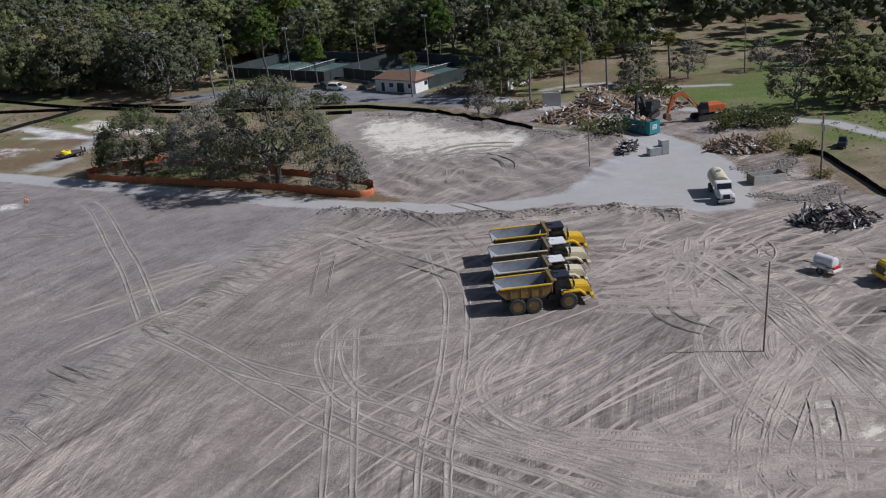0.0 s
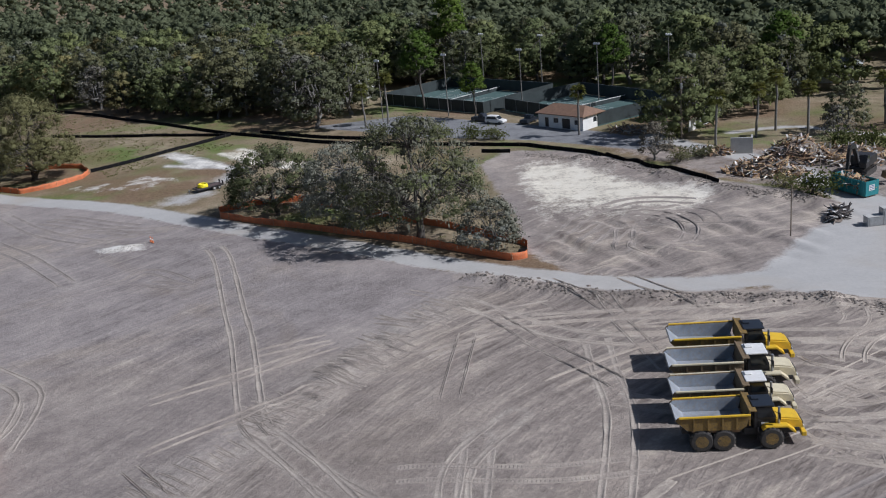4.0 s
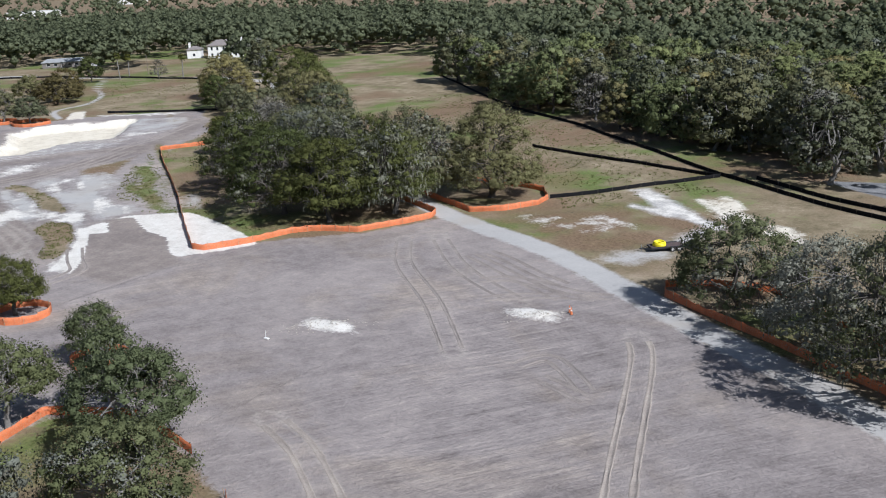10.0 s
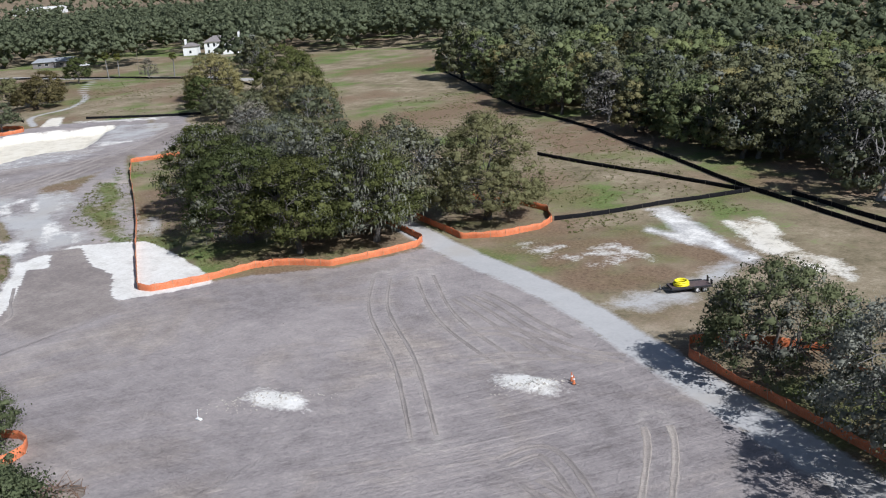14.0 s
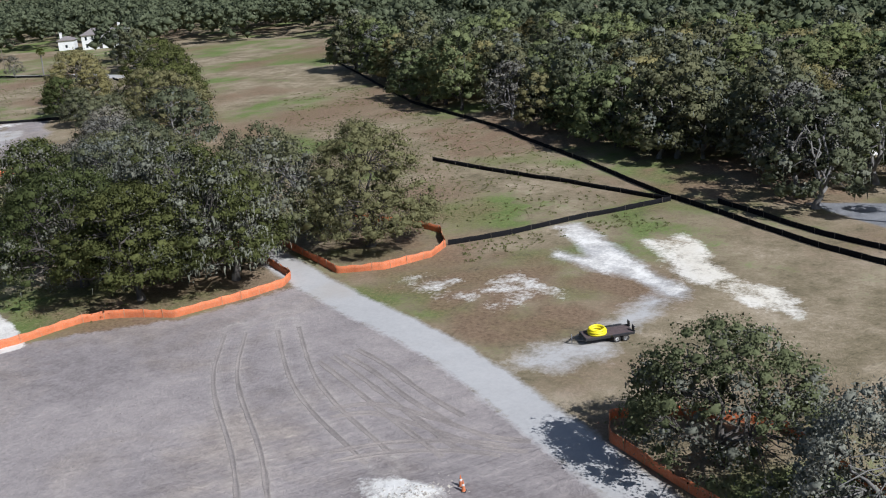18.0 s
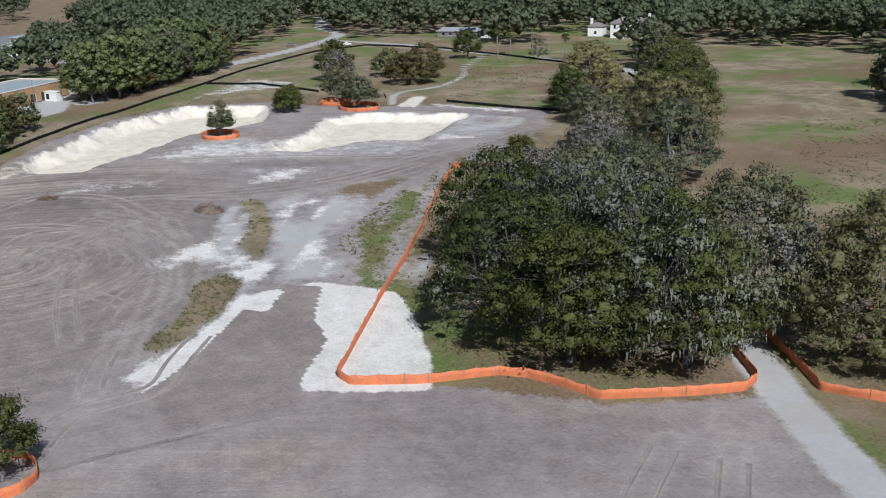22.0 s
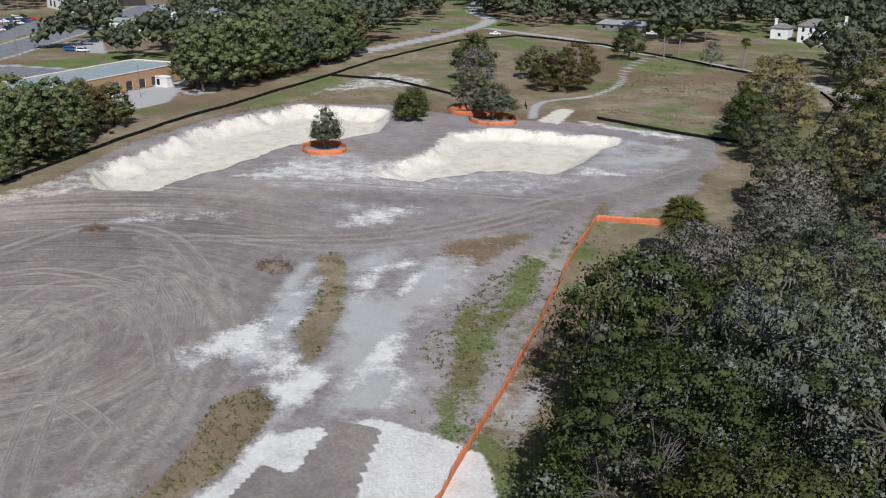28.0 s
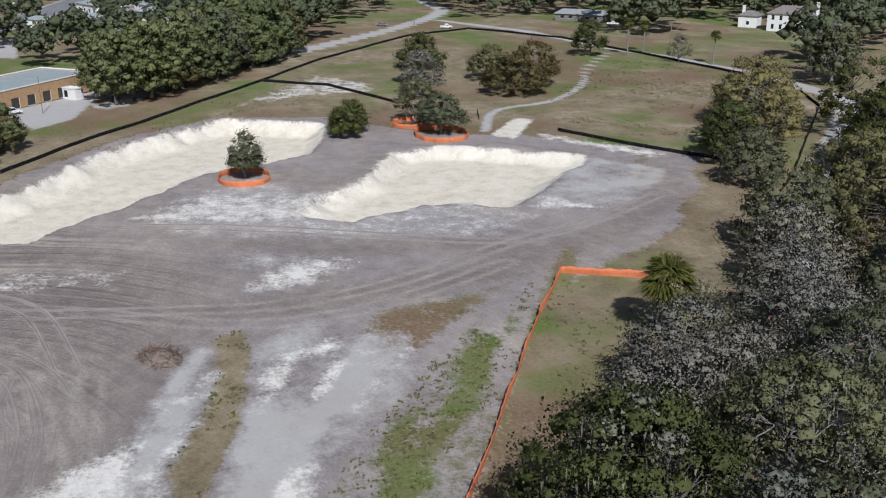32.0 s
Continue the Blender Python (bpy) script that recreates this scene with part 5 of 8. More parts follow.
YARD_OAKS = [
    (-77.5, 100, 9.0, 3.6, 3.0, "scrub_leaf", 65, 56, 0.32, 1.1, 8, 1, "slim mossy oak beside the graded dirt"),
    (-157, 202, 11.0, 6.0, 2.0, "twig", 75, 40, 0.40, 1.3, 8, 1, "grey thin-leaved tree near the road"),
    (-148, 199, 12.0, 6.5, 2.0, "grey_leaf", 80, 44, 0.42, 1.4, 10, 1, "grey-green mossy tree near the road"),
    (-166, 207, 10.5, 6.5, 1.0, "twig", 80, 40, 0.40, 1.2, 4, 2, "low grey scrub tree near the road"),
    (-66, 76, 8.0, 5.0, 2.0, "scrub_leaf", 75, 56, 0.32, 1.2, 8, 1, "grey-green oak inside a ring of orange fence"),
    (-113.5, 111.5, 7.6, 3.7, 1.5, "oak_leaf", 80, 62, 0.32, 1.0, 0, 1, "small round dark green oak inside an orange ring fence"),
    (-91, 107.7, 6.6, 3.2, 1.6, "scrub_leaf", 60, 56, 0.30, 0.9, 0, 1, "small grey-green oak inside an orange ring fence"),
]
RING_OAKS = [
    (-248, 167.3, 8.0, 3.2, 1.2, "grey_leaf", 60, 52, 0.36, 1.0, 0, 1, "small conical grey-green oak inside an orange ring fence"),
    (-270, 189.5, 6.0, 3.4, 0.6, "oak_leaf", 50, 46, 0.40, 1.1, 0, 2, "low dense dark green bush on a grass island"),
    (-274, 192.5, 6.5, 3.2, 0.6, "oak_leaf", 50, 46, 0.40, 1.1, 0, 2, "dense dark green bush on a grass island"),
    (-266, 207.5, 8.0, 5.0, 1.5, "grey_leaf", 70, 44, 0.42, 1.2, 4, 1, "olive-grey oak inside an orange ring fence"),
    (-277, 206, 9.5, 4.2, 1.5, "grey_leaf", 60, 44, 0.42, 1.2, 4, 1, "grey oak beside a ring of orange fence"),
    (-302, 216, 11.0, 5.0, 2.0, "twig", 60, 40, 0.45, 1.3, 0, 1, "grey bare oak at the edge of the site"),
    (-318, 222, 13.0, 5.8, 2.0, "oak_leaf", 75, 40, 0.50, 1.4, 0, 1, "upright dark oak at the edge of a field"),
]
FIELD_OAKS = [
    (-299, 238, 9.0, 8.5, 0.8, "rust_leaf", 110, 44, 0.50, 1.4, 0, 2, "wide low rusty-green oak on a brown lawn"),
    (-308, 247, 11.0, 7.0, 1.5, "rust_leaf", 80, 44, 0.50, 1.4, 4, 2, "spreading rusty-green oak on a brown lawn"),
    (-318, 240, 9.0, 6.0, 1.0, "olive_leaf", 70, 40, 0.50, 1.3, 0, 1, "olive-brown oak on a brown lawn"),
    (-346, 283, 10.0, 5.6, 1.5, "oak_leaf", 70, 40, 0.52, 1.4, 0, 1, "round dark oak beside a sandy footpath"),
    (-228, 244, 11.0, 5.6, 0.8, "oak_leaf", 80, 44, 0.46, 1.3, 0, 2, "dense dark tree at the corner of a field"),
    (-215, 239, 9.0, 5.4, 0.8, "grey_leaf", 70, 44, 0.46, 1.3, 4, 2, "grey-green tree beside the side road"),
    (-236, 256, 14.5, 9.5, 1.2, "olive_leaf", 90, 42, 0.52, 1.5, 8, 1, "broad olive oak beside a fenced field"),
    (-250, 266, 14.5, 10, 1.2, "olive_leaf", 90, 42, 0.52, 1.5, 6, 1, "broad olive-green oak beside the side road"),
]
LANE_OAKS = [
    (-234, 281, 15.5, 10, 1.5, "oak_leaf", 90, 42, 0.52, 1.5, 6, 1, "dark oak standing over a side road"),
    (-217, 270, 15.0, 10, 1.5, "oak_leaf", 90, 42, 0.52, 1.5, 8, 1, "dark live oak shading the side road"),
    (-197, 250, 14.0, 9.5, 1.5, "oak_leaf", 90, 44, 0.50, 1.5, 10, 1, "dark live oak leaning over the side road"),
    (-178, 233, 14.5, 9.0, 1.8, "olive_leaf", 90, 44, 0.48, 1.5, 12, 1, "mossy oak along the side road"),
    (-192, 239, 14.0, 9.0, 1.2, "olive_leaf", 100, 42, 0.50, 1.5, 10, 1, "broad mossy oak shading the side road"),
    (-211, 262, 15.0, 9.0, 1.5, "oak_leaf", 100, 42, 0.50, 1.5, 6, 1, "dark oak beside the shaded side road"),
    (-177, 216, 10.0, 6.0, 0.8, "twig", 80, 40, 0.42, 1.3, 8, 2, "grey scrub tree beside the side road"),
    (-187, 224, 11.0, 7.0, 0.8, "grey_leaf", 90, 42, 0.44, 1.4, 10, 2, "grey mossy tree beside the side road"),
    (-160, 218, 14.0, 8.5, 1.8, "grey_leaf", 90, 44, 0.46, 1.5, 16, 1, "mossy grey oak along the side road"),
]
HERO = GROVE_OAKS + GROVE_EDGE + ROADSIDE_OAKS + YARD_OAKS + RING_OAKS + FIELD_OAKS + LANE_OAKS
NEAR_HEROES = 29
MOSSY = {(-17, 138.0): 0.38, (-7.5, 132.5): 0.75, (-111, 172): 0.5, (-124, 174): 0.5, (-105, 180): 0.4, (-127, 184): 0.35, (-102.5, 171): 0.3, (-119.5, 163): 0.06, (-108.5, 162): 0.05, (-137, 171): 0.08, (-40, 154): 0.2, (-71, 82): 0.3, (-60.5, 87.5): 0.1}
for i, (x, y, h, r, low, leaf, clumps, cards, card, cs, moss, stems, label) in enumerate(HERO):
    pale = leaf in ("grey_leaf", "moss", "pale_moss", "twig", "scrub_leaf")
    close = i < NEAR_HEROES
    open_crown = (x, y) == (-17, 138.0)
    meshes = tree_meshes(100 + i, h, r, low, leaf, int(clumps * 1.5), int(cards * (1.75 if close else 1.15)), card * (0.58 if close else 0.7), cs, int(moss * 0.55), 0.065 * h, 0.035 * h, "pale_bark" if pale and not open_crown else "bark", stems, 0.3, 18 if open_crown else 9, core=0.3 if open_crown or leaf in ("twig", "pale_moss") else 0.36 if close else 0.46, mossy=MOSSY.get((x, y), 0.0))
    plant("oak_tree", meshes, at(x, y, 37 * i), label, "tree")

PALMS = [palm_meshes(40 + i, h, n, s) for i, (h, n, s) in enumerate(((6.6, 96, 3.2), (8.5, 26, 1.7), (10.0, 26, 1.7)))]
for i, (x, y, k) in enumerate(((-171, 196, 0), (26.4, 179, 1), (33.5, 183, 1), (37.5, 187, 2), (41.5, 182, 1), (55, 186.5, 1), (-33, 216, 2), (-37, 213, 1), (5, 194, 1), (-340, 292, 2), (-345, 300, 1), (-318, 305, 1))):
    plant("palm_tree", PALMS[k], at(x, y, 50 * i), "sabal palm with a tuft of drooping fan leaves", "palm tree", "sabal palms")

# woods: a few shapes of tree, planted over the wooded parts of the plan
FOREST = [
    ("oak", tree_meshes(1, 14, 7.4, 0.5, "hazed_wood_leaf", 100, 26, 0.50, 1.45, 0, 2.6, 0.45, limbs=6, twigs=0.15, sides=5), "dense dark green live oak in the woods"),
    ("oak", tree_meshes(2, 16, 7.4, 0.9, "grey_leaf", 100, 26, 0.50, 1.45, 5, 1.2, 0.5, "pale_bark", limbs=6, twigs=0.15, sides=5, mossy=0.2), "tall grey-green mossy oak in the woods"),
    ("oak", tree_meshes(3, 13.5, 7.0, 0.5, "olive_leaf", 95, 26, 0.50, 1.45, 0, 2, 0.4, limbs=6, twigs=0.15, sides=5), "olive-brown oak in the woods"),
    ("oak", tree_meshes(4, 17, 6.8, 1.0, "hazed_wood_leaf", 95, 26, 0.50, 1.45, 0, 2, 0.45, limbs=6, twigs=0.15, sides=5), "tall dark oak in the woods"),
    ("bare", tree_meshes(5, 13, 5.8, 1.5, "twig", 80, 34, 0.40, 1.3, 0, 2, 0.4, "pale_bark", limbs=10, twigs=0.2, sides=5, core=0.32), "grey leafless tree in the woods"),
    ("pine", tree_meshes(6, 20, 4.4, 9, "pine_leaf", 60, 26, 0.58, 1.4, 0, 2, 0.35, limbs=8, twigs=0.2, sides=5), "tall bright green pine in the woods"),
    ("oak", tree_meshes(7, 12.5, 6.8, 0.5, "rust_leaf", 95, 26, 0.50, 1.45, 0, 2, 0.4, limbs=6, twigs=0.15, sides=5), "rusty-brown oak in the woods"),
]
rng = np.random.RandomState(11)
# each row: outline, spacing, which shapes, size
WOODS_NORTH = [
    (plan((-44, 219), (-62, 228), (-78, 236), (-90, 242), (-122, 264), (-142, 273), (-178, 302), (-215, 335), (-230, 400), (-60, 400), (-40, 290), (-42, 240)), 8.6, (0, 1, 0, 2, 3, 4, 1, 1, 2, 6, 0), 0.98),
    (plan((-45, 262), (-30, 258), (0, 252), (12, 240), (28, 232), (44, 214), (70, 225), (90, 260), (90, 400), (-60, 400)), 8.0, (0, 0, 3, 3, 1, 5, 1), 0.95),
    (plan((47, 236), (66, 212), (81, 193), (91, 175), (130, 160), (180, 220), (150, 330), (60, 330)), 9.5, (0, 3, 0, 1), 0.9),
    (plan((84, 150), (100, 130), (150, 120), (150, 165), (95, 172)), 11, (0, 3, 0, 2), 0.8),
    (plan((-268, 308), (-300, 328), (-312, 345), (-318, 372), (-345, 400), (-352, 386), (-335, 352), (-318, 332), (-290, 314)), 8.0, (0, 1, 2, 0), 1.0),
    (plan((-226, 98), (-232, 108), (-246, 116), (-272, 127), (-282, 132), (-288, 126), (-262, 108), (-240, 92)), 5.6, (0, 3, 6, 0, 3), 0.74),
]
WOODS_WEST = [
    (plan((-315, 153), (-335, 170), (-354, 186), (-380, 203), (-414, 228), (-420, 214), (-400, 198), (-374, 180), (-348, 160), (-327, 148)), 6.0, (6, 0, 3, 0, 3, 1), 1.05),
    (plan((-412, 318), (-368, 314), (-372, 335), (-392, 352), (-412, 342)), 7.5, (0, 3, 1), 1.05),
    (plan((-352, 384), (-330, 400), (-330, 560), (-640, 560), (-660, 330), (-560, 302), (-500, 290), (-448, 284), (-438, 298), (-440, 338), (-398, 358), (-392, 385)), 8.6, (0, 1, 2, 3, 5), 1.0),
    (plan((-404, 206), (-440, 236), (-480, 264), (-530, 284), (-640, 310), (-660, 200), (-560, 182), (-480, 178), (-425, 184)), 8.6, (0, 6, 3, 1, 2), 1.0),
    (plan((-379, 132), (-382, 154), (-396, 160), (-418, 166), (-420, 152), (-404, 140), (-394, 131)), 7.0, (0, 3, 1, 0), 0.85),
    (plan((-424, 158), (-432, 188), (-470, 212), (-540, 226), (-600, 220), (-570, 168), (-500, 148), (-450, 148)), 15.0, (0, 1, 4, 2, 3), 0.72),
]
TOWN_TREES = [
    (plan((-470, 116), (-500, 122), (-522, 132), (-500, 139), (-475, 130)), 9, (0, 1), 0.9),
    (plan((-640, 90), (-620, 120), (-700, 170), (-900, 200), (-900, 60)), 14, (0, 3), 1.1),
    (plan((-540, 30), (-556, 70), (-574, 100), (-640, 104), (-760, 110), (-800, 10), (-620, -20)), 11, (0, 3, 1), 1.1),
    (plan((-414, 109), (-428, 117), (-444, 126), (-448, 133), (-434, 131), (-406, 114)), 6, (4, 1, 4, 0), 0.85),
    (plan((-318, 376), (-300, 386), (-266, 392), (-240, 384), (-226, 352), (-214, 345), (-214, 420), (-235, 480), (-340, 530), (-345, 408)), 8.2, (0, 1, 2, 3), 1.0),
]
WOODS = WOODS_NORTH + WOODS_WEST + TOWN_TREES
far_pts, spots = [], []
for poly, gap, kinds, size in WOODS:
    lo, hi = poly.min(0), poly.max(0)
    gx, gy = np.meshgrid(np.arange(lo[0], hi[0], gap), np.arange(lo[1], hi[1], gap))
    px = (gx + rng.uniform(-0.55, 0.55, gx.shape) * gap).ravel()
    py = (gy + rng.uniform(-0.55, 0.55, gx.shape) * gap).ravel()
    ok = inside(px, py, poly) > 0
    spots += [(x, y, kinds[rng.randint(len(kinds))], size) for x, y in zip(px[ok], py[ok])]
middle = plan((0, 100), (-110, 190), (-260, 190))
reach = line_distance(np.array([s[0] for s in spots]), np.array([s[1] for s in spots]), middle)
for n_, i in enumerate(np.argsort(reach)):
    x, y, k, size = spots[i]
    if n_ >= 265:
        far_pts.append((x, y, size))
        continue
    kind, meshes, label = FOREST[k]
    t = plant(kind + "_tree", meshes, pose(x, y, ground_z(x, y) - 0.1, 0, 0, rng.uniform(0, 360)), label, "tree", "trees of the woods")
    s = size * rng.uniform(0.8, 1.15)
    t.scale = (s, s, s * rng.uniform(0.9, 1.08))

# single trees on the lawn beyond the demolished buildings
for x, y, k, s in ((48, 183.7, 1, 0.55), (58, 184.5, 4, 0.6), (72.7, 186, 4, 0.5), (66, 153, 4, 0.8), (73.5, 151, 0, 0.8), (79, 152, 0, 0.8), (45, 178, 4, 0.45), (21, 188, 0, 0.95), (25, 192, 1, 0.9), (30, 203, 0, 0.95), (16, 172, 4, 0.5), (38, 206, 0, 0.9), (-325, 299, 4, 0.6), (-48, 217, 1, 1.0), (-27, 229, 5, 0.9), (-15, 215, 5, 0.6), (13, 228, 5, 0.8)):
    kind, meshes, label = FOREST[k]
    t = plant(kind + "_tree", meshes, at(x, y, 40 * x), label.replace("in the woods", "on the rough lawn"), "tree")
    t.scale = (s, s, s)


def far_woods():
    """The woods towards the horizon: low uneven crowns of leaf sprays in one sheet of trees."""
    r = np.random.RandomState(5)
    pts, sizes = [], []
    spots = [(x, y, 0.8, s) for x, y, s in far_pts]
    for _ in range(3400):
        d = 330 + 2300 * r.rand() ** 1.5
        a = r.uniform(-0.62, 1.95)
        x, y = -70 - math.sin(a) * d, 150 + math.cos(a) * d
        if (x > -700 and x < 90 and y < 430) or (x > -720 and y < 600 and x < -280) or abs(y - 150 + (x + 600) * 0.22) < 45:
            continue
        spots.append((x, y, 1.0 + d / 1400, 1.0))
    outs, hearts, girths = [], [], []
    for x, y, s, k in spots:
        close = s < 1
        h = r.uniform(11, 18) * k
        wide = (6.0 if close else 5.6 * min(s, 1.7)) * r.uniform(0.75, 1.25) * (0.5 + 0.5 * k)
        # a few lobes to each crown: a dense heart, and leaf sprays over it
        lobes = 7 if close else 5 if s < 1.5 else 3
        n = 11 if close else 5
        for j in range(lobes):
            a, q = r.uniform(0, 6.3), math.sqrt((j + r.rand()) / lobes)
            c = np.array([x + wide * 0.8 * q * math.cos(a), y + wide * 0.8 * q * math.sin(a), h - wide * (0.3 + 0.8 * q * q) * r.uniform(0.8, 1.2)])
            d = r.normal(size=(n, 3))
            d /= np.linalg.norm(d, axis=1)[:, None]
            d[:, 2] = np.abs(d[:, 2]) * 0.9 - 0.1
            big = wide * 0.44 * r.uniform(0.75, 1.2)
            hearts.append(c)
            girths.append(big * 0.8)
            pts.append(c + d * big * r.uniform(0.7, 1.3, (n, 1)))
            outs.append(0.5 * d + 0.5 * (c - (x, y, h - wide)) / wide + (0, 0, 0.1))
            sizes += [wide * (0.21 if close else 0.30)] * n
    pts, outs = np.concatenate(pts), np.concatenate(outs)
    v, f = leaf_cards(r, pts, 1.0, 1.0, 0.5, outs)
    c = np.repeat(pts, 4, 0)
    v = c + (v - c) * np.repeat(np.array(sizes), 4)[:, None]
    lump, lump_faces, lump_out = lumps(r, np.array(hearts), np.array(girths), 0.8, 5, 2)
    v, f = merge((v, f), (lump, lump_faces))
    me = rounded(mesh_of("far_woods", v, f, M["hazed_far_leaf"], True), np.concatenate([np.repeat(outs + r.normal(size=outs.shape) * 0.15, 4, 0), lump_out]))
    tagged(new("far_woods", me), "unbroken dark green woods reaching to the horizon", "woods", kind="stuff")


# distant haze is put into this colour: foliage paler than its own tone
M["hazed_far_leaf"] = leaf_material("hazed_far_leaf", (0.084, 0.098, 0.060), (0.162, 0.180, 0.113), (0.220, 0.236, 0.156))
far_woods()


# ---- fences ----
def mesh_fence(name, line, height, cloth, label, post_gap, sag, lean, category, stake="stake", over=0.15):
    """A cloth fence along a line: the cloth in one strip with sags and leaning top, and each stake."""
    line = np.asarray(line)
    r = np.random.RandomState(int(abs(line[0][0] * 7 + line[0][1])))
    seg = np.linalg.norm(np.diff(line, axis=0), axis=1)
    run = np.concatenate([[0], np.cumsum(seg)])
    n = max(2, int(run[-1] / 0.6))
    s = np.linspace(0, run[-1], n)
    x, y = np.interp(s, run, line[:, 0]), np.interp(s, run, line[:, 1])
    z = ground_height(x, y)
    tx, ty = np.gradient(x), np.gradient(y)
    k = np.hypot(tx, ty) + 1e-9
    nx, ny = -ty / k, tx / k
    phase = (s / post_gap) % 1
    wave = sag * np.sin(phase * np.pi) * (0.4 + value_noise(s, s * 0, 4, 31))
    push = lean * (value_noise(s, s * 0 + 9, 3.5, 32) - 0.5) * 2
    low = np.stack([x, y, z - 0.05], 1)
    mid = np.stack([x + nx * push * 0.6, y + ny * push * 0.6, z + height * 0.5 - wave * 0.5], 1)
    top = np.stack([x + nx * push, y + ny * push, z + height - wave], 1)
    off = np.stack([nx, ny, nx * 0], 1) * 0.02
    v = np.concatenate([low, mid, top, top + off, mid + off, low + off])
    i = np.arange(n - 1)
    f = np.concatenate([np.stack([i + a * n, i + 1 + a * n, i + 1 + (a + 1) * n, i + (a + 1) * n], 1) for a in range(5)])
    base = thing(name, Matrix.Identity(4), label, category)
    part("cloth", mesh_of("cloth", v, f, M[cloth], True), None, base)
    post = box(0, 0, -0.15, 0.05, 0.05, height + over + 0.15, 0.008)
    me = bpy.data.meshes.new("stake")
    post.to_mesh(me)
    post.free()
    me.materials.append(M[stake])
    for d in np.arange(0, run[-1], post_gap):
        q = new("stake", me)
        px, py = float(np.interp(d, run, line[:, 0])), float(np.interp(d, run, line[:, 1]))
        q.matrix_world = pose(px, py, ground_z(px, py), r.uniform(-4, 4), r.uniform(-4, 4), r.uniform(0, 90))
        q.parent = base
    return base


def ring(x, y, rx, ry, n=11, turn=0.0):
    a = np.linspace(0, 2 * np.pi, n + 1) + turn
    return plan(*[(x + rx * math.cos(t), y + ry * math.sin(t)) for t in a])


ORANGE = [
    (plan((-186, 203), (-191.6, 194.5), (-178, 184.5), (-160, 172.3), (-146.4, 163), (-133.6, 153.4), (-127, 148.7), (-117, 141.6), (-114.8, 142), (-111.4, 148), (-109.5, 154.5), (-107.5, 156.5), (-105, 157.8), (-100.5, 159.5), (-97, 167), (-95.5, 171.3), (-96.5, 173.8), (-102.4, 176.6), (-108.4, 179.2), (-114, 182)), "orange safety netting fence round an oak grove, sagging"),
    (plan((-111, 185), (-107, 183.8), (-92.3, 177), (-87.5, 180), (-84.7, 185.5), (-85.2, 189.6), (-88.8, 194), (-94.5, 195.8), (-104, 196)), "orange safety netting fence curving round an olive tree"),
    (plan((-38, 160.5), (-45, 159.5), (-49.8, 156.8), (-48.6, 153.6), (-34, 145.8), (-18.5, 137), (-15.9, 135.4), (-5, 128), (-3.2, 128.6), (-3.3, 133), (-12, 141), (-25, 150), (-38, 160.5)), "orange safety netting fence round mossy oaks beside the gravel road"),
    (plan((-58, 95.5), (-54.5, 93), (-47.4, 86.7), (-42, 76.3), (-40, 69.7), (-44, 66), (-52, 66), (-60, 75), (-70, 82), (-82, 90), (-84, 97), (-76, 101), (-66, 99)), "orange safety netting fence round a cluster of oaks"),
    (ring(-112.5, 111.8, 3.6, 3.4), "ring of orange netting round a small oak"),
    (ring(-91, 107.7, 3.2, 2.9), "ring of orange netting round a small oak on bare dirt"),
    (ring(-247, 167, 4.6, 4.2), "ring of orange netting round a small oak between sand pits"),
    (ring(-264.5, 207, 6.2, 5.0), "ring of orange netting round a grey oak"),
    (ring(-276, 205, 4.0, 4.0), "ring of orange netting beside a larger ring"),
    (plan((-168, 205), (-176, 215), (-184, 217)), "short run of orange netting among scrub"),
]
for line, label in ORANGE:
    mesh_fence("safety_fence", line, 1.08, "orange_mesh", label, 2.4, 0.14, 0.22, "fence")
SILT = [
    plan((-111.7, 227.8), (-80, 219.5), (-66.1, 215.4)), plan((-85.2, 190), (-80, 195.7), (-73.8, 205.5), (-66.1, 215.4)),
    plan((-218, 336), (-180, 303), (-147.6, 275), (-114, 253.5), (-86, 232.3), (-66.8, 216.8), (-54.8, 209), (-44, 202), (-33, 196.5), (-16, 191.5), (-4, 187.5), (6.6, 179), (14, 167.5), (19.5, 161), (23, 155)),
    plan((-60, 216), (-45, 206.5), (-32, 200.5)), plan((-12, 185), (-7, 183.5)),
    plan((56, 131), (58.5, 125), (58.2, 116), (57.8, 106.8), (61, 95)),
    plan((-222, 100), (-240, 115), (-265.3, 131), (-284, 144.3), (-310, 166), (-333, 184), (-366, 209), (-406, 249), (-416, 274.5), (-383, 293), (-331, 298.5), (-302, 302), (-279, 300)),
    plan((-337, 187.5), (-324.5, 200.6), (-298, 209)), plan((-260, 229), (-246, 235), (-236, 240.5), (-226, 247)), plan((-283, 222), (-275, 219)),
    plan((-210, 241), (-217, 249), (-237, 268.5), (-260, 291), (-276, 299)),
]
for line in SILT:
    mesh_fence("silt_fence", line, 0.75, "silt_cloth", "black silt fence staked along the edge of the site", 3.0, 0.05, 0.12, "fence", "dark_stake", 0.06)


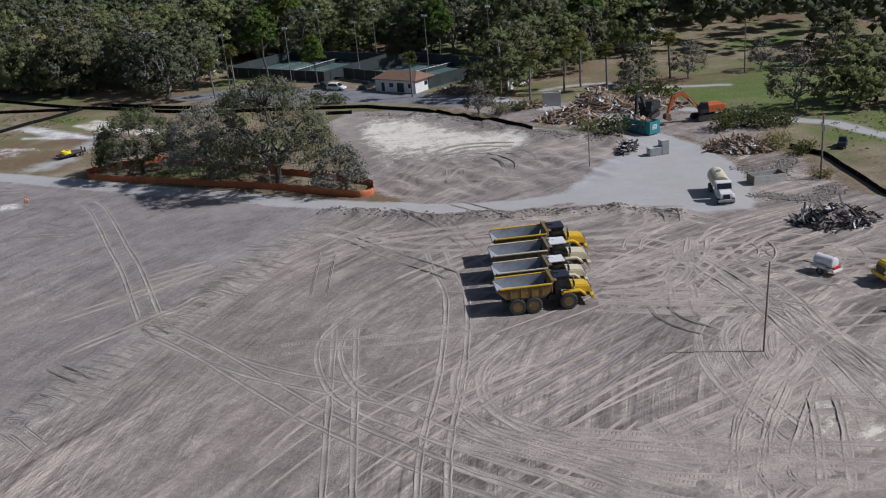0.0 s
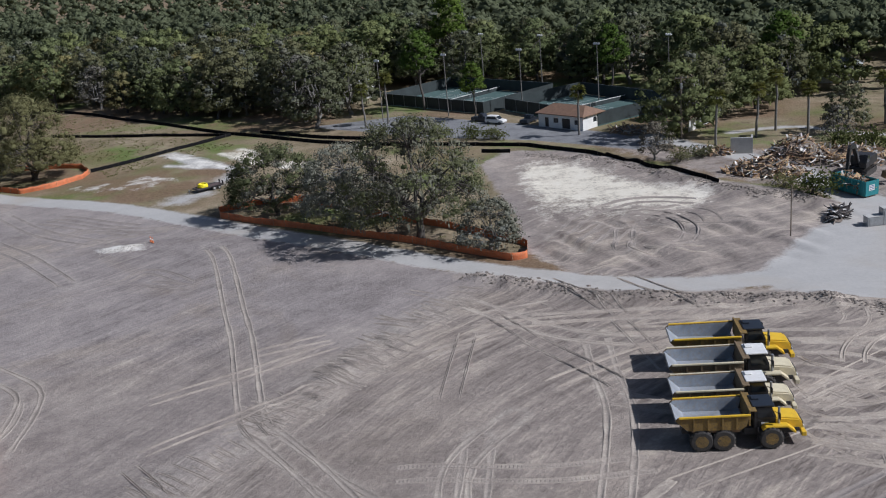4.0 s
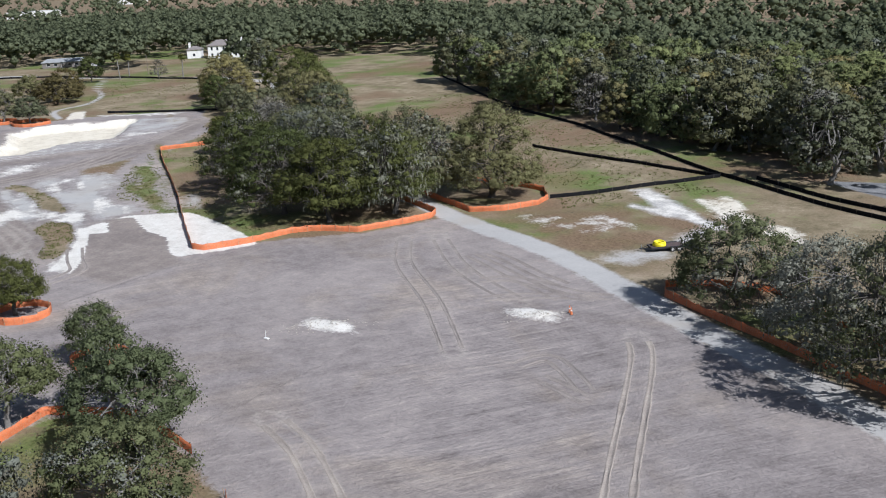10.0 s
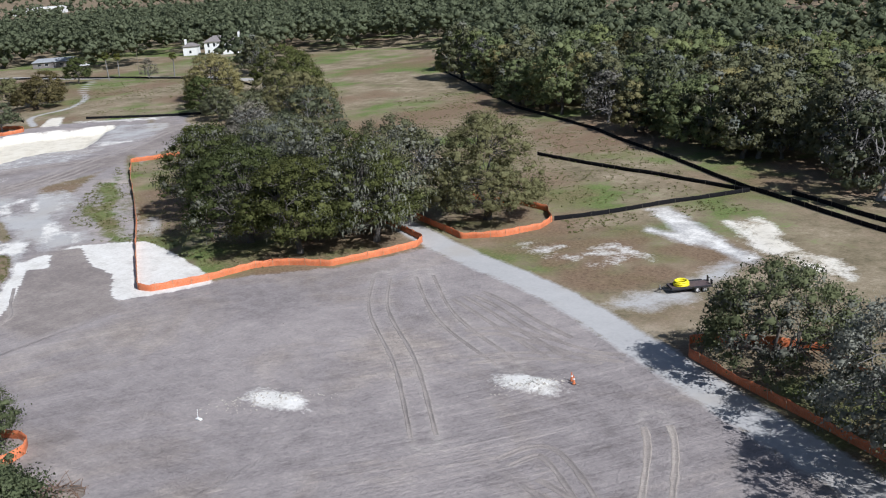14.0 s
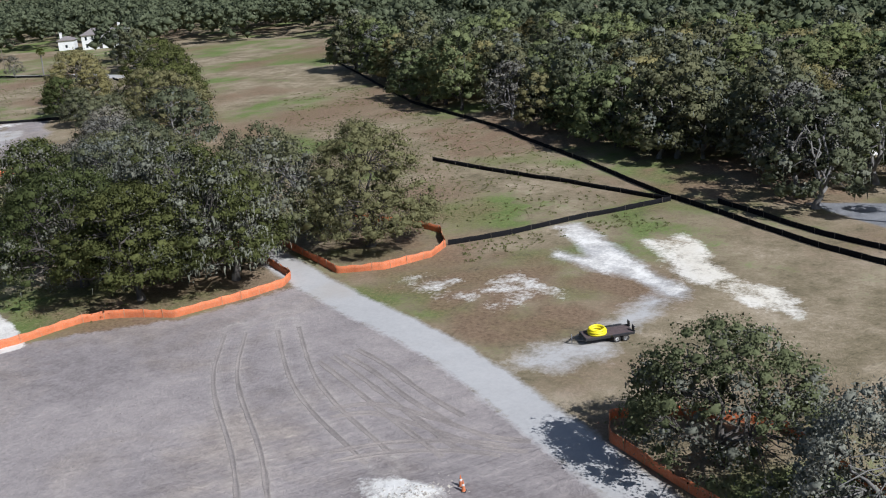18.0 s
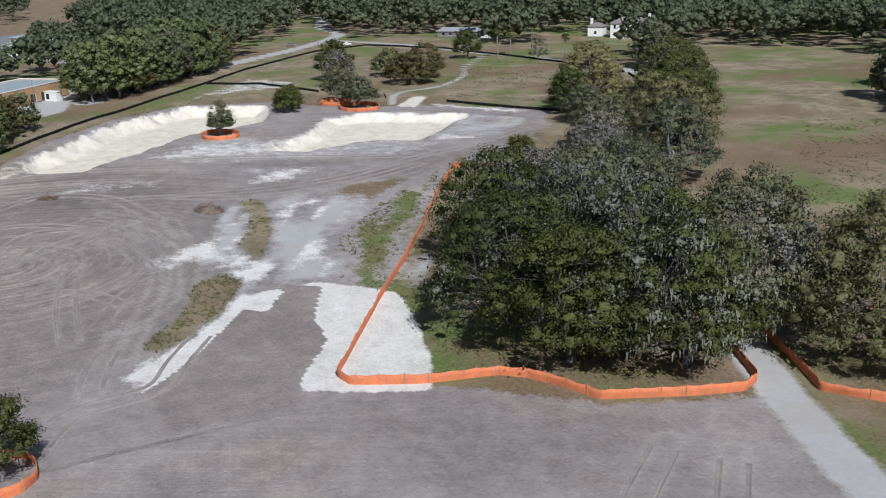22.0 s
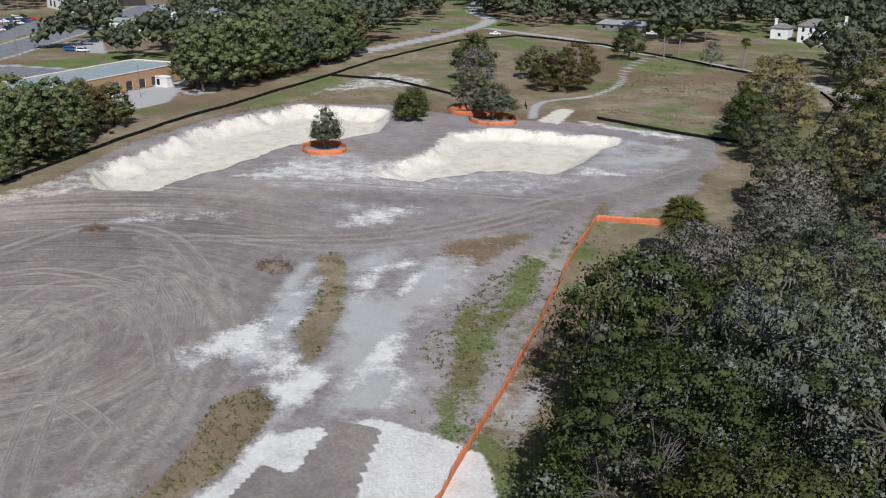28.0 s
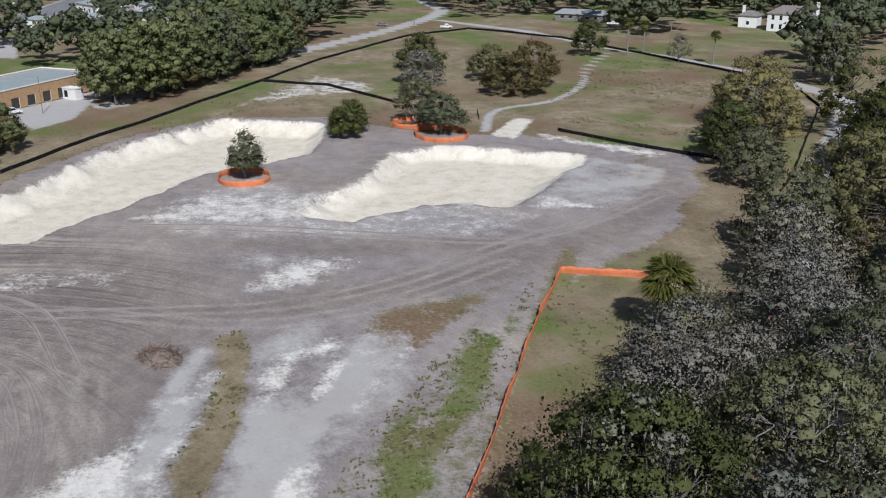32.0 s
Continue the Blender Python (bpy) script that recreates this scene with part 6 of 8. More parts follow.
# ---- vehicles ----
# dirt, and the shade of the bed sides, mixed into a darker yellow
M["shaded_dirty_yellow"] = simple("shaded_dirty_yellow", (0.24, 0.15, 0.035), 0.7, 0, 0.35, 1.0, (0.10, 0.075, 0.05), 0.85)
M["bed_steel"] = simple("bed_steel", (0.36, 0.39, 0.43), 0.5, 0.4, 0.35, 0.7, (0.40, 0.35, 0.28), 0.7)
M["rust_paint"] = simple("rust_paint", (0.17, 0.115, 0.06), 0.75, 0.1, 0.35, 1.2, (0.34, 0.28, 0.20), 0.45)
M["cream_paint"] = simple("cream_paint", (0.62, 0.55, 0.38), 0.55, 0, 0.12, 1.5, (0.4, 0.33, 0.22), 0.4)
M["red_paint"] = simple("red_paint", (0.50, 0.03, 0.02), 0.4, 0, 0.1)
M["orange_paint"] = simple("orange_paint", (0.55, 0.12, 0.03), 0.55, 0, 0.2, 1.2, (0.20, 0.10, 0.06), 0.55)
M["teal_paint"] = simple("teal_paint", (0.02, 0.22, 0.24), 0.5, 0, 0.15, 1.0, (0.2, 0.25, 0.22), 0.3)
M["yellow_plastic"] = simple("yellow_plastic", (0.85, 0.72, 0.01), 0.45, 0, 0.06)
M["silver_paint"] = simple("silver_paint", (0.42, 0.43, 0.45), 0.3, 0.6, 0.06)
M["dark_paint"] = simple("dark_paint", (0.03, 0.035, 0.045), 0.3, 0.2, 0.1)
M["blue_paint"] = simple("blue_paint", (0.04, 0.12, 0.30), 0.35, 0.1, 0.1)
M["deck_wood"] = simple("deck_wood", (0.10, 0.07, 0.065), 0.8, 0, 0.3, 3.0)
M["lamp_glass"] = simple("lamp_glass", (0.75, 0.75, 0.72), 0.2, 0, 0.05)


def lathe(profile, sides=20, bm=None):
    """A round body about the y axis from (radius, y) pairs."""
    own = bmesh.new()
    rings = [[own.verts.new((r * math.cos(2 * math.pi * i / sides), y, r * math.sin(2 * math.pi * i / sides))) for i in range(sides)] for r, y in profile]
    for a, b in zip(rings[:-1], rings[1:]):
        for i in range(sides):
            own.faces.new((a[i], a[(i + 1) % sides], b[(i + 1) % sides], b[i]))
    own.faces.new(rings[0])
    own.faces.new(rings[-1][::-1])
    bmesh.ops.recalc_face_normals(own, faces=own.faces[:])
    return joined(bm, own)


def wheel(parent, x, y, z, r, w, rim_mat, lugs=True):
    """A tyre with its rim; y is the middle of the tread."""
    t = lathe([(r * 0.58, -w / 2), (r * 0.86, -w / 2), (r * 0.97, -w * 0.4), (r, -w * 0.25), (r, w * 0.25), (r * 0.97, w * 0.4), (r * 0.86, w / 2), (r * 0.58, w / 2)], 24)
    if lugs:
        for i in range(18):
            a = 2 * math.pi * i / 18
            for s in (-1, 1):
                own = bmesh.new()
                bmesh.ops.create_cube(own, size=1)
                own.transform(Matrix.Rotation(a + (0.08 * s), 4, "Y") @ Matrix.Translation((r, s * w * 0.23, 0)) @ pose(0, 0, 0, 0, 0, 0) @ Matrix.Diagonal((0.07 * r, w * 0.42, 0.09 * r, 1)))
                joined(t, own)
    t.transform(Matrix.Translation((x, y, z)))
    tyre = part("tyre", t, M["rubber"], parent)
    rim = lathe([(r * 0.56, -w * 0.5), (r * 0.60, -w * 0.47), (r * 0.40, -w * 0.36), (r * 0.22, -w * 0.46), (r * 0.02, -w * 0.5), (r * 0.02, w * 0.5), (r * 0.22, w * 0.46), (r * 0.40, w * 0.36), (r * 0.60, w * 0.47), (r * 0.56, w * 0.5)], 18)
    rim.transform(Matrix.Translation((x, y, z)))
    part("rim", rim, rim_mat, tyre)


def dump_truck(m, paint, cab_paint, bed_paint, roof, label):
    """Articulated dump truck, nose towards +x."""
    t = thing("dump_truck", m, label, "dump truck", "dump trucks parked in a row")
    part("rear_frame", box(-1.2, 0, 0.95, 4.2, 1.0, 0.45, 0.05), M["black_paint"], t)
    part("front_frame", box(2.9, 0, 0.75, 3.6, 1.3, 0.55, 0.05), M["black_paint"], t)
    part("hitch", rod((0.95, 0, 0.8), (0.95, 0, 1.5), 0.42, None, 16, None, 0.04), M["black_paint"], t)
    side = [(-3.9, 2.55), (-3.05, 1.72), (0.7, 1.62), (1.1, 1.9), (1.35, 2.85), (-3.7, 2.78)]
    for s in (-1, 1):
        b = prism(side, s * 1.36, s * 1.48, 0.02)
        for x0 in (-2.6, -1.6, -0.6, 0.4):
            box(x0, s * 1.51, 1.72, 0.12, 0.08, 1.02, 0.01, 0, b)
        part("side_panel", b, bed_paint, t)
        part("top_rail", box(-1.15, s * 1.5, 2.72, 5.0, 0.16, 0.14, 0.03), paint, t)
        part("skirt", prism([(-2.9, 1.72), (0.72, 1.62), (0.6, 1.42), (-2.6, 1.5)], s * 1.2, s * 1.38), M["rusty_steel"], t, "mud-stained lower edge of the bed")
    part("bed_floor", prism([(-3.9, 2.5), (-3.05, 1.66), (0.7, 1.56), (1.1, 1.84), (1.05, 1.94), (0.66, 1.7), (-3.0, 1.8), (-3.85, 2.62)], -1.36, 1.36), M["bed_steel"], t, "scuffed bare steel bed floor")
    for s in (-1, 1):
        part("bed_lining", prism([(-3.8, 2.62), (-3.0, 1.82), (0.64, 1.72), (1.1, 1.96), (1.3, 2.78), (-3.66, 2.74)], s * 1.325, s * 1.355), M["bed_steel"], t)
    h = box(1.3, 0, 1.9, 0.1, 2.96, 1.25, 0.02)
    box(1.55, 0, 3.0, 0.5, 2.9, 0.08, 0.02, 0, h)
    part("headboard", h, bed_paint, t)
    # cab, bonnet, wings
    part("cab", prism([(1.75, 1.3), (3.25, 1.3), (3.3, 2.1), (2.95, 3.0), (1.85, 3.0), (1.75, 2.2)], -0.78, 0.78, 0.05), cab_paint, t)
    part("windscreen", prism([(3.325, 2.12), (2.985, 2.95), (3.0, 2.96), (3.345, 2.13)], -0.68, 0.68), M["glass"], t)
    for s in (-1, 1):
        part("side_window", prism([(2.0, 2.15), (3.15, 2.15), (2.9, 2.88), (2.0, 2.88)], s * 0.785, s * 0.80), M["glass"], t)
    part("rear_window", box(1.735, 0, 2.2, 0.02, 1.2, 0.6), M["glass"], t)
    r = box(2.4, 0, 3.02, 1.55, 1.75, 0.14, 0.05)
    box(2.0, 0.35, 3.14, 0.5, 0.6, 0.12, 0.03, 0, r)
    part("cab_roof", r, roof, t)
    part("hood", prism([(3.2, 1.2), (5.15, 1.1), (5.2, 1.55), (4.9, 1.95), (3.2, 2.15)], -0.82, 0.82, 0.1), paint, t)
    part("grille", box(5.2, 0, 1.12, 0.06, 1.2, 0.5, 0.02), M["black_paint"], t)
    part("bumper", box(5.2, 0, 0.7, 0.35, 2.3, 0.35, 0.05), paint, t)
    for s in (-1, 1):
        part("headlight", box(5.24, s * 0.7, 1.2, 0.05, 0.25, 0.18, 0.02), M["lamp_glass"], t)
        part("fender", prism([(2.2, 1.5), (2.45, 1.75), (4.0, 1.75), (4.55, 1.3), (4.6, 1.15), (4.4, 1.2), (3.95, 1.62), (2.5, 1.62), (2.3, 1.42)], s * 0.85, s * 1.45, 0.03), paint, t)
        part("mirror", box(3.45, s * 1.25, 2.2, 0.08, 0.28, 0.5, 0.03), M["black_paint"], t)
        part("mirror_arm", rod((3.2, s * 0.8, 2.6), (3.45, s * 1.25, 2.6), 0.025), M["black_paint"], t)
    part("engine_side", box(3.5, 0, 0.95, 2.9, 1.7, 0.35, 0.04), M["black_paint"], t)
    part("exhaust", rod((3.45, -0.95, 1.7), (3.45, -0.95, 3.05), 0.09, None, 12), M["grey_metal"], t)
    lad = rod((1.95, -1.2, 0.6), (1.95, -1.2, 1.6), 0.03)
    rod((2.35, -1.2, 0.6), (2.35, -1.2, 1.6), 0.03, None, 8, lad)
    for z in (0.7, 1.0, 1.3):
        box(2.15, -1.2, z, 0.42, 0.2, 0.04, 0, 0, lad)
    part("ladder", lad, M["black_paint"], t)
    part("badge", box(2.5, -0.81, 1.5, 0.8, 0.03, 0.45, 0.01), M["black_paint"], t, "black name plate with a pale bar")
    part("badge_bar", box(2.5, -0.83, 1.65, 0.5, 0.02, 0.16), M["white_paint"], t)
    part("railing", rod((1.8, 0.95, 1.7), (3.2, 0.95, 1.7), 0.025), M["black_paint"], t)
    for x in (-2.05, -0.5, 2.85):
        for s in (-1, 1):
            wheel(t, x, s * 1.28, 0.84, 0.84, 0.62, M["shaded_dirty_yellow"])
    return t


TRUCK = Matrix.Scale(1.1, 4)
yellow = dump_truck(at(12.3, 85.3, 2) @ TRUCK, M["yellow_paint"], M["black_paint"], M["shaded_dirty_yellow"], M["dark_paint"], "yellow articulated dump truck with a dark cab roof")
copy_thing(yellow, at(13.9, 98.4, 1) @ TRUCK)
pale = dump_truck(at(12.6, 89.4, 1.5) @ TRUCK, M["cream_paint"], M["black_paint"], M["rust_paint"], M["white_paint"], "old pale dump truck with rusty bed sides and white roof")
copy_thing(pale, at(13.2, 93.6, 1) @ TRUCK)
copy_thing(yellow, at(50.5, 82.5, 185) @ TRUCK)


def excavator(m, paint, label, swing=0.0, boom=((1.2, 1.8), (4.0, 4.6), (5.6, 4.2)), stick=(6.6, 1.6), house=None):
    """Tracked excavator with its arm towards +x."""
    t = thing("excavator", m, label, "excavator")
    for s in (-1, 1):
        b = prism([(-2.0, 0.15), (-1.7, 0.0), (1.7, 0.0), (2.0, 0.15), (2.1, 0.5), (1.8, 0.85), (-1.8, 0.85), (-2.1, 0.5)], s * 0.85, s * 1.45, 0.05)
        for i in range(13):
            box(-1.8 + 0.3 * i, s * 1.15, 0.85, 0.1, 0.62, 0.05, 0, 0, b)
        part("track", b, M["rubber"], t)
    part("undercarriage", box(0, 0, 0.4, 2.2, 1.8, 0.6, 0.05), M["black_paint"], t)
    part("turntable", rod((0, 0, 0.95), (0, 0, 1.2), 0.7, None, 20), M["black_paint"], t)
    part("engine_house", box(-1.0, 0, 1.2, 2.6, 2.5, 1.2, 0.1), house or paint, t)
    part("counterweight", box(-2.35, 0, 1.2, 0.7, 2.5, 1.1, 0.15), paint, t)
    part("cab", prism([(0.3, 1.2), (1.6, 1.2), (1.65, 1.9), (1.2, 2.85), (0.3, 2.85)], 0.3, 1.25, 0.05), M["black_paint"], t)
    part("cab_window", prism([(0.45, 1.9), (1.5, 1.9), (1.15, 2.7), (0.45, 2.7)], 1.26, 1.275), M["glass"], t)
    (x0, z0), (x1, z1), (x2, z2) = boom
    part("boom", prism([(x0, z0 - 0.2), (x1 + 0.15, z1 - 0.35), (x2, z2 - 0.22), (x2, z2 + 0.15), (x1, z1 + 0.28), (x0 - 0.1, z0 + 0.3)], -0.22, 0.22, 0.04), paint, t)
    sx, sz = stick
    part("stick", prism([(x2 - 0.6, z2 + 0.25), (x2 - 0.2, z2 + 0.4), (x2 + 0.25, z2 + 0.1), (sx + 0.15, sz), (sx - 0.15, sz)], -0.17, 0.17, 0.03), paint, t)
    part("bucket", prism([(sx - 0.35, sz + 0.1), (sx + 0.4, sz + 0.1), (sx + 0.55, sz - 0.7), (sx - 0.1, sz - 1.05), (sx - 0.7, sz - 0.75), (sx - 0.3, sz - 0.55)], -0.55, 0.55, 0.03), M["rusty_steel"], t)
    part("cylinder", rod((x0 + 0.3, 0.3, z0 - 0.1), ((x1 + x0) / 2 + 0.6, 0.3, (z0 + z1) / 2 + 0.6), 0.09), M["grey_metal"], t)
    part("stick_cylinder", rod((x1, 0, z1 + 0.5), (x2 - 0.4, 0, z2 + 0.55), 0.08), M["grey_metal"], t)
    return t


excavator(at(51.0, 152.5, 190) @ Matrix.Scale(1.12, 4), M["orange_paint"], "orange excavator with a raised arm over demolition rubble")
excavator(at(42.5, 157, 235) @ Matrix.Scale(1.15, 4), M["black_paint"], "dark excavator reaching down behind a dumpster", boom=((1.0, 1.8), (2.8, 4.4), (4.4, 4.4)), stick=(4.9, 1.6))
excavator(at(50.2, 74.5, 168), M["orange_paint"], "orange excavator on rutted sand", boom=((1.2, 1.8), (3.8, 4.0), (5.6, 3.0)), stick=(4.6, 1.4))


def tank_lorry(m):
    t = thing("water_truck", m, "white water truck with a tan tank on the gravel apron", "truck")
    part("frame", box(-0.6, 0, 0.65, 7.4, 0.9, 0.3, 0.03), M["black_paint"], t)
    tank = lathe([(0.3, -2.3), (0.95, -2.25), (1.12, -2.1), (1.12, 2.1), (0.95, 2.25), (0.3, 2.3)], 22)
    tank.transform(Matrix.Translation((-1.9, 0, 1.95)) @ Matrix.Rotation(radians(90), 4, "Z"))
    part("tank", tank, M["cream_paint"], t)
    part("manhole", rod((-1.9, 0, 3.0), (-1.9, 0, 3.2), 0.32, None, 16, None, 0.03), M["grey_metal"], t)
    part("cab", prism([(0.7, 0.8), (2.1, 0.8), (2.15, 1.75), (1.85, 2.55), (0.7, 2.6)], -1.05, 1.05, 0.08), M["white_paint"], t)
    part("hood", prism([(2.0, 0.75), (3.5, 0.75), (3.55, 1.35), (3.3, 1.6), (2.0, 1.75)], -0.85, 0.85, 0.12), M["white_paint"], t)
    part("windscreen", prism([(2.18, 1.78), (1.88, 2.45), (1.9, 2.47), (2.2, 1.8)], -0.92, 0.92), M["glass"], t)
    for s in (-1, 1):
        part("side_window", prism([(0.95, 1.75), (2.0, 1.75), (1.75, 2.4), (0.95, 2.4)], s * 1.055, s * 1.07), M["glass"], t)
        part("fender", prism([(2.3, 1.0), (2.5, 1.3), (3.2, 1.3), (3.5, 0.95)], s * 0.82, s * 1.15, 0.05), M["white_paint"], t)
        part("headlight", box(3.52, s * 0.75, 0.95, 0.06, 0.3, 0.2, 0.03), M["lamp_glass"], t)
    part("grille", box(3.56, 0, 0.8, 0.05, 0.9, 0.65, 0.02), M["black_paint"], t)
    part("bumper", box(3.65, 0, 0.45, 0.2, 2.2, 0.28, 0.05), M["grey_metal"], t)
    for x, ys in ((2.8, (0.95,)), (-2.4, (0.9,)), (-3.4, (0.9,))):
        for y in ys:
            for s in (-1, 1):
                wheel(t, x, s * y, 0.5, 0.5, 0.34, M["grey_metal"], False)


tank_lorry(at(39.8, 112.5, 262))


def fuel_trailer(m):
    t = thing("fuel_trailer", m, "white two-wheeled tank trailer with red rear panel", "trailer")
    tank = lathe([(0.2, -1.25), (0.55, -1.2), (0.62, -1.1), (0.62, 1.1), (0.55, 1.2), (0.2, 1.25)], 20)
    tank.transform(Matrix.Translation((0, 0, 1.35)) @ Matrix.Rotation(radians(90), 4, "Z"))
    part("tank", tank, M["white_paint"], t)
    part("chassis", box(0, 0, 0.55, 2.9, 1.3, 0.25, 0.04), M["white_paint"], t)
    part("drawbar", rod((1.4, 0, 0.65), (2.9, 0, 0.55), 0.06), M["black_paint"], t)
    part("rear_panel", box(-1.4, 0, 0.8, 0.15, 1.1, 0.28, 0.03), M["red_paint"], t)
    part("bumper", box(-1.55, 0, 0.5, 0.12, 1.5, 0.2, 0.03), M["white_paint"], t)
    for s in (-1, 1):
        part("mudguard", prism([(-0.7, 0.75), (-0.45, 1.08), (0.45, 1.08), (0.7, 0.75)], s * 0.68, s * 1.0, 0.04), M["white_paint"], t)
        wheel(t, 0, s * 0.85, 0.45, 0.45, 0.28, M["white_paint"], False)


fuel_trailer(at(41.3, 86.2, 118))


def hose_trailer(m):
    t = thing("flatbed_trailer", m, "black tandem flatbed trailer carrying a yellow coiled hose", "trailer")
    part("deck", box(0, 0, 0.62, 4.9, 2.0, 0.1, 0.02), M["deck_wood"], t)
    fr = box(0, 1.02, 0.5, 5.0, 0.1, 0.25, 0.02)
    box(0, -1.02, 0.5, 5.0, 0.1, 0.25, 0.02, 0, fr)
    box(-2.45, 0, 0.5, 0.1, 2.1, 0.25, 0.02, 0, fr)
    part("frame", fr, M["black_paint"], t)
    v = rod((-2.45, 0.9, 0.55), (-3.9, 0, 0.5), 0.06)
    rod((-2.45, -0.9, 0.55), (-3.9, 0, 0.5), 0.06, None, 8, v)
    part("drawbar", v, M["black_paint"], t)
    part("jack", rod((-3.6, 0, 0.0), (-3.6, 0, 1.0), 0.05), M["grey_metal"], t)
    for s in (-1, 1):
        part("mudguard", prism([(0.05, 0.62), (0.15, 0.8), (1.95, 0.8), (2.05, 0.62)], s * 1.08, s * 1.34, 0.03), M["black_paint"], t)
        for x in (0.6, 1.5):
            wheel(t, x, s * 1.2, 0.36, 0.36, 0.22, M["white_paint"], False)
        ramp_ = box(2.5, s * 0.65, 0.55, 0.08, 0.5, 0.75, 0.02)
        for z in (0.75, 0.95, 1.15):
            box(2.57, s * 0.65, z, 0.06, 0.5, 0.06, 0, 0, ramp_)
        part("ramp", ramp_, M["black_paint"], t)
    # the coil is a thing of its own: it lies on the deck
    c = thing("coiled_hose", m @ pose(-1.0, 0, 0.72), "bright yellow plastic hose in a coil on a trailer", "hose")
    for k, (rad, z) in enumerate(((0.85, 0.12), (0.66, 0.13), (0.84, 0.33), (0.65, 0.34), (0.75, 0.53))):
        loop = [(rad * math.cos(a), rad * math.sin(a), z + 0.02 * math.sin(3 * a + k), 0.115) for a in np.linspace(0, 2 * np.pi, 29)]
        part("loop", mesh_of("loop", *tubes([loop], 8), M["yellow_plastic"], True), None, c)


hose_trailer(at(-56.0, 170.6, 43))


def dumpster(m):
    t = thing("dumpster", m, "teal roll-off dumpster with a white sign, heaped with rubble", "dumpster")
    for s in (-1, 1):
        b = box(0, s * 1.16, 0.25, 6.4, 0.08, 2.1, 0.02)
        side = part("side_wall", b, M["teal_paint"], t)
        for x in np.arange(-2.9, 3.0, 0.72):
            part("rib", box(x, s * 1.25, 0.25, 0.12, 0.1, 2.0, 0.01), M["teal_paint"], side)
    for s in (-1, 1):
        part("end_wall", box(s * 3.2, 0, 0.25, 0.08, 2.4, 2.1, 0.02), M["teal_paint"], t)
    part("floor", box(0, 0, 0.2, 6.4, 2.3, 0.1), M["rusty_steel"], t)
    part("sign", box(-3.26, 0.1, 1.0, 0.03, 1.0, 0.8), M["white_paint"], t, "white sign with unreadable blue bars")
    for z in (1.15, 1.4, 1.62):
        part("sign_bar", box(-3.285, 0.1, z, 0.015, 0.75, 0.08), M["blue_paint"], t)
    for x in (-2.4, 2.4):
        part("roller", rod((x, -0.9, 0.14), (x, 0.9, 0.14), 0.14), M["black_paint"], t)
    part("load", rubble_mesh(77, 5.6, 1.9, 0.9, 150, True), None, t, "broken boards and plaster")


def rubble_mesh(seed, lx, ly, h, n, raised=False, planks=0.6, mats=None):
    """A heap of broken boards, sheets and lumps as one mesh of many pieces."""
    r = np.random.RandomState(seed)
    vs, fs = [], []
    cube = np.array([(x, y, z) for x in (-0.5, 0.5) for y in (-0.5, 0.5) for z in (-0.5, 0.5)])
    quads = np.array([(0, 1, 3, 2), (4, 6, 7, 5), (0, 4, 5, 1), (2, 3, 7, 6), (0, 2, 6, 4), (1, 5, 7, 3)])
    for i in range(n):
        a, q = r.uniform(0, 2 * np.pi), math.sqrt(r.rand())
        x, y = q * math.cos(a) * lx / 2, q * math.sin(a) * ly / 2
        top = h * max(0.05, 1 - q ** 1.5) * r.uniform(0.55, 1.05)
        k = r.rand()
        if k < planks:
            s = np.array([r.uniform(0.8, 3.2), r.uniform(0.08, 0.28), r.uniform(0.04, 0.1)])
        elif k < planks + 0.25:
            s = np.array([r.uniform(0.5, 1.6), r.uniform(0.4, 1.2), r.uniform(0.03, 0.08)])
        else:
            s = np.array([r.uniform(0.2, 0.6), r.uniform(0.2, 0.5), r.uniform(0.15, 0.4)])
        e = np.array(Euler((r.normal() * 0.45, r.normal() * 0.45, r.uniform(0, 6.3))).to_matrix())
        vs.append((cube * s * r.uniform(0.85, 1.15, cube.shape)) @ e.T + (x, y, top + (1.4 if raised else 0.05)))
        fs.append(quads + 8 * i)
    return mesh_of("rubble", np.concatenate(vs), np.concatenate(fs), mats or M["rubble"])


m_, nt_, b_ = material("rubble")
geo_ = nt_.nodes.new("ShaderNodeNewGeometry")
nt_.links.new(mix(nt_, 0.35, ramp(nt_, geo_.outputs["Random Per Island"], (0.0, (0.06, 0.045, 0.036)), (0.22, (0.24, 0.15, 0.085)), (0.42, (0.42, 0.27, 0.14)), (0.58, (0.50, 0.36, 0.22)), (0.74, (0.15, 0.12, 0.10)), (0.88, (0.48, 0.45, 0.41)), (1.0, (0.74, 0.71, 0.66))), noise_node(nt_, 4, 4, 0.6, mapped(nt_)).outputs["Color"], "OVERLAY"), b_.inputs["Base Color"])
b_.inputs["Roughness"].default_value = 0.85
M["rubble"] = m_
m_, nt_, b_ = material("dark_rubble")
geo_ = nt_.nodes.new("ShaderNodeNewGeometry")
nt_.links.new(ramp(nt_, geo_.outputs["Random Per Island"], (0.0, (0.03, 0.028, 0.03)), (0.5, (0.10, 0.085, 0.08)), (0.75, (0.22, 0.18, 0.15)), (0.9, (0.5, 0.48, 0.45)), (1.0, (0.75, 0.73, 0.7))), b_.inputs["Base Color"])
b_.inputs["Roughness"].default_value = 0.85
M["dark_rubble"] = m_
M["earth_mound"] = simple("earth_mound", (0.16, 0.125, 0.10), 0.95, 0, 0.35, 0.8, (0.32, 0.28, 0.22), 0.5, 0.15)
dumpster(at(39.2, 148.3, 120))


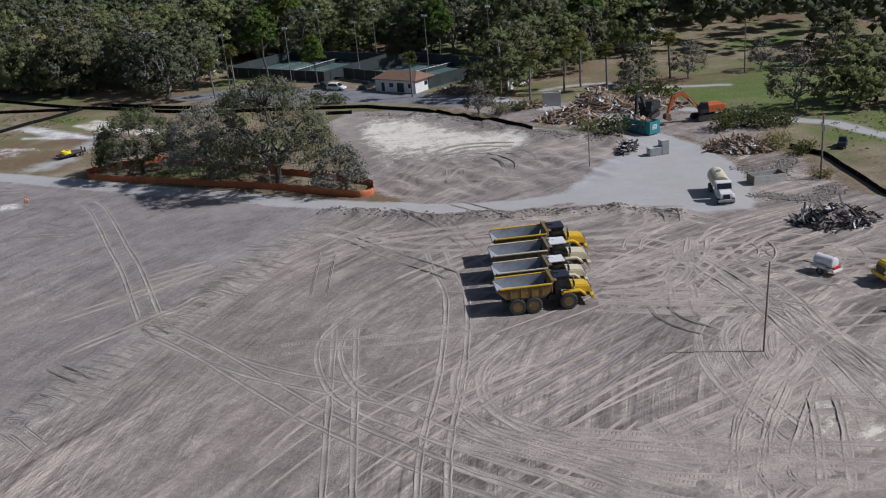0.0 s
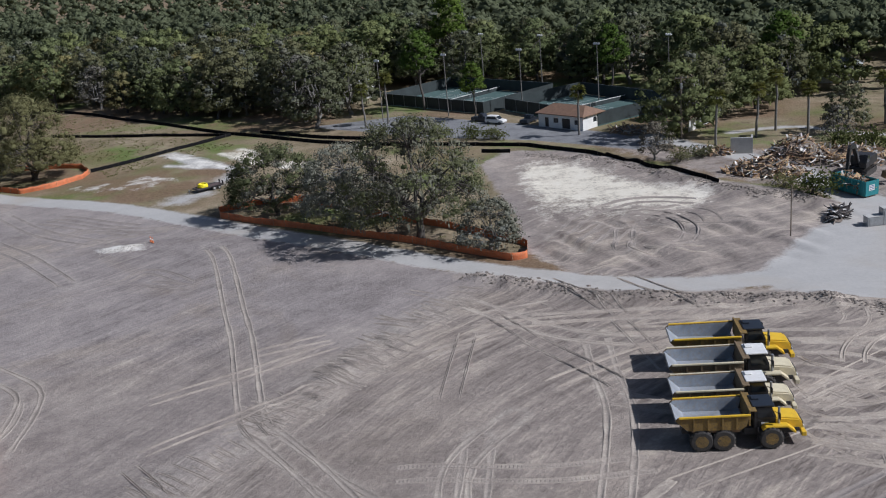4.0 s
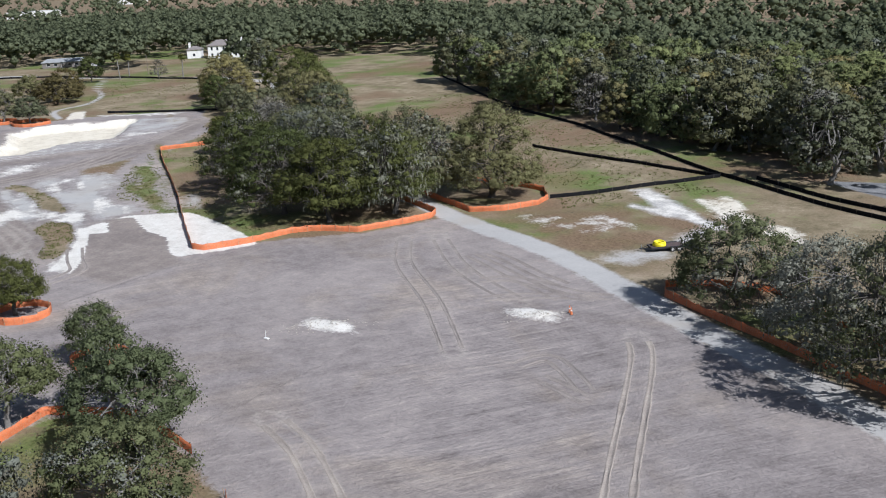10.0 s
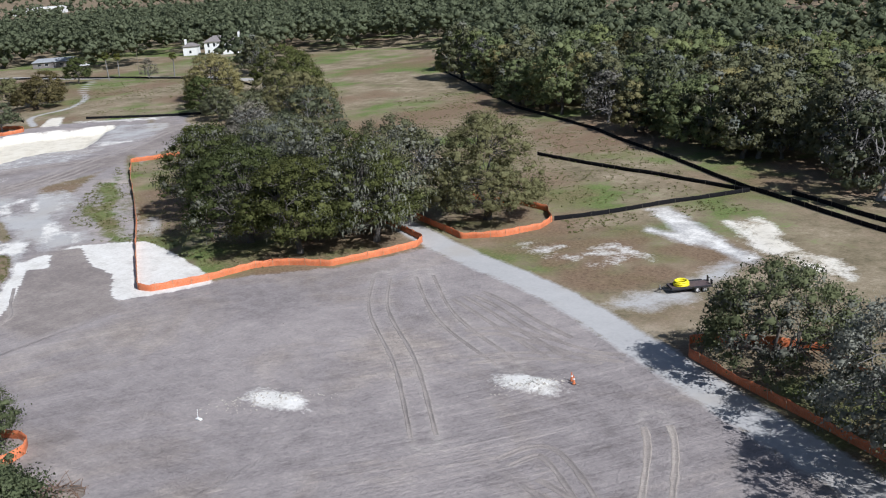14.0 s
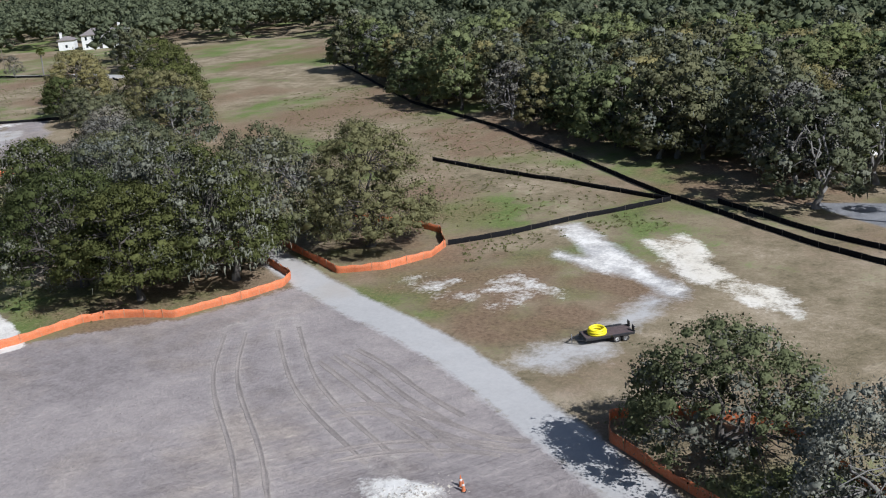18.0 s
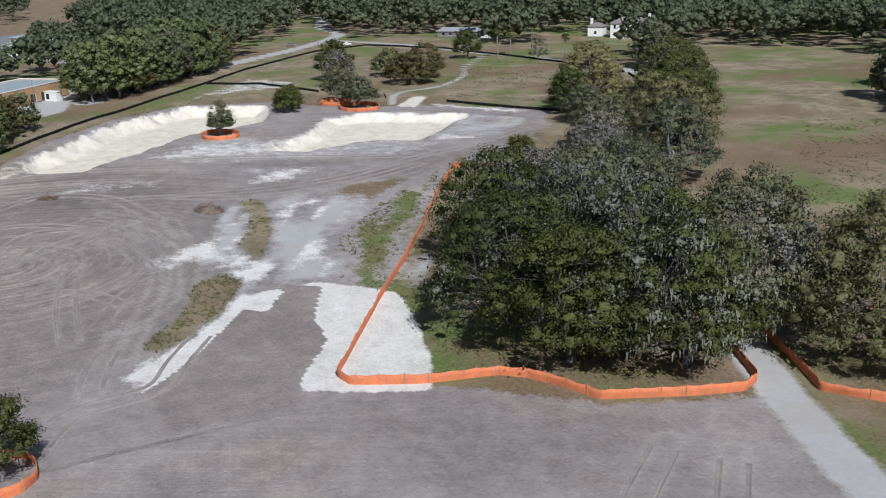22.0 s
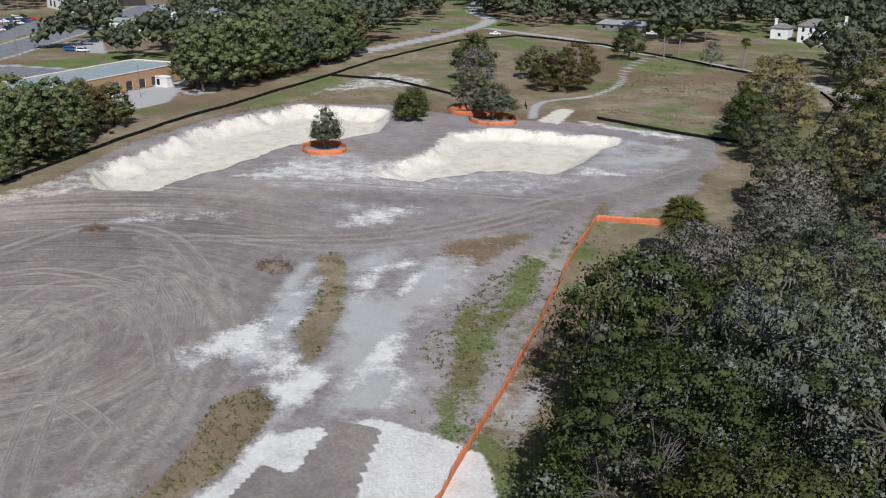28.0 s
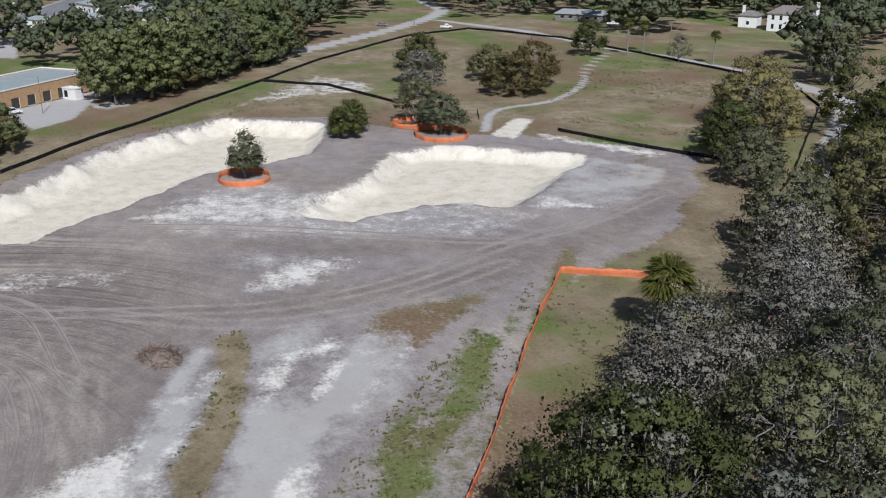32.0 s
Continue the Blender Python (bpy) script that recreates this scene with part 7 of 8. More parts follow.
def heap(seed, lx, ly, h, mat):
    """A lumpy mound."""
    n = 26
    gx, gy = np.meshgrid(np.linspace(-1, 1, n), np.linspace(-1, 1, n))
    q = np.hypot(gx, gy)
    z = h * np.clip(1 - q ** 1.6, -0.15, 1) * (0.7 + 0.6 * value_noise(gx.ravel() * 4, gy.ravel() * 4, 1.0, seed).reshape(n, n))
    i = np.arange(n * n).reshape(n, n)
    f = np.stack([i[:-1, :-1], i[:-1, 1:], i[1:, 1:], i[1:, :-1]], -1).reshape(-1, 4)
    return mesh_of("mound", np.stack([gx.ravel() * lx / 2, gy.ravel() * ly / 2, z.ravel()], 1), f, mat, True)


def debris_pile(x, y, turn, lx, ly, h, n, seed, label, mat="rubble"):
    t = thing("debris_pile", at(x, y, turn), label, "rubble")
    part("mound", heap(seed, lx * 0.95, ly * 0.95, h * 0.8, M["earth_mound"]), None, t)
    tagged(part("rubble", rubble_mesh(seed, lx, ly, h, n, False, 0.6, M[mat]), None, t), kind="stuff")


debris_pile(30.5, 160.5, -25, 13, 7, 2.6, 420, 1, "heap of splintered timber from a demolished building")
debris_pile(36, 167, 10, 12, 8, 4.2, 420, 2, "tall heap of broken boards and roof timbers")
debris_pile(43.5, 165, -10, 18, 10, 2.2, 480, 3, "wide spread of pale rubble and plaster from demolition")
debris_pile(49.5, 133, -30, 11, 6, 2.0, 380, 4, "heap of pale boards and torn sheeting beside the apron")
debris_pile(48.5, 100, -15, 10, 6, 2.2, 300, 5, "dark heap of tangled scrap and torn sheeting", "dark_rubble")
debris_pile(14, 193, -35, 9, 4, 1.2, 180, 6, "low heap of rubble beside a small building")
debris_pile(25.5, 173.5, 0, 7, 4, 1.2, 130, 7, "loose rubble round a broken wall")
debris_pile(34.5, 138.5, 60, 6, 2.5, 0.9, 90, 8, "strip of grey rubble at the edge of the apron", "dark_rubble")
debris_pile(52, 83, 0, 6, 4, 0.9, 90, 9, "broken red brick and boards on the sand")


def brush_pile(x, y, seed, r, h):
    t = thing("brush_pile", at(x, y, 30 * seed), "heap of dead brown branches on bare dirt", "brush")
    q = np.random.RandomState(seed)
    lines = []
    for i in range(170):
        a, k = q.uniform(0, 2 * np.pi), math.sqrt(q.rand())
        p = np.array([k * r * math.cos(a), k * r * 0.7 * math.sin(a), h * max(0.05, 1 - k ** 1.4) * q.uniform(0.3, 1.0)])
        d = q.normal(size=3) * (1, 1, 0.35)
        lines.append(limb(q, p, p + d / np.linalg.norm(d) * q.uniform(0.6, 1.8), 0.05, 0.015, 4, 0, 0.1))
    part("mound", heap(seed, 2 * r, 1.4 * r, h * 0.7, M["earth_mound"]), None, t)
    tagged(part("branch_tangle", mesh_of("branch_tangle", *tubes(lines, 4), M["brush"], True), None, t), kind="stuff")


M["brush"] = simple("brush", (0.16, 0.10, 0.065), 0.9, 0, 0.4, 3.0)
brush_pile(-184.5, 147.8, 1, 2.8, 1.3)
brush_pile(-79.5, 106.3, 2, 2.6, 0.8)
brush_pile(-207, 127, 3, 1.4, 0.35)


# small shrubs among the rubble and along the fences
SHRUBS = [shrub_meshes(60 + i, 1.6, 1.7, leaf, 460, 0.26) for i, leaf in enumerate(("oak_leaf", "olive_leaf", "grey_leaf"))]
for i, (x, y, s, k) in enumerate(((45, 172, 1.9, 0), (49, 172, 2.0, 0), (51.5, 145.8, 2.0, 0), (54.5, 145, 1.8, 0), (57.6, 143, 1.7, 0), (61, 143.5, 1.2, 0), (54.5, 132, 1.4, 1), (56.5, 128, 1.2, 0), (33.7, 148, 2.0, 0), (31.5, 153, 1.2, 1), (-14, 197, 1.6, 0), (-10, 195.5, 1.5, 0), (-21, 199, 1.5, 0), (-27, 201, 1.6, 2), (-33, 203, 1.6, 2), (54, 116, 0.9, 1), (-165, 205, 1.6, 1), (-172, 210, 1.7, 2), (-166, 213, 1.7, 1), (-176, 203, 1.5, 2), (-155, 208, 1.8, 2), (-148, 203, 1.8, 1), (-140, 199, 1.7, 2), (-152, 197, 1.8, 2), (-158, 203, 1.8, 2), (-163, 196.5, 1.5, 1), (-169, 201, 1.6, 2), (-145, 193, 1.8, 2), (-180, 214, 1.6, 1), (-136, 192, 1.8, 2), (21, 186, 1.6, 0), (19.5, 170, 1.3, 2), (23, 171.5, 1.2, 2))):
    t = plant("shrub", SHRUBS[k], at(x, y, 71 * i), "low leafy shrub on rough ground", "shrub", "shrubs")
    t.scale = (s, s, s)


# ---- parked cars ----
def car(m, paint, label, body="suv", group="parked cars"):
    t = thing("car", m, label, "car", group)
    hi = 1.72 if body == "suv" else 1.45
    low = [(-2.25, 0.35), (2.2, 0.35), (2.28, 0.62), (2.2, 0.85), (1.25, 1.0), (-2.2, 1.02), (-2.3, 0.7)]
    top = {"suv": [(1.2, 1.0), (0.5, hi - 0.05), (0.2, hi), (-1.8, hi), (-2.1, hi - 0.1), (-2.2, 1.0)], "sedan": [(1.1, 1.0), (0.4, hi), (-0.9, hi), (-1.7, 1.02)], "pickup": [(1.2, 1.0), (0.6, hi + 0.25), (-0.4, hi + 0.25), (-0.55, 1.0)]}[body]
    part("body", prism(low, -0.9, 0.9, 0.08), paint, t)
    part("cabin", prism(top, -0.78, 0.78, 0.07), paint, t)
    xs = [p[0] for p in top]
    for s in (-1, 1):
        part("side_window", prism([(min(xs) + 0.35, 1.08), (max(xs) - 0.35, 1.08), (max(xs) - 0.75, hi - 0.14), (min(xs) + 0.5, hi - 0.14)], s * 0.785, s * 0.795), M["glass"], t)
        part("headlight", box(2.24, s * 0.65, 0.65, 0.06, 0.35, 0.14, 0.02), M["lamp_glass"], t)
    part("windscreen", prism([(max(xs) - 0.02, 1.05), (max(xs) - 0.62, hi - 0.1), (max(xs) - 0.6, hi - 0.09), (max(xs) + 0.01, 1.06)], -0.68, 0.68), M["glass"], t)
    for x in (-1.4, 1.4):
        for s in (-1, 1):
            wheel(t, x, s * 0.8, 0.33, 0.33, 0.22, M["grey_metal"], False)
    return t


white_suv = car(at(-10.6, 208.6, -30), M["white_paint"], "white estate car parked by a small building")
dark_suv = car(at(-13.5, 212, -30), M["dark_paint"], "dark pickup parked by tennis courts", "pickup")
copy_thing(dark_suv, at(-4.2, 207.5, 60))
silver = car(at(-436, 249.5, 40), M["silver_paint"], "silver car on a distant road", "sedan", "cars along the highway")
white_car = car(at(-421, 268, 75), M["white_paint"], "white pickup beside a distant road", "pickup", "cars along the highway")
red_car = car(at(-470, 91, 100), M["red_paint"], "red car in a roadside lot", "sedan", "cars along the highway")
blue_car = car(at(-455, 89.5, 100), M["blue_paint"], "blue car in a roadside lot", "suv", "cars along the highway")
copy_thing(white_car, at(-408, 326.5, 50))
rng = np.random.RandomState(8)
for i in range(34):
    k = i % 17
    x, y = (-424 - 6.2 * k, 81.5 + 1.25 * k) if i < 17 else (-440 - 6.0 * k, 76 + 1.3 * k)
    copy_thing((silver, white_car, red_car, blue_car, dark_suv, white_suv)[rng.randint(6)], at(x + rng.uniform(-1, 1), y, 103 + rng.uniform(-4, 4)))
for x, y, turn in ((-395, 87.5, 14), (-420, 121, 60), (-427, 124, 62), (-434, 126, 60), (-446, 133, 62), (-318, 124, 35), (-316, 131, 120), (-470, 160, 20), (-478, 164, 20), (-486, 168, 20), (-495, 173, 20), (-505, 177, 20), (-438, 182, 35), (-444, 186, 35), (-450, 181, 120), (-463, 170, 20), (-480, 186, 110), (-487, 188, 110), (-516, 190, 20), (-523, 193, 20), (-412, 119, 60), (-409, 123, 60)):
    copy_thing((silver, white_suv, blue_car, dark_suv)[rng.randint(4)], at(x, y, turn))
small_car = copy_thing(dark_suv, at(62.5, 128.5, 60))
small_car.scale = (0.7, 0.7, 0.9)


# ---- poles ----
def utility_pole(m, height, label, arms=True, boxy=True):
    t = thing("utility_pole", m, label, "pole")
    part("pole", rod((0, 0, -0.5), (0, 0, height), 0.15 if height > 8.7 else 0.09, 0.11 if height > 8.7 else 0.07, 12), M["wood_pole"], t)
    if arms:
        part("crossarm", box(0, 0, height - 0.5, 2.0, 0.12, 0.12, 0.01), M["wood_pole"], t)
        for x in (-0.9, -0.3, 0.3, 0.9):
            part("insulator", rod((x, 0, height - 0.38), (x, 0, height - 0.2), 0.05), M["grey_metal"], t)
    if boxy:
        part("transformer", rod((0, -0.35, height - 2.2), (0, -0.35, height - 1.3), 0.24, None, 14, None, 0.03), M["grey_metal"], t)
    return t


utility_pole(at(29.2, 70.9) @ pose(0, 0, 0, -2, 3), 8.6, "bare leaning wooden pole in rutted sand", False, False)
utility_pole(at(27.4, 131.6), 6.6, "bare wooden pole beside the gravel apron", False, False)
utility_pole(at(53.8, 115.7), 9.0, "wooden utility pole with a transformer and shrub at its foot", False, True)
utility_pole(at(69.3, 185.3), 11.0, "wooden utility pole on the rough lawn", False, False)
utility_pole(at(21.7, 184.5), 11.5, "wooden utility pole with crossarm and transformer", True, True)
utility_pole(at(-434.7, 261), 11, "wooden utility pole beside a distant road", True, False)
utility_pole(at(-344.7, 309), 9, "wooden pole beside the front road", False, False)
utility_pole(at(-338.8, 309), 4, "short wooden post beside the front road", False, False)
utility_pole(at(-316, 137), 8.3, "wooden pole beside a commercial building", False, False)


def flood_light(m, height, group="flood lights round the tennis courts"):
    t = thing("flood_light", m, "tall pole with a cluster of white flood lamps", "street lamp", group)
    part("pole", rod((0, 0, -0.3), (0, 0, height), 0.12, 0.08, 10), M["pale_bark"], t)
    part("crossarm", box(0, 0, height - 0.2, 1.4, 0.1, 0.1), M["grey_metal"], t)
    for x in (-0.55, 0, 0.55):
        lamp_ = lathe([(0.1, -0.2), (0.26, 0.0), (0.28, 0.12), (0.26, 0.14)], 12)
        lamp_.transform(Matrix.Translation((x, -0.05, height + 0.05)) @ Matrix.Rotation(radians(-205), 4, "X"))
        part("lamp_head", lamp_, M["white_paint"], t)
    return t


fl = flood_light(at(-34.4, 218.5, -40), 13.5)
for x, y, turn in ((-20.8, 219, -40), (-5.6, 219.3, -40), (-15.3, 251, 140), (-1.6, 241, 140), (24.4, 225, 140), (9.8, 219.5, -40)):
    copy_thing(fl, at(x, y, turn))
for x, y in ((-474, 93), (-482, 94), (-521, 97), (-398, 104.5)):
    copy_thing(fl, at(x, y, 20))


# ---- tennis courts ----
M["court"] = simple("court", (0.065, 0.115, 0.105), 0.8, 0, 0.2, 0.3, (0.11, 0.15, 0.145), 0.4)
M["court_line"] = simple("court_line", (0.6, 0.6, 0.58), 0.7)
M["chain_link"] = simple("chain_link", (0.035, 0.045, 0.045), 0.7, 0.1, 0.3, 0.5)


def tennis_court(m, lx, ly, nets):
    t = thing("tennis_court", m, "green tennis court behind a dark windscreen fence", "tennis court")
    part("surface", box(0, 0, -0.35, lx, ly, 0.42, 0.02), M["court"], t)
    for k in nets:
        b = box(0, k - 5.48, 0.071, 23.77, 0.08, 0.006)
        for y in (-4.11, 4.11, 5.48):
            box(0, k + y, 0.071, 23.77, 0.08, 0.006, 0, 0, b)
        for x in (-11.88, -6.4, 6.4, 11.88):
            box(x, k, 0.071, 0.08, 10.9, 0.006, 0, 0, b)
        part("court_lines", b, M["court_line"], t)
        net = part("net", box(0, k, 0.1, 0.03, 12.4, 0.9), M["chain_link"], t)
        part("net_band", box(0, k, 0.97, 0.06, 12.6, 0.12), M["white_paint"], net)
        for s in (-1, 1):
            part("net_post", rod((0, k + s * 6.3, 0), (0, k + s * 6.3, 1.1), 0.05), M["grey_metal"], net)
    for s in (-1, 1):
        part("fence_panel", box(0, s * ly / 2, 0.1, lx, 0.04, 2.6), M["chain_link"], t)
        part("fence_panel", box(s * lx / 2, 0, 0.1, 0.04, ly, 2.6), M["chain_link"], t)
        part("top_rail", rod((-lx / 2, s * ly / 2, 2.75), (lx / 2, s * ly / 2, 2.75), 0.03), M["grey_metal"], t)
        for x in np.arange(-lx / 2, lx / 2 + 0.1, 4):
            part("fence_post", rod((x, s * ly / 2 + 0.05 * s, -0.2), (x, s * ly / 2 + 0.05 * s, 2.8), 0.04), M["grey_metal"], t)


tennis_court(at(-18.5, 237.5, -40, 0.15), 34, 24, (-5, 7.5))
tennis_court(at(7.5, 217, -50, 0.15), 30, 22, (-4, 7))


# ---- buildings ----
M["stucco"] = simple("stucco", (0.76, 0.75, 0.71), 0.8, 0, 0.08, 0.6, (0.55, 0.53, 0.48), 0.3)
M["roof_brown"] = simple("roof_brown", (0.20, 0.118, 0.075), 0.8, 0, 0.25, 1.5, (0.18, 0.12, 0.09), 0.4)
M["roof_grey"] = simple("roof_grey", (0.33, 0.34, 0.34), 0.75, 0.1, 0.12, 0.5, (0.25, 0.25, 0.24), 0.4)
M["roof_slate"] = simple("roof_slate", (0.21, 0.185, 0.17), 0.8, 0, 0.2, 1.0)
M["roof_metal"] = simple("roof_metal", (0.45, 0.50, 0.48), 0.5, 0.3, 0.12, 0.4, (0.3, 0.31, 0.3), 0.4)
M["brick"] = simple("brick", (0.42, 0.27, 0.14), 0.85, 0, 0.2, 1.5, (0.3, 0.18, 0.1), 0.4)
M["dark_door"] = simple("dark_door", (0.05, 0.04, 0.035), 0.6)


def hip_roof(lx, ly, z, h, ridge, over=0.5, gable=False):
    bm = bmesh.new()
    x, y = lx / 2 + over, ly / 2 + over
    lo = [bm.verts.new(p) for p in ((-x, -y, z), (x, -y, z), (x, y, z), (-x, y, z))]
    a, b = bm.verts.new((-ridge / 2, 0, z + h)), bm.verts.new((ridge / 2, 0, z + h))
    for f in ((lo[0], lo[1], b, a), (lo[1], lo[2], b), (lo[2], lo[3], a, b), (lo[3], lo[0], a)):
        bm.faces.new(f)
    und = [bm.verts.new(v.co - Vector((0, 0, 0.15))) for v in lo]
    for i in range(4):
        bm.faces.new((lo[i], und[i], und[(i + 1) % 4], lo[(i + 1) % 4]))
    bm.faces.new(und)
    bmesh.ops.recalc_face_normals(bm, faces=bm.faces[:])
    return bm


def shell(lx, ly, h, openings, thick=0.25):
    """Four walls with openings through them: openings are (wall 0-3, centre along it, sill, width, height)."""
    bm = bmesh.new()
    for w in range(4):
        ln = lx if w % 2 == 0 else ly - 2 * thick
        off = -ly / 2 + thick / 2 if w % 2 == 0 else -lx / 2 + thick / 2
        holes = sorted(o[1:] for o in openings if o[0] == w)
        cuts = sorted({-ln / 2, ln / 2, *[c - k / 2 for c, s, k, t in holes], *[c + k / 2 for c, s, k, t in holes]})
        m = Matrix.Rotation(radians(90 * w), 4, "Z")
        for a, b in zip(cuts[:-1], cuts[1:]):
            if b - a < 0.01:
                continue
            mid = (a + b) / 2
            spans, z = [], 0.0
            for c, s, k, t in sorted((o for o in holes if abs(o[0] - mid) < o[2] / 2), key=lambda o: o[1]):
                spans.append((z, s))
                z = s + t
            spans.append((z, h))
            for z0, z1 in spans:
                if z1 - z0 > 0.01:
                    own = box(mid, off, z0, b - a, thick, z1 - z0)
                    own.transform(m)
                    joined(bm, own)
    return bm


def window_part(parent, w, lx, ly, c, s, k, t, name="window", mat="glass"):
    """A glazed window with frame set into wall w."""
    m = Matrix.Rotation(radians(90 * w), 4, "Z")
    y = (-ly / 2 if w % 2 == 0 else -lx / 2) + 0.14
    g = box(c, y, s, k, 0.04, t)
    g.transform(m)
    win = part(name, g, M[mat], parent)
    f = box(c, y - 0.05, s, k, 0.06, 0.08)
    box(c, y - 0.05, s + t - 0.08, k, 0.06, 0.08, 0, 0, f)
    box(c - k / 2 + 0.04, y - 0.05, s, 0.08, 0.06, t, 0, 0, f)
    box(c + k / 2 - 0.04, y - 0.05, s, 0.08, 0.06, t, 0, 0, f)
    f.transform(m)
    part("frame", f, M["white_paint"], win)


def building(name, m, lx, ly, h, wall, roof, roof_h, ridge, openings, label, category="building", flat=False, chimney=None):
    t = thing(name, m, label, category)
    part("wall", shell(lx, ly, h, openings), M[wall], t)
    if flat:
        b = box(0, 0, h - 0.35, lx - 0.3, ly - 0.3, 0.2)
        part("roof", b, M[roof], t)
        p = box(0, -ly / 2, h, lx + 0.1, 0.3, 0.25)
        box(0, ly / 2, h, lx + 0.1, 0.3, 0.25, 0, 0, p)
        box(-lx / 2, 0, h, 0.3, ly - 0.3, 0.25, 0, 0, p)
        box(lx / 2, 0, h, 0.3, ly - 0.3, 0.25, 0, 0, p)
        part("parapet", p, M["white_paint"], t)
    else:
        part("roof", hip_roof(lx, ly, h, roof_h, ridge), M[roof], t)
    for o in openings:
        window_part(t, *((o[0], lx, ly) + o[1:]), "door" if o[2] < 0.2 else "window", "dark_door" if o[2] < 0.2 else "glass")
    if chimney:
        x, y, top = chimney
        c = box(x, y, 0, 0.9, 1.3, top, 0.03)
        box(x, y, top, 1.05, 1.45, 0.25, 0.03, 0, c)
        part("chimney", c, M[wall], t)
    return t


building("pavilion", at(3.6, 202.3, -41), 11.5, 6.0, 2.9, "stucco", "roof_brown", 1.5, 8.0, [(0, -3.6, 0.0, 1.1, 2.1), (0, -1.2, 1.0, 1.4, 1.1), (0, 1.4, 0.0, 2.2, 2.2), (0, 4.2, 1.0, 1.4, 1.1), (1, 0.8, 1.1, 1.2, 1.1), (3, 0, 1.1, 1.2, 1.1)], "small white pavilion with a brown roof by tennis courts")
building("villa", at(-369.5, 373, 37), 16, 9, 6.4, "stucco", "roof_slate", 2.6, 8, [(0, x, z, 1.1, 1.8) for x in (-6, -3.2, 3.2, 6) for z in (0.8, 4.0)] + [(0, 0, 0.0, 1.6, 2.4), (0, 0, 4.0, 1.2, 1.7), (1, 0, 4.0, 1.0, 1.6)], "white two-storey villa with a grey-brown hip roof and chimney", "house", chimney=(8.6, -1.0, 10.3))
building("villa_wing", at(-383, 366, 37), 7, 6, 4.4, "stucco", "roof_slate", 1.6, 2, [(0, 0, 1.0, 1.2, 1.4)], "white single-storey wing beside a villa", "house", chimney=(-2.5, 0, 7.5))
building("ranch_house", at(-424, 323, 40), 20, 9, 2.8, "roof_slate", "roof_grey", 1.5, 17, [(0, x, 0.9, 1.8, 1.2) for x in (-7, -3.5, 3.5, 7)] + [(0, 0, 0, 1.1, 2.1)], "long low brick house with a pale grey roof", "house")
building("commercial_building", at(-322, 121, 137.4), 70, 17, 4.6, "brick", "roof_metal", 0.6, 56, [(0, x, 0.0, 2.6, 2.6) for x in (8, 13, 18, 23)] + [(1, 0, 1.0, 1.2, 1.2), (1, -4, 0, 1.1, 2.1)], "long brick commercial building with a pale flat metal roof", flat=True)
building("storage_box", at(-331.5, 143.5, 40), 4.5, 2.4, 2.6, "white_paint", "roof_metal", 0.3, 4, [(0, -1.2, 0.4, 1.4, 1.8)], "white storage box with a blue door beside a building", "container", flat=True)
building("shop", at(-575, 118, 20), 40, 16, 7, "stucco", "roof_metal", 3.5, 36, [(0, x, 1, 3, 3) for x in (-14, -8, 8, 14)], "white roadside building with a pale pitched roof")
building("shop", at(-606, 138, 20), 42, 12, 5, "dark_door", "red_paint", 1.5, 38, [(0, x, 1, 3, 2.5) for x in (-14, -7, 0, 7, 14)], "dark roadside shop with a red fascia")
building("shop", at(-474, 137, 40), 9, 7, 4, "stucco", "roof_metal", 1.0, 7, [(0, 0, 0, 1.2, 2.2), (0, 2.6, 1, 1.4, 1.4)], "small white roadside building")
for x, y, turn in ((-432, 174, 60), (-452, 170, 15), (-470, 178, 70), (-489, 171, 20), (-508, 180, 65), (-528, 176, 15), (-548, 186, 40), (-497, 152, 20)):
    building("mobile_home", at(x, y, turn), 13, 4.5, 3.0, "stucco", "roof_metal", 0.7, 11, [(0, -4, 1.0, 1.2, 1.1), (0, 0, 0, 1.0, 2.1), (0, 4, 1.0, 1.2, 1.1)], "white mobile home with a pale metal roof among trees", "mobile home")
for x, y, lx, turn in ((-455, 192, 24, 30), (-500, 198, 34, 20), (-543, 200, 30, 25), (-520, 158, 22, 20), (-470, 150, 18, 60), (-575, 190, 36, 15)):
    building("shop", at(x, y, turn), lx, 11, 4.5, "stucco", "roof_metal", 1.1, lx - 5, [(0, q * lx, 0.8, 2.0, 2.0) for q in (-0.35, -0.12, 0.12, 0.35)], "white low commercial building with a pale metal roof")
building("far_house", at(-462, 520, 35), 15, 9, 6.5, "stucco", "roof_slate", 2.5, 8, [(0, x, 1, 1.2, 1.6) for x in (-5, 0, 5)], "white house standing among distant trees", "house", chimney=(6, 0, 11))
building("forest_house", at(-49, 252, -40), 14, 9, 4.0, "stucco", "roof_grey", 2.0, 10, [(0, x, 1, 1.4, 1.4) for x in (-4, 0, 4)], "pale house half hidden behind oaks", "house")
building("forest_house", at(56, 231, -20), 16, 9, 3.2, "stucco", "roof_grey", 1.8, 12, [(0, x, 1, 1.4, 1.4) for x in (-4, 0, 4)], "low house with a blue-grey roof among trees", "house")
for x, y, sx, h in ((-1366, 1069, 40, 22), (-1300, 1000, 30, 14), (-1065, 705, 60, 8)):
    building("far_block", at(x, y, 40), sx, 20, h, "stucco", "roof_metal", 1, 30, [(0, q, z, 2, 1.6) for q in (-12, -6, 0, 6, 12) for z in np.arange(2, h - 2, 4)], "pale distant building above the tree line", flat=True)

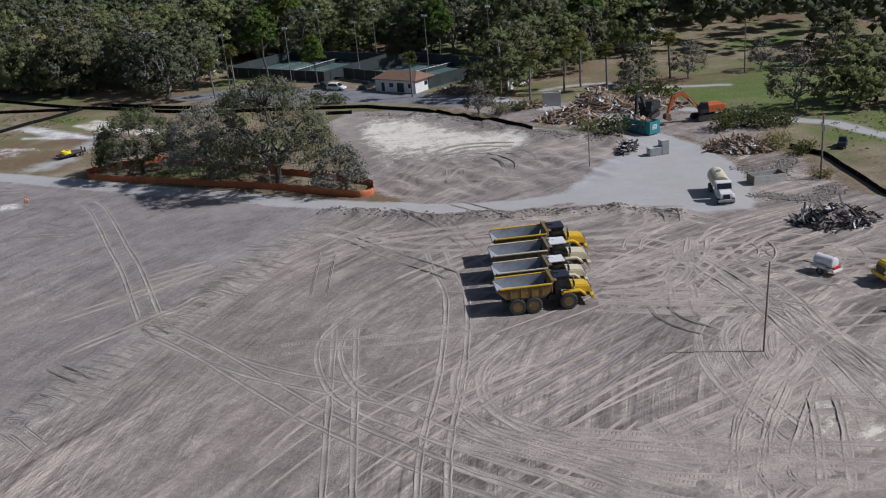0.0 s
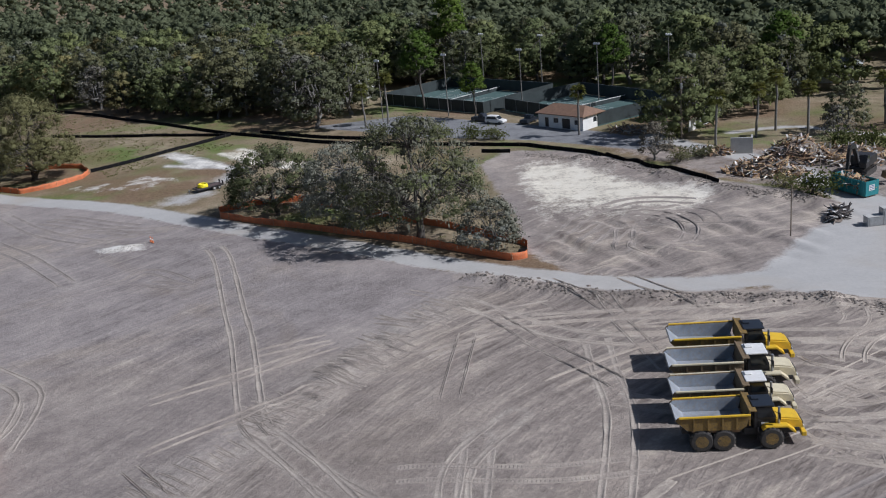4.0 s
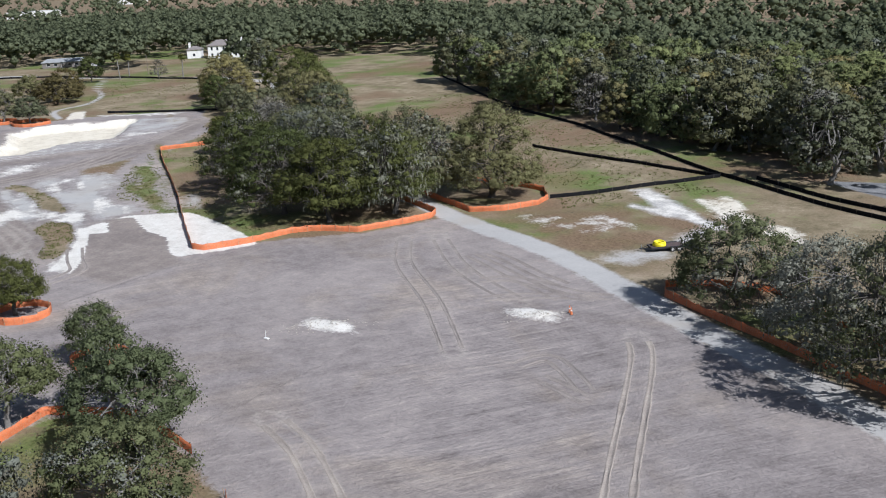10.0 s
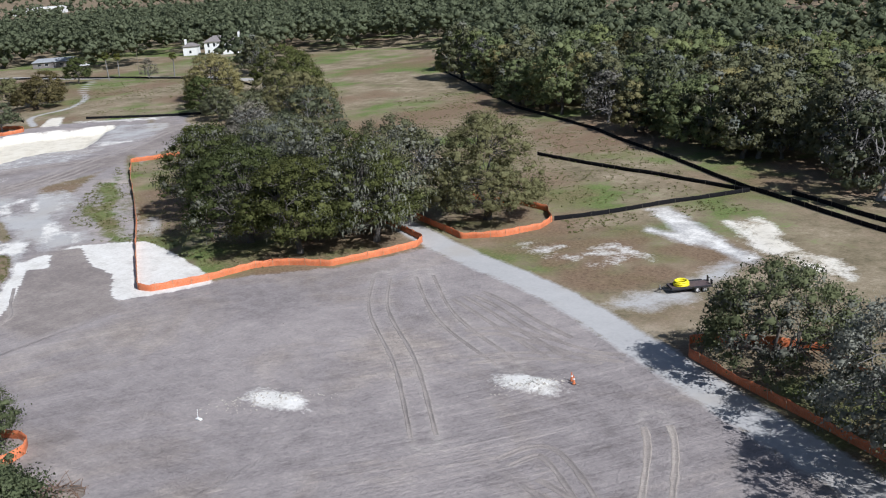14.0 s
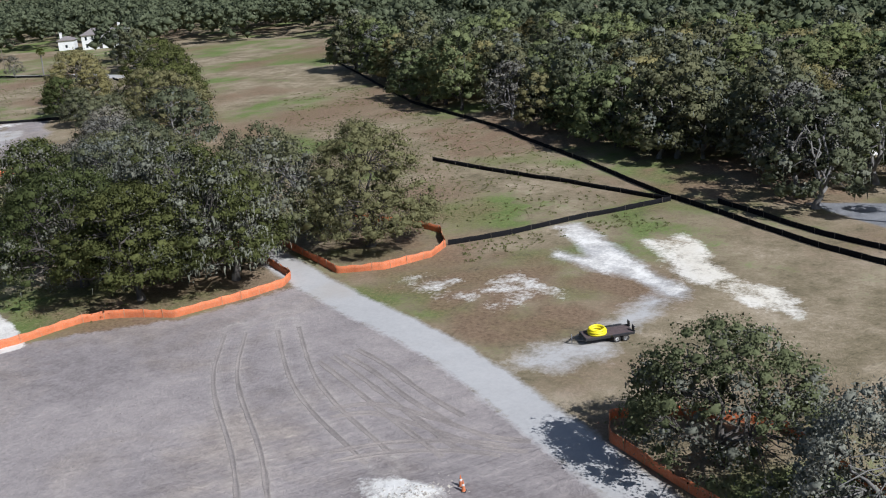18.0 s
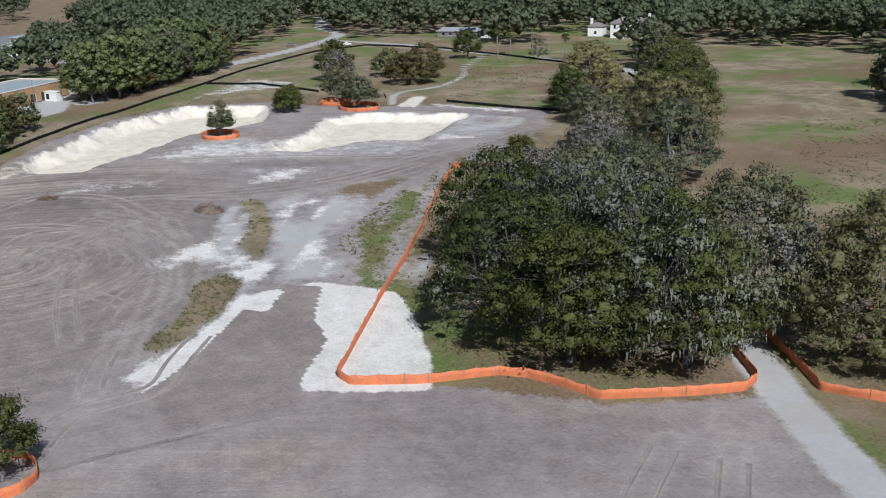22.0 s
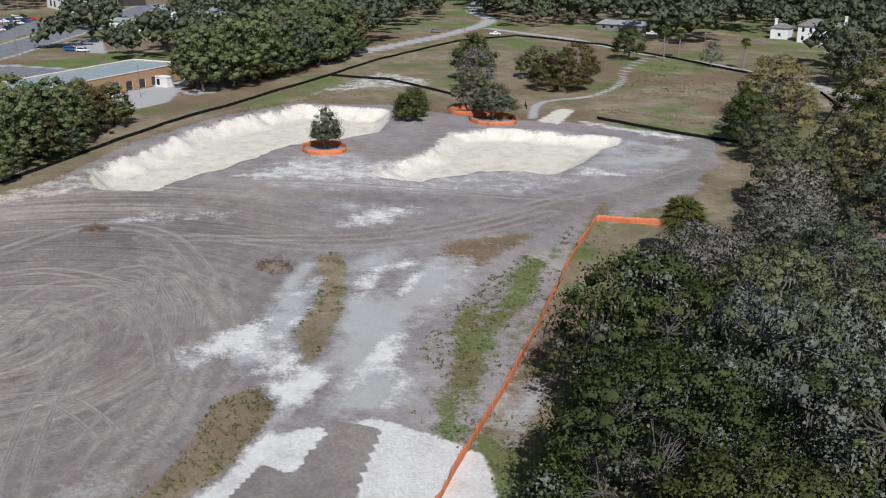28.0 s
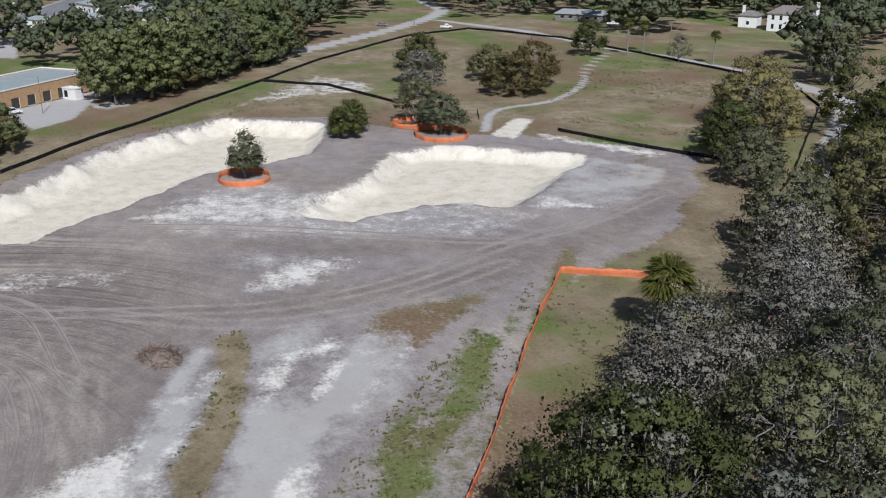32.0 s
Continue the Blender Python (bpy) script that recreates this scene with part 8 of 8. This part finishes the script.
canopy = thing("station_canopy", at(-490, 83, 15), "red and white filling station canopy on posts", "canopy")
part("roof_slab", box(0, 0, 4.6, 30, 10, 0.9, 0.05), M["white_paint"], canopy)
part("fascia", box(0, -5.05, 4.7, 30.2, 0.1, 0.7), M["red_paint"], canopy)
for x in (-11, 0, 11):
    for y in (-2.5, 2.5):
        part("post", box(x, y, 0, 0.5, 0.5, 4.6, 0.03), M["white_paint"], canopy)
sign = thing("road_sign", at(-650, 148, 20), "yellow roadside sign board on a post", "sign")
part("board", box(0, 0, 4, 10, 0.4, 4.5, 0.05), M["yellow_plastic"], sign)
part("post", box(0, 0, 0, 0.5, 0.3, 4), M["grey_metal"], sign)

# broken walls left from the demolished buildings
wall = thing("garden_wall", at(26.5, 194.2, 57), "long white rendered wall, broken in the middle", "wall")
part("panel", box(-4.0, 0, 0, 3.5, 0.25, 2.2, 0.03), M["stucco"], wall)
part("panel", box(2.2, 0, 0, 7.0, 0.25, 2.4, 0.03), M["stucco"], wall)
block = thing("wall_block", at(29.3, 172.5, -10), "pale standing remnant of a demolished wall", "wall")
part("panel", box(0, 0, 0, 3.6, 0.3, 2.7, 0.04), M["concrete"], block)
part("return_wall", box(1.65, 1.6, 0, 0.3, 2.9, 2.5, 0.04), M["concrete"], block)
part("return_wall", box(-1.65, 0.9, 0, 0.3, 1.5, 2.0, 0.04), M["concrete"], block)
for x, y, sx, sy, sz, turn in ((38.9, 134.6, 1.3, 1.2, 2.2, 12), (37.4, 134.3, 2.0, 1.2, 1.2, 12)):
    c = thing("utility_cabinet", at(x, y, turn), "grey metal cabinet standing on the gravel apron", "cabinet")
    part("body", box(0, 0, 0, sx, sy, sz, 0.04), M["grey_metal"], c)
    part("door", box(0, -sy / 2 - 0.02, 0.15, sx * 0.8, 0.03, sz * 0.8, 0.01), M["grey_metal"], c)
    part("lid", box(0, 0, sz, sx + 0.08, sy + 0.08, 0.08, 0.02), M["concrete"], c)
bin_ = thing("timber_crate", at(47.2, 117, 6), "long open crate of weathered boards beside the apron", "crate")
for s in (-1, 1):
    for z in (0.0, 0.42, 0.84):
        part("board", box(0, s * 1.1, z, 4.6, 0.08, 0.38, 0.01), M["concrete"], bin_)
    part("end_board", box(s * 2.3, 0, 0, 0.1, 2.2, 1.25, 0.01), M["wood_pole"], bin_)
part("floor", box(0, 0, 0.0, 4.5, 2.1, 0.1), M["wood_pole"], bin_)

# traffic cones by the sand pile
def cone(m):
    t = thing("traffic_cone", m, "orange traffic cone with white bands on bare dirt", "cone", "traffic cones")
    part("base", box(0, 0, 0, 0.4, 0.4, 0.05, 0.01), M["black_paint"], t)
    part("body", rod((0, 0, 0.05), (0, 0, 0.95), 0.17, 0.04, 14), M["orange_mesh"], t)
    part("band", rod((0, 0, 0.5), (0, 0, 0.65), 0.115, 0.095, 14), M["white_paint"], t)
    return t


first = cone(at(-55.5, 143.9))
copy_thing(first, at(-55.0, 143.4, 20))
stick_ = thing("survey_marker", at(-80.5, 121.3), "small white marker on bare dirt", "marker")
part("post", rod((0, 0, 0), (0.1, 0, 1.1), 0.03), M["white_paint"], stick_)
part("sandbag", box(0.15, 0, 0, 0.7, 0.35, 0.18, 0.06), M["stucco"], stick_)


# ---- clods and tufts ----
def scatter_lumps(name, lines, count, spread, size, mat, label, seed):
    """Earth clods strewn along lines, joined."""
    r = np.random.RandomState(seed)
    ball = bmesh.new()
    bmesh.ops.create_icosphere(ball, subdivisions=1, radius=0.5)
    cube = np.array([v.co[:] for v in ball.verts])
    quads = np.array([[v.index for v in f.verts] for f in ball.faces])
    ball.free()
    k = [lines[r.randint(len(lines))] for _ in range(count)]
    a = [r.randint(len(q) - 1) for q in k]
    p = np.array([q[i] + (q[i + 1] - q[i]) * r.rand() for q, i in zip(k, a)]) + r.normal(size=(count, 2)) * spread
    z = ground_height(p[:, 0], p[:, 1])
    vs, fs = [], []
    for i in range(count):
        s = size * r.uniform(0.25, 1.0) ** 2 * r.uniform(0.6, 1.4, 3) + 0.04
        e = np.array(Euler(tuple(r.uniform(0, 6.3, 3))).to_matrix())
        vs.append((cube * s * r.uniform(0.75, 1.15, cube.shape)) @ e.T * (1, 1, 0.55) + (p[i, 0], p[i, 1], z[i] + s[2] * 0.1))
        fs.append(quads + 12 * i)
    tagged(new(name, mesh_of(name, np.concatenate(vs), np.concatenate(fs), mat)), label, "earth", kind="stuff")


M["clod"] = simple("clod", (0.205, 0.176, 0.15), 0.95, 0, 0.3, 1.0, (0.30, 0.26, 0.21), 0.5)
M["pale_clod"] = simple("pale_clod", (0.42, 0.38, 0.32), 0.95, 0, 0.25, 1.0)
scatter_lumps("earth_clods", [plan((-10, 123), (4, 115.3), (16, 112.7), (26, 111.7), (33, 107)), plan((-4, 182), (8, 173), (18, 160), (26, 150), (33, 144)), plan((44, 112), (50, 108), (54, 112)), plan((46, 124), (50, 120), (54, 126))], 6500, 0.75, 0.42, M["clod"], "dark clods of earth in a low ridge beside the road", 1)
scatter_lumps("rim_clods", [PIT_LONG[1:5], PIT_WIDE[0:3], plan((-60.8, 139.2), (-58, 141), (-56.3, 143.2)), plan((-81, 124), (-74, 131)), plan((-57, 93), (-54, 92))], 900, 0.9, 0.22, M["pale_clod"], "pale sandy clods round dug pits", 2)
scatter_lumps("site_clods", [plan((-60, 128), (-30, 110), (0, 96)), plan((-100, 132), (-70, 140)), plan((30, 60), (38, 80), (42, 100)), plan((-190, 130), (-160, 150)), plan((44, 95), (54, 100))], 900, 6, 0.12, M["clod"], "scattered clods on bare graded earth", 3)


def grass_tufts():
    r = np.random.RandomState(12)
    fields = [(plan((-112, 196), (-88, 196), (-72, 212), (-86, 230), (-112, 250), (-150, 272), (-180, 296), (-190, 280), (-150, 235)), 2600), (plan((-84, 190), (-66, 214), (-62, 204), (-74, 192), (-80, 184)), 300),
              (plan((-300, 250), (-340, 290), (-300, 300), (-262, 290), (-238, 262), (-250, 240), (-275, 232)), 1500), (plan((-190, 193), (-160, 173), (-118, 145), (-100, 162), (-118, 160), (-150, 180), (-182, 200)), 900),
              (GRASS_ISLAND, 260), (GRASS_STRIP, 200), (GREEN_FRINGE, 900), (plan((60, 96), (64, 130), (66, 160), (90, 150), (90, 100)), 700), (plan((-30, 147), (-8, 131), (-20, 146), (-44, 157)), 500), (plan((-240, 117), (-285, 147), (-340, 192), (-300, 190), (-296, 172), (-262, 135)), 900)]
    pts = []
    for poly, count in fields:
        lo, hi = poly.min(0), poly.max(0)
        q = r.uniform(lo, hi, (count * 3, 2))
        q = q[inside(q[:, 0], q[:, 1], poly) > 0][:count]
        q = q[value_noise(q[:, 0], q[:, 1], 6, 41) > 0.38]
        for bare in (WHITE_WEST, TONGUE, STRIP_ONE, STRIP_TWO):
            q = q[inside(q[:, 0], q[:, 1], bare) < 0.3]
        pts.append(q)
    p = np.concatenate(pts)
    n = len(p)
    c = np.repeat(np.column_stack([p, ground_height(p[:, 0], p[:, 1]) + 0.1]), 4, 0) + r.normal(size=(4 * n, 3)) * (0.16, 0.16, 0.04)
    v, f = leaf_cards(r, c, 0.27, 1.0, 0.2)
    tagged(new("grass_tufts", mesh_of("grass_tufts", v, f, M["tuft"])), "tufts of green and straw-coloured grass", "grass", kind="stuff")


M["tuft"] = leaf_material("tuft", (0.110, 0.115, 0.040), (0.200, 0.195, 0.082), (0.278, 0.258, 0.129), 0.9)
grass_tufts()
